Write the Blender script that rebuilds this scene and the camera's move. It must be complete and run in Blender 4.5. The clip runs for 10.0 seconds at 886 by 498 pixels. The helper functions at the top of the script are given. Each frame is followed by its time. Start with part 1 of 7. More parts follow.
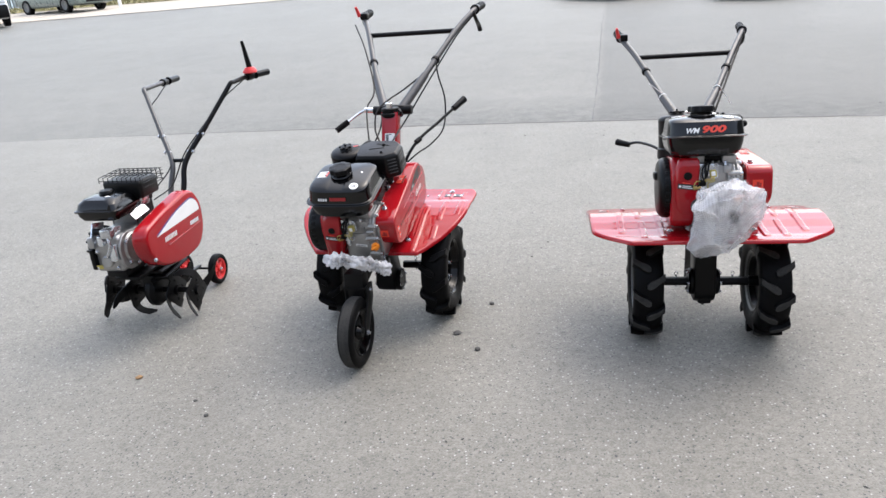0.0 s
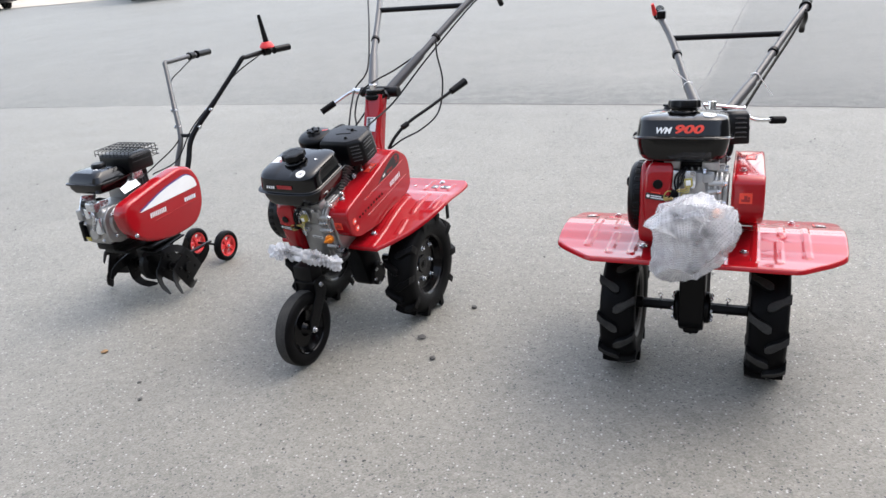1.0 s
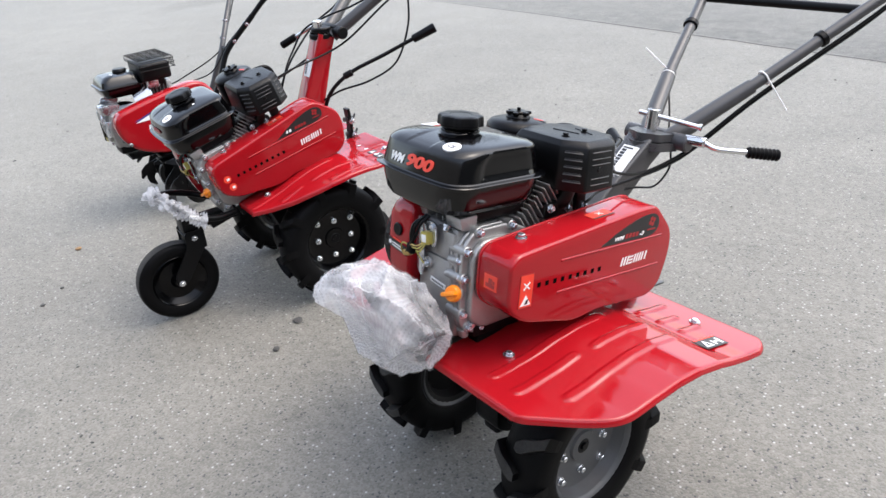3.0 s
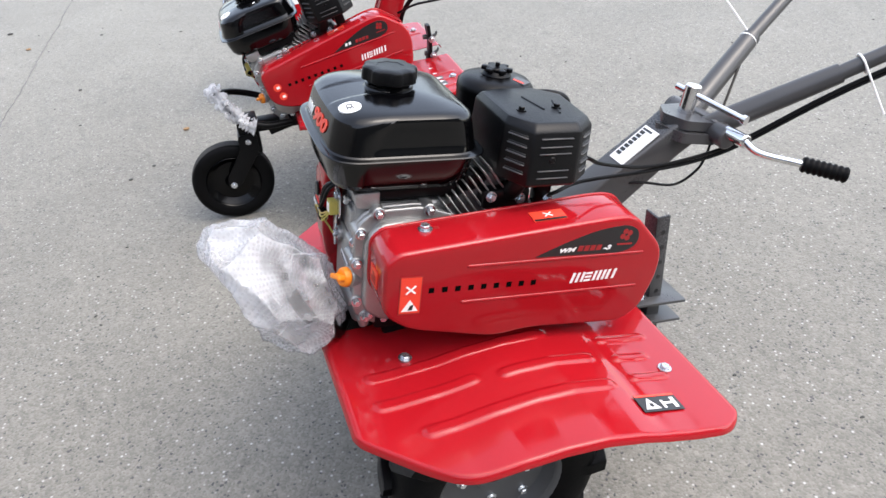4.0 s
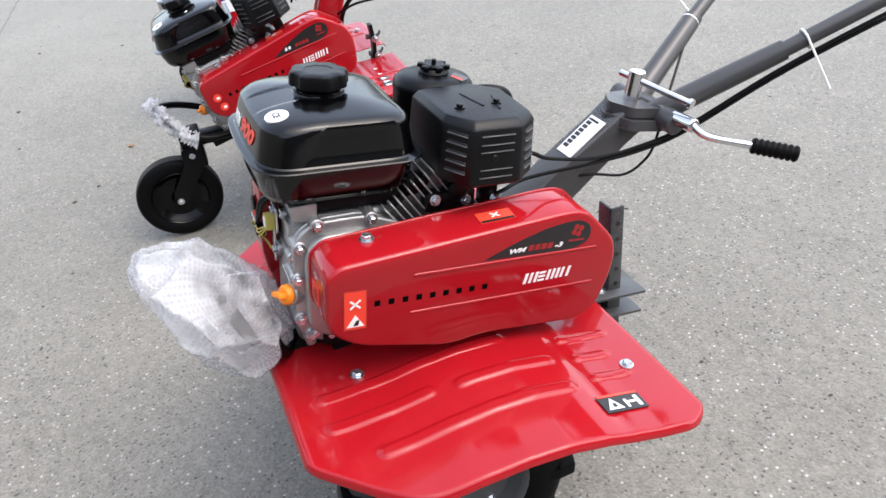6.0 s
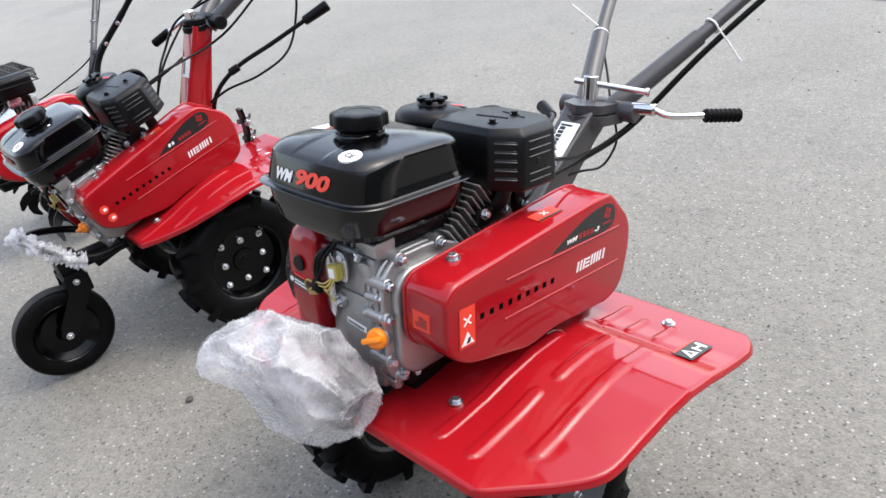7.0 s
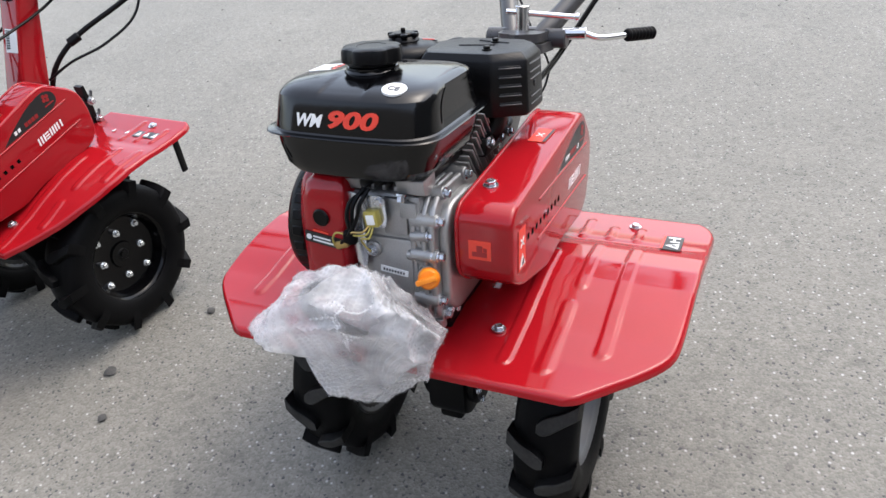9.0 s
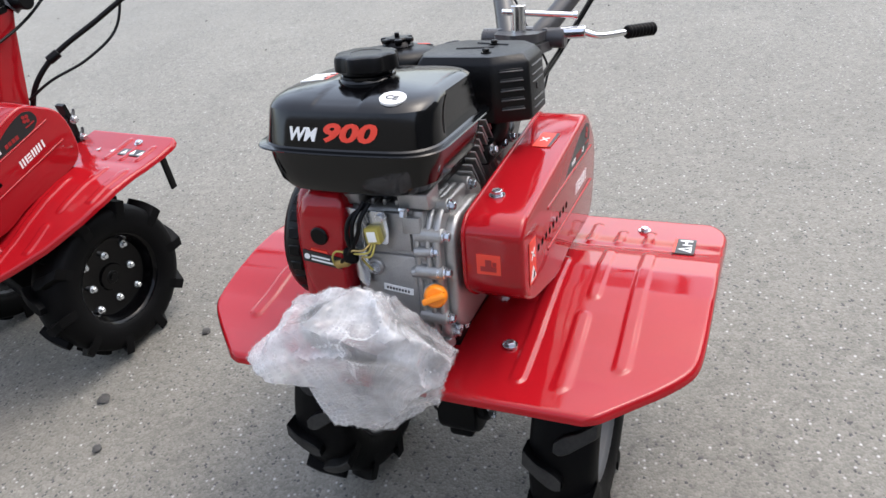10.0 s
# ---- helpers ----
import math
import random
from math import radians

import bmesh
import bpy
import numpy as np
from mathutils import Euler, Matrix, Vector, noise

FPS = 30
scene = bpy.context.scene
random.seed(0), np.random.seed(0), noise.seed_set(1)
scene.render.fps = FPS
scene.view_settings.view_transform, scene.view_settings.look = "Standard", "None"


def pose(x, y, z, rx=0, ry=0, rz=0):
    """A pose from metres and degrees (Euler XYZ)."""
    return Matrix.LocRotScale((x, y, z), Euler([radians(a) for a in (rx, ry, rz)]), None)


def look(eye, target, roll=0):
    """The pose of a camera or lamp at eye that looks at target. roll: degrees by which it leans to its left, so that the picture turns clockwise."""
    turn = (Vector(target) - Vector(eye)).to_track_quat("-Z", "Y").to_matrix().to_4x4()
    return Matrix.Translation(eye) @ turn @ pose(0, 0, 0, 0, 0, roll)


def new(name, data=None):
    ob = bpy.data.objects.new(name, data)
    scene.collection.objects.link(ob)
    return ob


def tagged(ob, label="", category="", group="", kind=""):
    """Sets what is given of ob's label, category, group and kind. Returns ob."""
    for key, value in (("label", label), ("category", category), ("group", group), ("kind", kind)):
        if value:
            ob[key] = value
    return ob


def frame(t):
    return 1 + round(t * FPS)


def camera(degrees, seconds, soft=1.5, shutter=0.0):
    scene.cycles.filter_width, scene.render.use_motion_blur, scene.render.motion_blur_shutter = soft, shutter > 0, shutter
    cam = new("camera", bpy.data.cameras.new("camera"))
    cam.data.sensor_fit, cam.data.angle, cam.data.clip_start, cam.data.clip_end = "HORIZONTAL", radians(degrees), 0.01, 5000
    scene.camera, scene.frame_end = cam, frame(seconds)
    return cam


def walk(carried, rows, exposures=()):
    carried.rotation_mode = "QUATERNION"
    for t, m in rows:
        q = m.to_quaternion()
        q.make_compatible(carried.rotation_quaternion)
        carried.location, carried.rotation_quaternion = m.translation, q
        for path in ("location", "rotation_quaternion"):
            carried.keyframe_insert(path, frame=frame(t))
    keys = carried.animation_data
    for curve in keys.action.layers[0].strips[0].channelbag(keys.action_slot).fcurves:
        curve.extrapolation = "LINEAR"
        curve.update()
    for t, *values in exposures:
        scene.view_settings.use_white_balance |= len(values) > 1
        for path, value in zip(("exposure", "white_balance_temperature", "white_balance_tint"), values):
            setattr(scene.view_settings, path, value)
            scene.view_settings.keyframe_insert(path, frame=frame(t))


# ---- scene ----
cam = camera(62.8, 10.0)
PATH = [
    (0, (0.277, -0.055, 1.368), (0.219, 1.811, 0.65), -4.8),
    (0.1, (0.336, -0.027, 1.382), (0.242, 1.846, 0.686), -5.6),
    (0.2, (0.396, 0.009, 1.37), (0.255, 1.876, 0.668), -5.5),
    (0.3, (0.464, 0.048, 1.359), (0.293, 1.904, 0.633), -5.1),
    (0.5, (0.587, 0.108, 1.351), (0.408, 1.96, 0.616), -3.6),
    (1, (0.924, 0.272, 1.312), (0.462, 2.066, 0.559), -5.5),
    (1.5, (1.265, 0.491, 1.304), (0.676, 2.223, 0.496), -5.6),
    (2, (1.542, 0.811, 1.303), (0.792, 2.47, 0.476), -5.7),
    (2.4, (1.713, 1.016, 1.29), (0.736, 2.545, 0.45), -6.3),
    (2.5, (1.821, 1.105, 1.277), (0.759, 2.552, 0.396), -5.6),
    (2.7, (1.926, 1.236, 1.285), (0.785, 2.601, 0.371), -4.8),
    (3.8, (2.078, 1.896, 1.253), (0.624, 2.789, 0.21), -6.0),
    (4, (2.112, 1.979, 1.251), (0.63, 2.731, 0.138), -4.4),
    (4.5, (2.161, 2.097, 1.251), (0.619, 2.671, 0.114), -6.0),
    (5, (2.161, 2.136, 1.227), (0.637, 2.717, 0.07), -6.5),
    (5.5, (2.144, 2.14, 1.218), (0.652, 2.789, 0.055), -6.4),
    (6, (2.087, 2.037, 1.231), (0.65, 2.855, 0.106), -6.8),
    (6.2, (2.017, 1.952, 1.21), (0.665, 2.95, 0.125), -7.4),
    (7.3, (1.792, 1.546, 1.22), (0.821, 2.966, 0.2), -9.0),
    (7.5, (1.755, 1.489, 1.237), (0.894, 2.965, 0.197), -7.9),
    (8, (1.539, 1.504, 1.238), (0.989, 3.11, 0.181), -9.3),
    (8.5, (1.455, 1.491, 1.214), (1.038, 3.069, 0.057), -5.6),
    (9, (1.469, 1.481, 1.21), (0.983, 3.043, 0.06), -7.9),
    (9.5, (1.473, 1.497, 1.213), (0.994, 3.073, 0.08), -8.3),
    (10, (1.438, 1.531, 1.194), (0.97, 3.102, 0.048), -9.7),
]
walk(cam, [(t, look(eye, target, roll)) for t, eye, target, roll in PATH], exposures=[(0, 0.82), (2.5, 0.87), (4.5, 0.92), (6.2, 0.9), (8, 0.81), (10, 0.74)])

# ---- sky and light ----
world = bpy.data.worlds.new("overcast_sky")
world.use_nodes = True
scene.world = world
wn, wl = world.node_tree.nodes, world.node_tree.links
sky = wn.new("ShaderNodeTexSky")
sky.sky_type = "NISHITA"
sky.sun_disc = False
sky.sun_elevation = radians(62)
sky.sun_rotation = radians(48)
sky.air_density, sky.dust_density, sky.ozone_density = 1.0, 3.0, 1.0
grey_sky = wn.new("ShaderNodeHueSaturation")
grey_sky.inputs["Saturation"].default_value = 0.62
wl.new(sky.outputs[0], grey_sky.inputs["Color"])
# a cloud cover is brightest overhead
way_up = wn.new("ShaderNodeTexCoord")
split_up = wn.new("ShaderNodeSeparateXYZ")
wl.new(way_up.outputs["Generated"], split_up.inputs[0])
cloud = wn.new("ShaderNodeMapRange")
for key, value in (("From Min", 0.0), ("From Max", 1.0), ("To Min", 2.4), ("To Max", 1.82)):
    cloud.inputs[key].default_value = value
wl.new(split_up.outputs[2], cloud.inputs["Value"])
cover = wn.new("ShaderNodeMix")
cover.data_type, cover.blend_type = "RGBA", "MULTIPLY"
cover.inputs[0].default_value = 1.0
wl.new(grey_sky.outputs[0], cover.inputs[6])
wl.new(cloud.outputs[0], cover.inputs[7])
wl.new(cover.outputs[2], wn["Background"].inputs["Color"])
wn["Background"].inputs["Strength"].default_value = 0.15
sun = new("sun", bpy.data.lights.new("sun", "SUN"))
sun.data.energy, sun.data.angle, sun.data.color = 0.5, radians(80), (1.0, 0.88, 0.74)
sun.matrix_world = look((2.2, 2.0, 6.0), (0, 0, 0))


# ---- materials ----
def node(nt, kind, **values):
    n = nt.nodes.new(kind)
    for key, value in values.items():
        n.inputs[key.replace("_", " ")].default_value = value
    return n


def surface(name, color, rough=0.5, metal=0.0, coat=0.0, vary=0.12, big=6.0, fine=120.0, bump=0.06, wear=0.08, spec=0.5):
    """A node material with colour and gloss varied at two scales and a fine relief."""
    m = bpy.data.materials.new(name)
    m.use_nodes = True
    nt = m.node_tree
    shader = nt.nodes["Principled BSDF"]
    shader.inputs["Metallic"].default_value = metal
    shader.inputs["Specular IOR Level"].default_value = spec
    shader.inputs["Coat Weight"].default_value = coat
    shader.inputs["Coat Roughness"].default_value = 0.06
    place = nt.nodes.new("ShaderNodeTexCoord")
    n1 = node(nt, "ShaderNodeTexNoise", Scale=big, Detail=4.0, Roughness=0.6)
    n2 = node(nt, "ShaderNodeTexNoise", Scale=fine, Detail=3.0, Roughness=0.6)
    for n in (n1, n2):
        nt.links.new(place.outputs["Object"], n.inputs["Vector"])
    both = nt.nodes.new("ShaderNodeMath")
    both.operation = "MULTIPLY_ADD"
    nt.links.new(n2.outputs["Fac"], both.inputs[0])
    both.inputs[1].default_value = 0.45
    nt.links.new(n1.outputs["Fac"], both.inputs[2])
    span = node(nt, "ShaderNodeMapRange")
    span.inputs["From Min"].default_value, span.inputs["From Max"].default_value = 0.45, 1.0
    span.inputs["To Min"].default_value, span.inputs["To Max"].default_value = 1 - vary, 1 + vary
    nt.links.new(both.outputs[0], span.inputs["Value"])
    tint = node(nt, "ShaderNodeMix")
    tint.data_type, tint.blend_type = "RGBA", "MULTIPLY"
    tint.inputs[0].default_value = 1.0
    tint.inputs[6].default_value = (*color, 1)
    nt.links.new(span.outputs[0], tint.inputs[7])
    nt.links.new(tint.outputs[2], shader.inputs["Base Color"])
    gloss = node(nt, "ShaderNodeMapRange")
    gloss.inputs["From Min"].default_value, gloss.inputs["From Max"].default_value = 0.45, 1.0
    gloss.inputs["To Min"].default_value, gloss.inputs["To Max"].default_value = max(rough - wear, 0.03), min(rough + wear, 1)
    nt.links.new(both.outputs[0], gloss.inputs["Value"])
    nt.links.new(gloss.outputs[0], shader.inputs["Roughness"])
    relief = node(nt, "ShaderNodeBump", Strength=bump, Distance=0.002)
    nt.links.new(n2.outputs["Fac"], relief.inputs["Height"])
    nt.links.new(relief.outputs[0], shader.inputs["Normal"])
    return m


RED = surface("red_paint", (0.305, 0.0065, 0.011), 0.07, wear=0.025, spec=0.44, coat=0.0, vary=0.07, fine=260, bump=0.02)
PALE_RED = surface("red_plastic", (0.62, 0.03, 0.03), 0.45, vary=0.08, bump=0.05)
BLACK_GLOSS = surface("black_enamel", (0.001, 0.001, 0.0013), 0.12, spec=0.42, wear=0.03, vary=0.2, fine=300, bump=0.03)
BLACK_SATIN = surface("black_powder_coat", (0.003, 0.003, 0.0034), 0.4, spec=0.17, vary=0.25, fine=400, bump=0.12)
BLACK_PLASTIC = surface("black_plastic", (0.002, 0.002, 0.0024), 0.34, spec=0.17, vary=0.2, fine=350, bump=0.12)
LIP_GLINT_BLACK = surface("lip_glint_black", (0.05, 0.05, 0.052), 0.35, spec=0.4, vary=0.3, fine=300, bump=0.1)
MUFFLER_BLACK = surface("heatproof_black", (0.002, 0.002, 0.0024), 0.36, spec=0.26, vary=0.3, fine=300, bump=0.2)
GREY_PAINT = surface("grey_paint", (0.05, 0.05, 0.052), 0.32, vary=0.12, fine=350, bump=0.06)
RIM_GREY = surface("grey_rim_paint", (0.075, 0.077, 0.08), 0.42, vary=0.12, fine=300, bump=0.06)
RIM_BLACK = surface("black_rim_enamel", (0.0012, 0.0012, 0.0015), 0.14, spec=0.2, vary=0.2, fine=300, bump=0.03)
RUBBER = surface("black_rubber", (0.0035, 0.0035, 0.0038), 0.5, spec=0.08, vary=0.3, big=14, fine=160, bump=0.2)
DUSTY = surface("dusty_rubber", (0.021, 0.02, 0.018), 0.85, vary=0.95, big=22, fine=160, bump=0.25)
ALLOY = surface("cast_aluminium", (0.36, 0.358, 0.352), 0.4, metal=0.75, vary=0.22, big=12, fine=420, bump=0.3)
DULL_ALLOY = surface("dull_cast_aluminium", (0.17, 0.17, 0.168), 0.45, metal=0.7, vary=0.3, big=18, fine=420, bump=0.3)
BRIGHT_ZINC = surface("bright_zinc", (0.72, 0.75, 0.78), 0.22, metal=0.85, vary=0.12, big=30, fine=300, bump=0.08)
ZINC = surface("zinc_plated_steel", (0.56, 0.575, 0.6), 0.24, metal=0.9, vary=0.15, big=40, fine=500, bump=0.05)
CHROME = surface("chromed_steel", (0.72, 0.72, 0.73), 0.16, metal=1.0, vary=0.08, bump=0.02)
ORANGE = surface("orange_plastic", (0.85, 0.25, 0.01), 0.4, vary=0.06, bump=0.03)
YELLOW = surface("yellow_plastic", (0.4, 0.33, 0.07), 0.45, vary=0.1, bump=0.03)
WHITE = surface("white_print", (0.78, 0.78, 0.77), 0.5, vary=0.05, bump=0.01)
WHITE_PLASTIC = surface("white_nylon", (0.8, 0.8, 0.78), 0.45, vary=0.05, bump=0.02)
DECAL_BLACK = surface("black_print", (0.012, 0.012, 0.013), 0.35, vary=0.1, bump=0.01)
SLOT_BLACK = surface("slot_shade", (0.002, 0.002, 0.002), 0.95, spec=0.02, vary=0.1, bump=0.0)
DECAL_RED = surface("bright_red_print", (0.72, 0.05, 0.025), 0.4, vary=0.05, bump=0.01)
DARK_RED = surface("dark_red_print", (0.28, 0.012, 0.014), 0.4, vary=0.05, bump=0.01)
BRASS = surface("brass", (0.5, 0.36, 0.14), 0.4, metal=1.0, vary=0.2)


def wrap_material(name, least, most, dots):
    m = bpy.data.materials.new(name)
    m.use_nodes = True
    nt = m.node_tree
    out, film = nt.nodes["Material Output"], nt.nodes["Principled BSDF"]
    film.inputs["Base Color"].default_value = (0.8, 0.81, 0.83, 1)
    film.inputs["Roughness"].default_value = 0.08
    film.inputs["Subsurface Weight"].default_value = 0.0
    film.inputs["Specular IOR Level"].default_value = 0.8
    clear = nt.nodes.new("ShaderNodeBsdfTransparent")
    clear.inputs[0].default_value = (0.96, 0.96, 0.96, 1)
    milky = nt.nodes.new("ShaderNodeBsdfTranslucent")
    milky.inputs[0].default_value = (0.8, 0.8, 0.82, 1)
    place = nt.nodes.new("ShaderNodeTexCoord")
    bubbles = node(nt, "ShaderNodeTexVoronoi", Scale=150.0, Randomness=0.55)
    turned = node(nt, "ShaderNodeMapping", Rotation=(radians(62), 0.0, radians(-38)))
    nt.links.new(place.outputs["Object"], turned.inputs["Vector"])
    creases = node(nt, "ShaderNodeTexNoise", Scale=9.0, Detail=3.0, Roughness=0.6)
    nt.links.new(place.outputs["Object"], creases.inputs["Vector"])
    nt.links.new(turned.outputs[0], bubbles.inputs["Vector"])
    relief = node(nt, "ShaderNodeBump", Strength=dots, Distance=0.003)
    relief.invert = True
    nt.links.new(bubbles.outputs["Distance"], relief.inputs["Height"])
    second = node(nt, "ShaderNodeBump", Strength=0.14, Distance=0.02)
    nt.links.new(creases.outputs["Fac"], second.inputs["Height"])
    nt.links.new(relief.outputs[0], second.inputs["Normal"])
    nt.links.new(second.outputs[0], film.inputs["Normal"])
    nt.links.new(second.outputs[0], milky.inputs["Normal"])
    white = nt.nodes.new("ShaderNodeMixShader")
    white.inputs[0].default_value = 0.4
    nt.links.new(film.outputs[0], white.inputs[1])
    nt.links.new(milky.outputs[0], white.inputs[2])
    share = node(nt, "ShaderNodeMapRange")
    share.inputs["From Min"].default_value, share.inputs["From Max"].default_value = 0.39, 0.56
    share.inputs["To Min"].default_value, share.inputs["To Max"].default_value = least, most
    nt.links.new(creases.outputs["Fac"], share.inputs["Value"])
    # sharp white crease lines
    bent = node(nt, "ShaderNodeTexNoise", Scale=14.0, Detail=1.0)
    nt.links.new(place.outputs["Object"], bent.inputs["Vector"])
    warped = nt.nodes.new("ShaderNodeVectorMath")
    warped.operation = "MULTIPLY_ADD"
    nt.links.new(bent.outputs["Color"], warped.inputs[0])
    warped.inputs[1].default_value = (0.04, 0.04, 0.04)
    nt.links.new(place.outputs["Object"], warped.inputs[2])
    lines = node(nt, "ShaderNodeTexVoronoi", Scale=10.0)
    lines.feature = "DISTANCE_TO_EDGE"
    nt.links.new(warped.outputs[0], lines.inputs["Vector"])
    crease = node(nt, "ShaderNodeMapRange")
    for key, value in (("From Min", 0.0), ("From Max", 0.035), ("To Min", 0.75), ("To Max", 0.0)):
        crease.inputs[key].default_value = value
    nt.links.new(lines.outputs["Distance"], crease.inputs["Value"])
    most_white = nt.nodes.new("ShaderNodeMath")
    most_white.operation = "MAXIMUM"
    nt.links.new(share.outputs[0], most_white.inputs[0])
    broken = nt.nodes.new("ShaderNodeMath")
    broken.operation = "MULTIPLY"
    fade = node(nt, "ShaderNodeMapRange")
    fade.inputs["From Min"].default_value, fade.inputs["From Max"].default_value = 0.42, 0.58
    nt.links.new(bent.outputs["Fac"], fade.inputs["Value"])
    nt.links.new(crease.outputs[0], broken.inputs[0])
    nt.links.new(fade.outputs[0], broken.inputs[1])
    nt.links.new(broken.outputs[0], most_white.inputs[1])
    mixed = nt.nodes.new("ShaderNodeMixShader")
    nt.links.new(most_white.outputs[0], mixed.inputs[0])
    nt.links.new(clear.outputs[0], mixed.inputs[1])
    nt.links.new(white.outputs[0], mixed.inputs[2])
    nt.links.new(mixed.outputs[0], out.inputs["Surface"])
    return m


WRAP = wrap_material("film", 0.2, 0.74, 0.05)
LINING = wrap_material("inner_film", 0.02, 0.25, 0.0)
BUBBLE = wrap_material("air_bubble_film", 0.07, 0.22, 0.0)
ROLLED = wrap_material("rolled_film", 0.25, 0.8, 0.25)

# the joint between the near and the far asphalt: y = JOINT_Y + JOINT_K * x + JOINT_C * x * x
JOINT_Y, JOINT_K, JOINT_C = 6.766, -0.2385, -0.0099


def asphalt_material():
    m = bpy.data.materials.new("asphalt")
    m.use_nodes = True
    nt = m.node_tree
    L = nt.links.new
    shader = nt.nodes["Principled BSDF"]
    place = nt.nodes.new("ShaderNodeTexCoord")
    at = place.outputs["Object"]

    def noise_at(scale, detail=4.0, rough=0.6):
        n = node(nt, "ShaderNodeTexNoise", Scale=scale, Detail=detail, Roughness=rough)
        L(at, n.inputs["Vector"])
        return n.outputs["Fac"]

    def math(op, a, b=None, c=None):
        n = nt.nodes.new("ShaderNodeMath")
        n.operation = op
        for i, v in enumerate((a, b, c)):
            if v is None:
                continue
            if isinstance(v, (int, float)):
                n.inputs[i].default_value = v
            else:
                L(v, n.inputs[i])
        return n.outputs[0]

    def ramp(value, lo, hi, a=0.0, b=1.0):
        n = nt.nodes.new("ShaderNodeMapRange")
        for key, v in (("From Min", lo), ("From Max", hi), ("To Min", a), ("To Max", b)):
            n.inputs[key].default_value = v
        L(value, n.inputs["Value"])
        return n.outputs[0]

    def blend(fac, a, b):
        n = nt.nodes.new("ShaderNodeMix")
        n.data_type = "RGBA"
        L(fac, n.inputs[0])
        for i, v in ((6, a), (7, b)):
            if isinstance(v, tuple):
                n.inputs[i].default_value = (*v, 1)
            else:
                L(v, n.inputs[i])
        return n.outputs[2]

    stones = node(nt, "ShaderNodeTexVoronoi", Scale=190.0, Randomness=1.0)
    L(at, stones.inputs["Vector"])
    pick = nt.nodes.new("ShaderNodeSeparateColor")
    L(stones.outputs["Color"], pick.inputs[0])
    chips = node(nt, "ShaderNodeTexVoronoi", Scale=88.0, Randomness=1.0)
    L(at, chips.inputs["Vector"])
    chip_pick = nt.nodes.new("ShaderNodeSeparateColor")
    L(chips.outputs["Color"], chip_pick.inputs[0])
    broad, middle, grain, mottle, smear = noise_at(0.35, 5.0), noise_at(2.6, 5.0), noise_at(420.0, 2.0), noise_at(34.0, 4.0, 0.65), noise_at(11.0, 3.0, 0.7)
    # binder with stones of varied greys
    base = blend(ramp(pick.outputs[0], 0.0, 1.0), (0.136, 0.129, 0.112), (0.204, 0.195, 0.17))
    base = blend(ramp(pick.outputs[1], 0.95, 0.98), base, (0.06, 0.06, 0.06))
    pale = math("MULTIPLY", ramp(chip_pick.outputs[0], 0.84, 0.9), ramp(chips.outputs["Distance"], 0.36, 0.14))
    base = blend(math("MULTIPLY", pale, 0.62), base, (0.55, 0.54, 0.52))
    pits = math("MULTIPLY", ramp(chip_pick.outputs[1], 0.965, 0.98), ramp(chips.outputs["Distance"], 0.34, 0.26))
    base = blend(math("MULTIPLY", pits, 0.7), base, (0.075, 0.075, 0.075))
    tone = math("ADD", ramp(broad, 0.3, 0.7, 0.86, 1.08), math("ADD", ramp(middle, 0.3, 0.7, -0.09, 0.09), math("ADD", ramp(mottle, 0.3, 0.7, -0.145, 0.145), ramp(smear, 0.3, 0.42, -0.2, 0.0))))
    # the older surface beyond the joint is a little darker, most of all along it
    parts = nt.nodes.new("ShaderNodeSeparateXYZ")
    L(at, parts.inputs[0])
    bow = math("MULTIPLY", math("MULTIPLY", parts.outputs[0], parts.outputs[0]), JOINT_C)
    past = math("SUBTRACT", math("SUBTRACT", parts.outputs[1], bow), math("MULTIPLY_ADD", parts.outputs[0], JOINT_K, JOINT_Y))
    far = ramp(past, 0.0, 0.05)
    strip = math("MULTIPLY", math("MULTIPLY", far, ramp(past, 0.2, 1.5, 1.0, 0.0)), ramp(parts.outputs[0], -3.0, 0.5, 0.35, 1.0))
    tone = math("MULTIPLY", tone, math("SUBTRACT", 1.0, math("MULTIPLY", strip, ramp(noise_at(7.0, 5.0, 0.7), 0.4, 0.62, 0.12, 0.6))))
    tone = math("MULTIPLY", tone, math("SUBTRACT", 1.0, math("MULTIPLY", far, 0.2)))
    east = math("SUBTRACT", parts.outputs[0], math("MULTIPLY_ADD", parts.outputs[1], 0.2133, 0.144))
    tone = math("MULTIPLY", tone, math("SUBTRACT", 1.0, math("MULTIPLY", math("MULTIPLY", far, ramp(east, 0.0, 0.08)), 0.32)))
    # two dried damp stains
    for cx, cy, rx, ry, depth in ((-9.6, 7.25, 1.3, 0.16, 0.26), (-6.9, 6.75, 0.35, 0.85, 0.2)):
        dx, dy = math("DIVIDE", math("SUBTRACT", parts.outputs[0], cx), rx), math("DIVIDE", math("SUBTRACT", parts.outputs[1], cy), ry)
        r = math("SQRT", math("ADD", math("MULTIPLY", dx, dx), math("MULTIPLY", dy, dy)))
        r = math("ADD", r, ramp(middle, 0.2, 0.8, -0.5, 0.5))
        tone = math("MULTIPLY", tone, ramp(r, 0.6, 1.2, 1 - depth, 1.0))
    grey = nt.nodes.new("ShaderNodeMix")
    grey.data_type, grey.blend_type = "RGBA", "MULTIPLY"
    grey.inputs[0].default_value = 1.0
    L(base, grey.inputs[6])
    L(tone, grey.inputs[7])
    L(grey.outputs[2], shader.inputs["Base Color"])
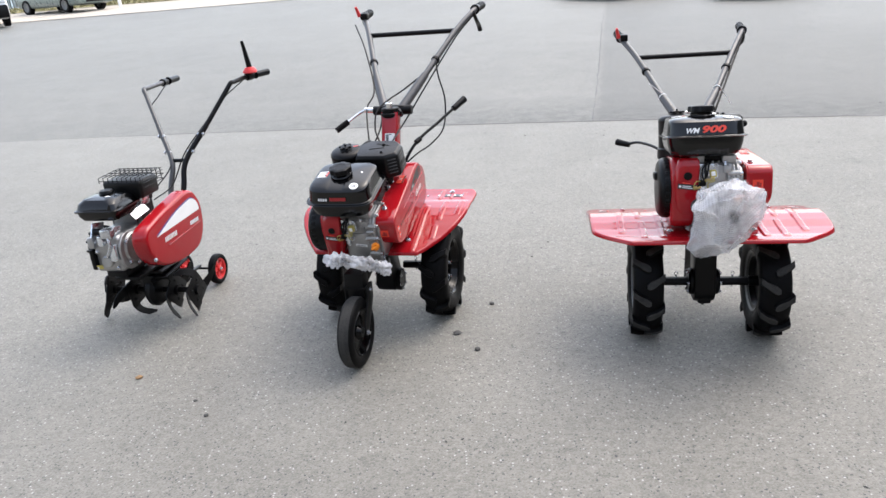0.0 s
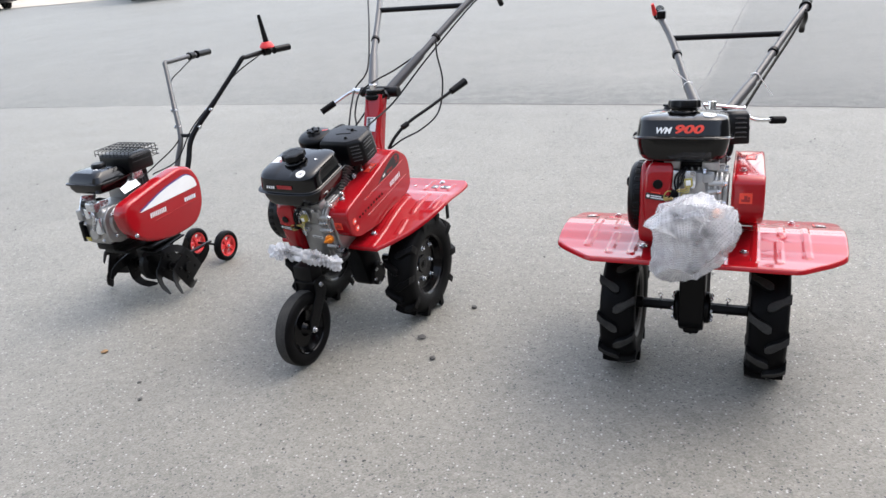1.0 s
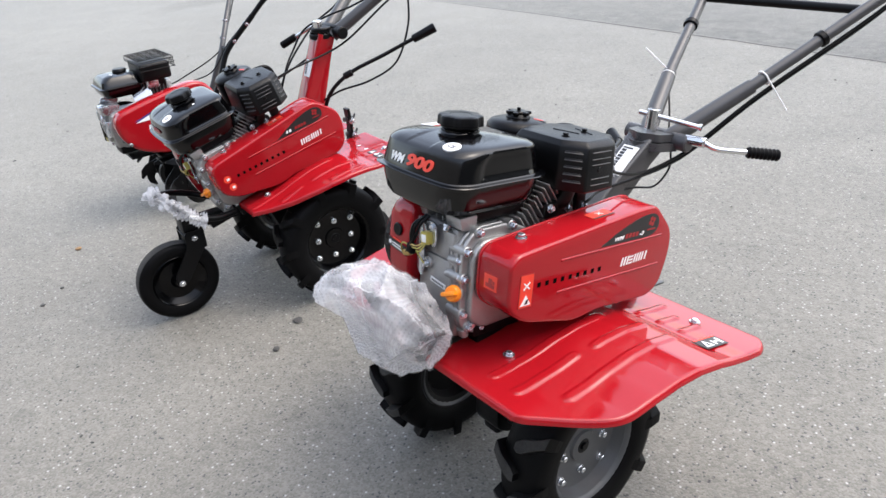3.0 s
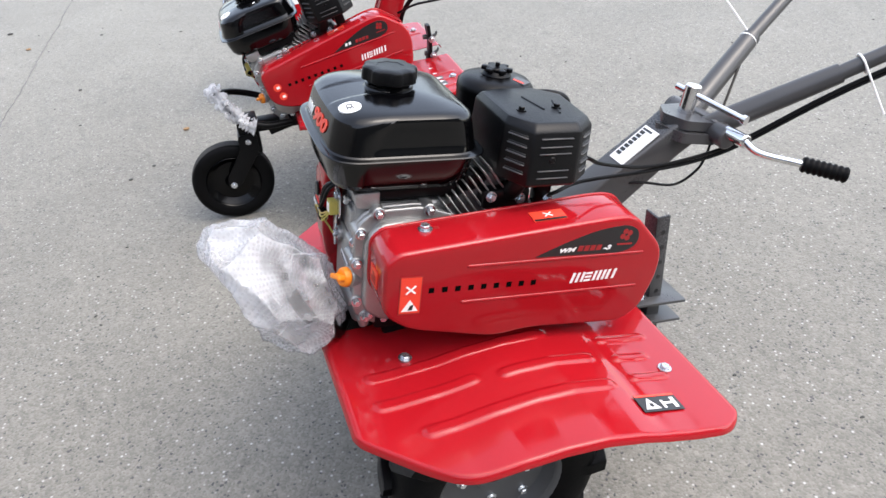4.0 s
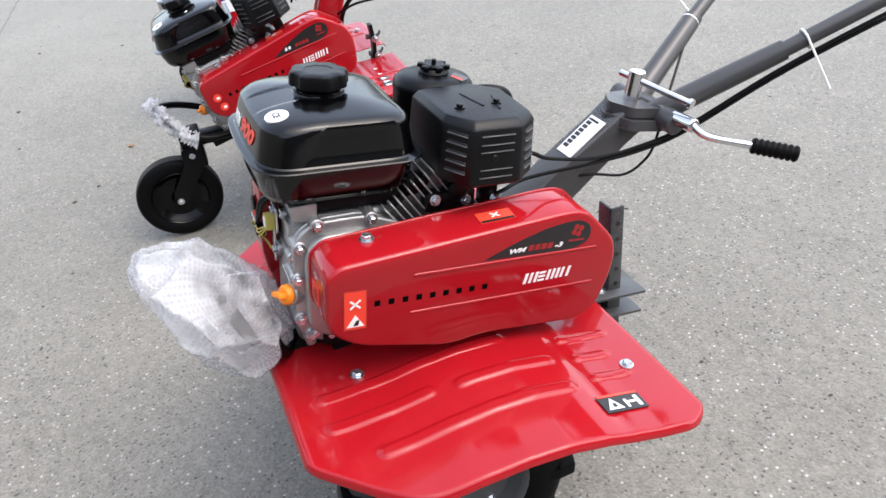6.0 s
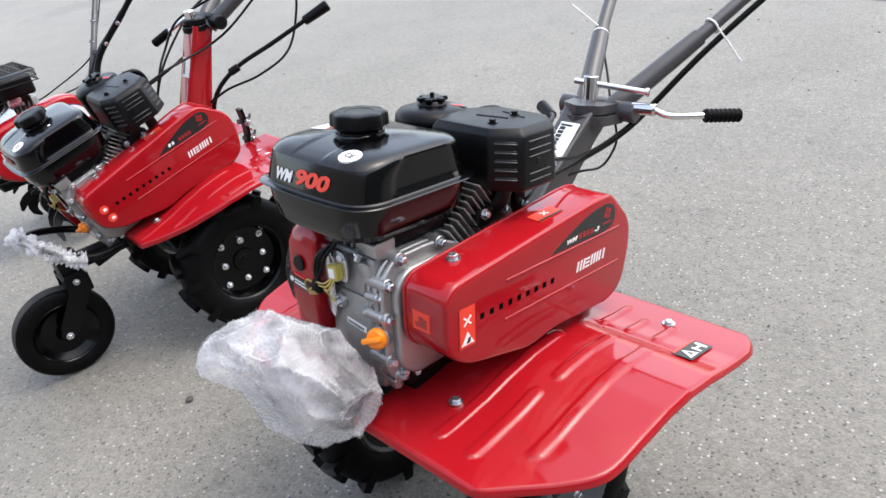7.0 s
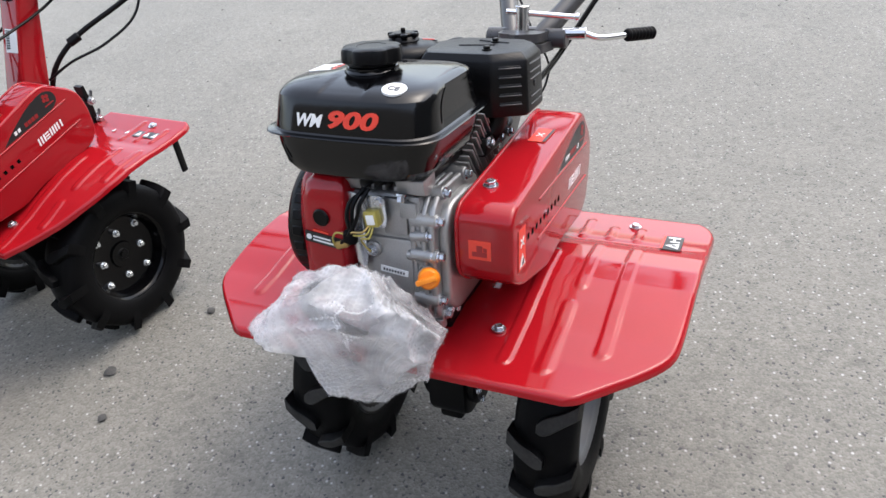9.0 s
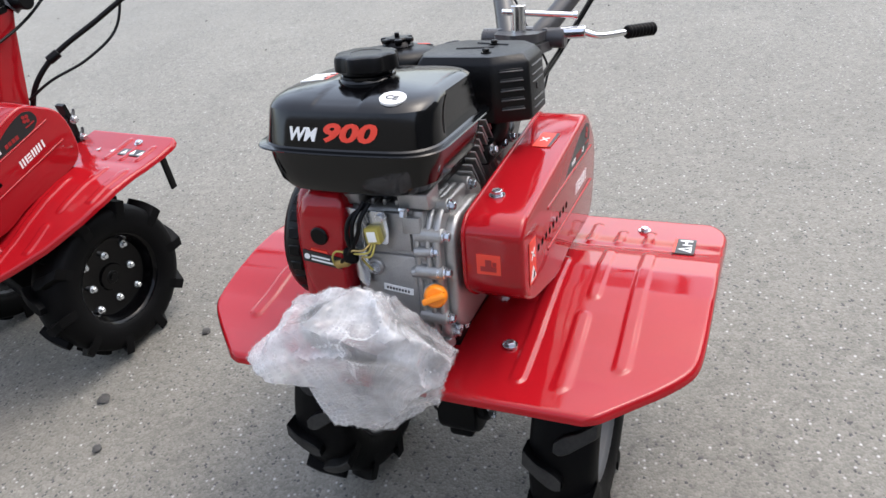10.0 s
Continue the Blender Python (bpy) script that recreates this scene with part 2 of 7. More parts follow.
    shader.inputs["Roughness"].default_value = 0.62
    shader.inputs["Specular IOR Level"].default_value = 0.28
    shader.inputs["Sheen Weight"].default_value = 0.13
    shader.inputs["Sheen Tint"].default_value = (1.0, 1.0, 0.9, 1)
    shader.inputs["Sheen Roughness"].default_value = 0.55
    height = math("ADD", math("MULTIPLY", stones.outputs["Distance"], -1.0), math("MULTIPLY", grain, 0.4))
    relief = node(nt, "ShaderNodeBump", Strength=0.31, Distance=0.004)
    L(height, relief.inputs["Height"])
    L(relief.outputs[0], shader.inputs["Normal"])
    return m


ASPHALT = asphalt_material()
TAR = surface("old_tar", (0.135, 0.133, 0.128), 0.8, vary=0.4, fine=90, bump=0.4)
GRASS = surface("dry_grass", (0.19, 0.17, 0.075), 0.9, vary=0.4, big=1.2, fine=12, bump=0.3)
SAND = surface("sandy_verge", (0.4, 0.36, 0.3), 0.95, vary=0.2, big=0.8, fine=10, bump=0.2)
FENCE_STEEL = surface("pale_sheet_steel", (0.72, 0.78, 0.8), 0.5, vary=0.1, big=0.5, fine=20)
CAR_GREY = surface("grey_green_car_paint", (0.12, 0.15, 0.14), 0.3, metal=0.4, coat=0.6, vary=0.06)
CAR_WHITE = surface("white_van_paint", (0.8, 0.8, 0.8), 0.35, coat=0.5, vary=0.04)
CAR_BLACK = surface("black_car_paint", (0.012, 0.011, 0.014), 0.35, coat=0.5, vary=0.1)
GLASS_DARK = surface("tinted_glass", (0.02, 0.025, 0.03), 0.08, vary=0.1, bump=0.0)
LAMP_GLASS = surface("headlight_glass", (0.6, 0.62, 0.63), 0.12, vary=0.1, bump=0.0)
WALL_PAINT = surface("blocking_wall_tone", (0.2, 0.19, 0.175), 0.9, vary=0.12, big=0.6, fine=20, bump=0.3)
LEAF = surface("dry_leaf", (0.22, 0.13, 0.06), 0.8, vary=0.3, big=60)
CHIP = surface("dark_stone", (0.06, 0.058, 0.055), 0.85, vary=0.4, big=60, fine=300, bump=0.4)


# ---- mesh helpers ----
def join(bm, other):
    me = bpy.data.meshes.new("piece")
    other.to_mesh(me)
    bm.from_mesh(me)
    bpy.data.meshes.remove(me)
    other.free()
    return bm


def rbox(bm, x0, x1, y0, y1, z0, z1, r=0.004, seg=2, m=None):
    b = bmesh.new()
    bmesh.ops.create_cube(b, size=1.0)
    bmesh.ops.transform(b, verts=b.verts, matrix=Matrix.LocRotScale(((x0 + x1) / 2, (y0 + y1) / 2, (z0 + z1) / 2), None, (abs(x1 - x0), abs(y1 - y0), abs(z1 - z0))))
    if r:
        bmesh.ops.bevel(b, geom=b.edges[:], offset=r, segments=seg, affect="EDGES", profile=0.5, clamp_overlap=True)
    if m:
        bmesh.ops.transform(b, verts=b.verts, matrix=m)
    return join(bm, b)


def prism(bm, outline, x0, x1, r=0.004, seg=2):
    """An outline of (y, z), drawn out along x, with rounded edges."""
    b = bmesh.new()
    f = b.faces.new([b.verts.new((x0, y, z)) for y, z in outline])
    moved = [v for v in bmesh.ops.extrude_face_region(b, geom=[f])["geom"] if isinstance(v, bmesh.types.BMVert)]
    bmesh.ops.translate(b, verts=moved, vec=(x1 - x0, 0, 0))
    bmesh.ops.recalc_face_normals(b, faces=b.faces)
    if r:
        rims = [e for e in b.edges if abs(e.verts[0].co.x - e.verts[1].co.x) < 1e-6]
        bmesh.ops.bevel(b, geom=rims, offset=r, segments=seg, affect="EDGES", profile=0.5, clamp_overlap=True)
    return join(bm, b)


def rounded(points, r, n=5):
    """A polygon's corners rounded; r: one radius or one for each corner."""
    out, count = [], len(points)
    for i, p in enumerate(points):
        radius = r[i] if isinstance(r, (list, tuple)) else r
        p, a, b = Vector(p), Vector(points[i - 1]), Vector(points[(i + 1) % count])
        da, db = (a - p), (b - p)
        k = min(radius, da.length * 0.49, db.length * 0.49)
        s, e = p + da.normalized() * k, p + db.normalized() * k
        for j in range(n + 1):
            t = j / n
            out.append(tuple(s * (1 - t) ** 2 + p * 2 * t * (1 - t) + e * t * t))
    return out


def loft(bm, rings, close=True):
    """Skin over rings of equally many points; the end rings are capped."""
    rows = [[bm.verts.new(p) for p in ring] for ring in rings]
    n = len(rows[0])
    for a, b in zip(rows, rows[1:]):
        for i in range(n):
            bm.faces.new((a[i], a[(i + 1) % n], b[(i + 1) % n], b[i]))
    if close:
        bm.faces.new(rows[0][::-1])
        bm.faces.new(rows[-1])
    bmesh.ops.recalc_face_normals(bm, faces=bm.faces)
    return bm


def ring_rect(cx, cy, z, hx, hy, r, n=5):
    return [(x, y, z) for x, y in rounded([(cx - hx, cy - hy), (cx + hx, cy - hy), (cx + hx, cy + hy), (cx - hx, cy + hy)], r, n)]


def frame_along(d):
    d = Vector(d).normalized()
    u = d.cross(Vector((0, 0, 1)) if abs(d.z) < 0.95 else Vector((1, 0, 0))).normalized()
    return d, u, d.cross(u)


def cyl(bm, p0, p1, r0, r1=None, seg=16, bevel=0.0):
    r1 = r0 if r1 is None else r1
    b = bmesh.new()
    p0, p1 = Vector(p0), Vector(p1)
    d, u, v = frame_along(p1 - p0)
    stops = [(0, r0), (1, r1)]
    if bevel:
        k = bevel / (p1 - p0).length
        stops = [(0, r0 - bevel), (k, r0), (1 - k, r1), (1, r1 - bevel)]
    loft(b, [[p0.lerp(p1, t) + (u * math.cos(a) + v * math.sin(a)) * r for a in (2 * math.pi * i / seg for i in range(seg))] for t, r in stops])
    return join(bm, b)


def spline(points, steps=8):
    """A smooth line through the points."""
    p = [Vector(q) for q in points]
    if len(p) < 3:
        return p
    p = [p[0] * 2 - p[1], *p, p[-1] * 2 - p[-2]]
    out = []
    for a, b, c, d in zip(p, p[1:], p[2:], p[3:]):
        for i in range(steps):
            t = i / steps
            out.append(0.5 * (2 * b + (c - a) * t + (2 * a - 5 * b + 4 * c - d) * t * t + (3 * b - a - 3 * c + d) * t ** 3))
    return out + [p[-2]]


def tube(bm, points, r, seg=10, steps=8, smooth=True):
    """A tube along a line; r: one radius or one for each end."""
    line = spline(points, steps) if smooth else [Vector(q) for q in points]
    ra, rb = r if isinstance(r, tuple) else (r, r)
    b = bmesh.new()
    d, u, v = frame_along(line[1] - line[0])
    rings = []
    for i, q in enumerate(line):
        d = (line[min(i + 1, len(line) - 1)] - line[max(i - 1, 0)]).normalized()
        u = (u - d * u.dot(d)).normalized()
        v = d.cross(u)
        k = ra + (rb - ra) * i / (len(line) - 1)
        rings.append([q + (u * math.cos(a) + v * math.sin(a)) * k for a in (2 * math.pi * j / seg for j in range(seg))])
    loft(b, rings)
    return join(bm, b)


def lathe(bm, profile, center, seg=32, axis="x", sign=1):
    """A profile of (radius, along) turned about an axis through center; closed."""
    b = bmesh.new()
    c = Vector(center)

    def at(r, s, a):
        if axis == "x":
            return c + Vector((sign * s, r * math.cos(a), r * math.sin(a)))
        return c + Vector((r * math.cos(a), r * math.sin(a), sign * s))

    rows = [[b.verts.new(at(r, s, 2 * math.pi * i / seg)) for i in range(seg)] for r, s in profile]
    count = len(rows)
    for j in range(count):
        p, q = rows[j], rows[(j + 1) % count]
        for i in range(seg):
            b.faces.new((p[i], p[(i + 1) % seg], q[(i + 1) % seg], q[i]))
    bmesh.ops.recalc_face_normals(b, faces=b.faces)
    return join(bm, b)


HERE = [Matrix.Identity(4)]


def part(name, bm, material, parent, label="", sharp=38):
    """Links a bmesh as one mesh object under a thing or a part, turned as the running pose says."""
    bmesh.ops.transform(bm, verts=bm.verts, matrix=HERE[-1])
    me = bpy.data.meshes.new(name)
    bm.to_mesh(me)
    bm.free()
    for m in material if isinstance(material, (list, tuple)) else [material]:
        me.materials.append(m)
    me.polygons.foreach_set("use_smooth", [True] * len(me.polygons))
    me.set_sharp_from_angle(angle=radians(sharp))
    ob = new(name, me)
    ob.parent = parent
    return tagged(ob, label=label) if label else ob


def pieces(name, bm, material, parent, label=""):
    """Links every loose piece of a bmesh as a part of its own."""
    bm.faces.index_update()
    left = set(bm.faces)
    while left:
        todo, got = [min(left, key=lambda f: f.index)], set()
        while todo:
            f = todo.pop()
            if f in got:
                continue
            got.add(f)
            todo += [g for e in f.edges for g in e.link_faces if g not in got]
        left -= got
        b, seen = bmesh.new(), {}
        for f in sorted(got, key=lambda f: f.index):
            for v in f.verts:
                if v not in seen:
                    seen[v] = b.verts.new(v.co)
            b.faces.new([seen[v] for v in f.verts])
        part(name, b, material, parent, label)
    bm.free()


def thing(name, label, category, m=None, group="", kind=""):
    ob = new(name)
    ob.empty_display_size = 0.1
    if m:
        ob.matrix_world = m
    return tagged(ob, label, category, group, kind)


def bolt(parent, p, axis, r=0.008, h=0.007, material=None):
    """A hexagon bolt head on a washer."""
    bm = bmesh.new()
    p, d = Vector(p), Vector(axis).normalized()
    cyl(bm, p - d * 0.001, p + d * 0.002, r * 1.35, seg=14)
    cyl(bm, p + d * 0.002, p + d * h, r * 0.92, seg=6, bevel=0.001)
    return part("bolt", bm, material or ZINC, parent)


def plate(bm, outline, x, t=0.0012):
    """A thin flat print on a face that looks along x."""
    return prism(bm, outline, x, x + t, r=0)


def lettering(body, size, m, depth=0.0006, shear=0.0, bold=0.02):
    """Words in the built-in font as a bmesh, their left foot at the pose m."""
    cu = bpy.data.curves.new("words", "FONT")
    cu.body, cu.size, cu.extrude, cu.shear = body, size, depth, shear
    cu.offset = size * bold
    cu.resolution_u = 3
    ob = new("words", cu)
    dg = bpy.context.evaluated_depsgraph_get()
    me = bpy.data.meshes.new_from_object(ob.evaluated_get(dg))
    bm = bmesh.new()
    bm.from_mesh(me)
    bmesh.ops.transform(bm, verts=bm.verts, matrix=m)
    bpy.data.objects.remove(ob)
    bpy.data.curves.remove(cu)
    bpy.data.meshes.remove(me)
    return bm


# ---- the ground ----
def rise(x, y):
    """The yard climbs gently towards its far corner."""
    k = y - 9.0
    soft = (math.sqrt(k * k + 9) + k) / 2 if y > 2 else 0.0
    side = 1 - 0.9 * min(1.0, max(0.0, (x - 2.0) / 6.0))
    return 0.037 * min(soft, 60.0) * side * min(1.0, max(0.0, (y - 7.5) / 3))



def sheet(xs, ys, lift=0.0):
    bm = bmesh.new()
    rows = [[bm.verts.new((x, y, rise(x, y) + lift)) for x in xs] for y in ys]
    for a, b in zip(rows, rows[1:]):
        for i in range(len(xs) - 1):
            bm.faces.new((a[i], a[i + 1], b[i + 1], b[i]))
    return bm


def steps(a, b, n):
    return [a + (b - a) * i / n for i in range(n + 1)]


ground = part("ground", sheet([-400, -200, -100, *steps(-60, 30, 60), 60, 120, 400], [-300, -100, -20, 0, *steps(6, 60, 54), 90, 150, 400]), ASPHALT, None)
tagged(ground, "worn light grey asphalt yard with pale stones", "ground", kind="structure")


def ragged_strip(name, line, width, label, seed, bow=0.0):
    """A thin uneven line of old tar on the ground."""
    rng = random.Random(seed)
    bm = bmesh.new()
    pts = [Vector(line[0]).lerp(Vector(line[1]), i / 120) for i in range(121)]
    pts = [Vector((p.x, p.y + bow * (p.x * p.x))) for p in pts]
    d = (pts[-1] - pts[0]).normalized()
    side = Vector((-d.y, d.x))
    rows, drift = [], 0.0
    for p in pts:
        drift = drift * 0.8 + rng.uniform(-1, 1) * width * 0.3
        c, w = p + side * drift, width * rng.uniform(0.1, 0.9) / 2
        rows.append([bm.verts.new((q.x, q.y, rise(q.x, q.y) + h)) for q, h in ((c - side * w, 0.001), (c, 0.005), (c + side * w, 0.001))])
    for a, b in zip(rows, rows[1:]):
        for i in range(2):
            bm.faces.new((a[i], a[i + 1], b[i + 1], b[i]))
    bmesh.ops.recalc_face_normals(bm, faces=bm.faces)
    return tagged(part(name, bm, TAR, None), label, "joint", kind="structure")


ragged_strip("asphalt_joint", ((-14, JOINT_Y - 14 * JOINT_K), (9, JOINT_Y + 9 * JOINT_K)), 0.028, "dark tar joint between two asphalt fields", 3, JOINT_C)
ragged_strip("asphalt_crack", ((1.52, 6.45), (3.6, 16.2)), 0.022, "narrow dark crack across the older asphalt", 5)
ragged_strip("asphalt_seam", ((-5.2, 2.52), (-1.0, 1.5)), 0.011, "faint worn seam between two asphalt lanes", 8)


# added walls, out of view: they cut low sky light and darken reflections
def blocking_wall(name, x0, x1, y0, y1, h, label):
    bm = bmesh.new()
    rbox(bm, x0, x1, y0, y1, -0.05, h, 0.03)
    return tagged(part(name, bm, WALL_PAINT, None), label, "wall", kind="structure")


blocking_wall("unseen_wall_south", -16, 10.4, -7.4, -7.0, 6.0, "added unseen wall that darkens reflections from behind")
blocking_wall("unseen_wall_east", 10.0, 10.4, -7.0, 11.0, 6.0, "added unseen wall that cuts low light from the side")


# ---- wheels and handles shared by the machines ----
def drive_wheel(parent, cx, sign, rim_material, tread, radius=0.2):
    """An agricultural wheel: pressed rim with eight bolts, tyre with slanted lugs."""
    c = (cx, 0, radius)
    bm = bmesh.new()
    lathe(bm, [(0.112, 0.04), (0.118, 0.043), (0.12, 0.039), (0.108, 0.034), (0.101, 0.016), (0.098, 0.009), (0.09, 0.006), (0.036, 0.006), (0.033, 0.011),
               (0.004, 0.011), (0.004, -0.008), (0.086, -0.008), (0.094, -0.034), (0.112, -0.046), (0.12, -0.042), (0.106, -0.03), (0.106, 0.03)], c, 40, "x", sign)
    wheel = part("wheel", bm, rim_material, parent)
    bm = bmesh.new()
    cyl(bm, (cx - sign * 0.06, 0, radius), (cx + sign * 0.012, 0, radius), 0.019, seg=18, bevel=0.003)
    cyl(bm, (cx + sign * 0.012, 0, radius), (cx + sign * 0.016, 0, radius), 0.009, seg=12)
    part("hub", bm, BLACK_SATIN, wheel)
    # black dish added inside: on grey rims it stands for the shade there
    bm = bmesh.new()
    lathe(bm, [(0.02, 0.012), (0.088, 0.012), (0.098, 0.024), (0.116, 0.043), (0.117, 0.047), (0.094, 0.036), (0.084, 0.015), (0.02, 0.017)], c, 36, "x", -sign)
    part("inner_dish", bm, BLACK_SATIN, wheel, "black dish for the shaded inner side of the rim")
    bm = bmesh.new()
    lathe(bm, [(0.115, 0.041), (0.124, 0.049), (0.14, 0.053), (0.16, 0.054), (0.176, 0.05), (0.184, 0.042), (0.188, 0.02), (0.189, 0.0),
               (0.188, -0.02), (0.184, -0.042), (0.176, -0.05), (0.16, -0.054), (0.14, -0.053), (0.124, -0.049), (0.115, -0.041), (0.112, 0.0)], c, 56, "x", sign)
    count = 10
    for i in range(count):
        for s in (1, -1):
            a0 = 2 * math.pi * (i + (0.5 if s < 0 else 0)) / count + radians(5.4 if sign > 0 else 18.4)
            grid = []
            for j in range(9):
                t = j / 8
                x = s * (-0.007 + 0.062 * t)
                lean = a0 - 0.18 * t ** 1.4
                w = (0.07, 0.125, 0.142, 0.14, 0.125, 0.115, 0.112, 0.115, 0.12)[j]
                top = 0.2045 - 0.0012 * max(0, t - 0.6) * 10 * t
                foot = 0.185 - 0.016 * max(0, t - 0.7) / 0.3
                ring = []
                for r, da in ((foot, -w * 0.62), (top - 0.002, -w * 0.52), (top, -w * 0.45), (top, w * 0.45), (top - 0.002, w * 0.52), (foot, w * 0.62)):
                    ring.append(Vector((cx + x, r * math.cos(lean + da), radius + r * math.sin(lean + da))))
                grid.append(ring)
            last = grid[-1]
            grid.append([Vector((cx + s * 0.0565, 0.17 * q.y / math.hypot(q.y, q.z - radius), radius + 0.17 * (q.z - radius) / math.hypot(q.y, q.z - radius))) for q in last])
            grid.append([Vector((cx + s * 0.0535, 0.15 * q.y / math.hypot(q.y, q.z - radius), radius + 0.15 * (q.z - radius) / math.hypot(q.y, q.z - radius))) for q in last])
            b = bmesh.new()
            loft(b, grid)
            tops = [f for f in b.faces if all(math.hypot(v.co.y, v.co.z - radius) > 0.197 for v in f.verts)]
            for f in tops:
                f.material_index = 1
            part("tread_lug", b, [RUBBER, tread], wheel)
    part("tyre", bm, RUBBER, wheel, "black rubber tyre")
    for dy, dz in ((1, 1), (1, 0), (1, -1), (0, -1), (-1, -1), (-1, 0), (-1, 1), (0, 1)):
        y, z = 0.061 * dy + 0.006 * dz, 0.061 * dz - 0.006 * dy
        bolt(wheel, (cx + sign * 0.007, y, radius + z), (sign, 0, 0), 0.0072, 0.011, BRIGHT_ZINC)
    return wheel


def handlebar(parent, pivot, material, span=0.275, shift=0.0, lift=0.0, clip=0.62):
    """Two tubes that spread from the clamp to the grips, with sockets and a crossbar."""
    px, py, pz = pivot
    bars = []
    for s in (-1, 1):
        root = Vector((px + s * 0.035, py + 0.03, pz - 0.01))
        mid = Vector((px + shift * 0.5 + s * 0.112, py + 0.2, pz + 0.083 + lift * 0.5))
        cross = Vector((px + shift + s * 0.209, py + 0.455, pz + 0.216 + lift))
        end = Vector((px + shift + s * span, py + 0.6, pz + 0.294 + lift))
        tip = end + Vector((s * 0.012, 0.13, 0.012))
        bm = bmesh.new()
        tube(bm, [root, mid, cross, end, end + (tip - end) * 0.45], 0.0135, 14, 6)
        bar = part("handle_tube", bm, material, parent)
        bars.append((root, mid, cross, end, tip))
        bm = bmesh.new()
        d = mid - root
        tube(bm, [root - d * 0.1, root + d * 0.25, root + d * 0.7, root + d * 0.98], (0.022, 0.0175), 14, 5)
        part("socket", bm, material, bar)
        bm = bmesh.new()
        c0 = mid.lerp(cross, clip)
        dd = (cross - mid).normalized()
        cyl(bm, c0 - dd * 0.008, c0 + dd * 0.008, 0.019, seg=14, bevel=0.002)
        part("cable_clip", bm, BLACK_PLASTIC, bar)
        bm = bmesh.new()
        tube(bm, [end + (tip - end) * 0.05, end + (tip - end) * 0.5, tip], 0.0175, 14, 5)
        cyl(bm, end, end + (tip - end) * 0.06, 0.023, seg=16, bevel=0.002)
        for i in range(6):
            q = end.lerp(tip, 0.2 + 0.13 * i)
            cyl(bm, q, q + (tip - end) * 0.05, 0.0192, seg=14, bevel=0.001)
        part("grip", bm, BLACK_PLASTIC, bar)
    bm = bmesh.new()
    cyl(bm, bars[0][2], bars[1][2], 0.011, seg=12)
    part("crossbar", bm, BLACK_SATIN, parent)
    # clutch lever below one grip, switch with a red button beside the other
    root, mid, cross, end, tip = bars[1]
    bm = bmesh.new()
    tube(bm, [end + Vector((0, -0.04, -0.01)), end + Vector((0.004, 0.0, -0.045)), end + Vector((0.0, 0.07, -0.075)), end + Vector((0.0, 0.1, -0.1))], (0.008, 0.012), 10, 6)
    part("clutch_lever", bm, BLACK_PLASTIC, parent)
    root, mid, cross, end, tip = bars[0]
    bm = bmesh.new()
    rbox(bm, end.x - 0.004, end.x + 0.03, end.y - 0.05, end.y - 0.01, end.z - 0.012, end.z + 0.02, 0.005)
    switch = part("stop_switch", bm, BLACK_PLASTIC, parent)
    bm = bmesh.new()
    tube(bm, [end + Vector((-0.012, -0.035, 0.005)), end + Vector((-0.018, -0.04, 0.03)), end + Vector((-0.022, -0.05, 0.05))], (0.01, 0.006), 10, 5)
    part("button", bm, PALE_RED, switch, "bright red switch lever")
    return bars


def cable(parent, points, r=0.0035):
    bm = bmesh.new()
    tube(bm, points, r, 8, 7)
    return part("cable", bm, BLACK_PLASTIC, parent)


def zip_tie(parent, p, d, loose, r=0.0155):
    bm = bmesh.new()
    p, d = Vector(p), Vector(d).normalized()
    d, u, v = frame_along(d)
    ring = [p + (u * math.cos(a) + v * math.sin(a)) * (r + 0.001) for a in (2 * math.pi * i / 18 for i in range(19))]
    tube(bm, ring, 0.0022, 6, smooth=False)
    tube(bm, [ring[0], ring[0] + Vector(loose) * 0.4, ring[0] + Vector(loose)], 0.0018, 6, 4)
    return part("cable_tie", bm, WHITE_PLASTIC, parent, "white nylon cable tie")


# ---- the engine of the two larger machines ----
TCX, TCY = -0.043, -0.155


def tank_bow(x):
    """The front of the tank is bowed a little."""
    return 0.05 * (x - TCX) ** 2 / 0.1


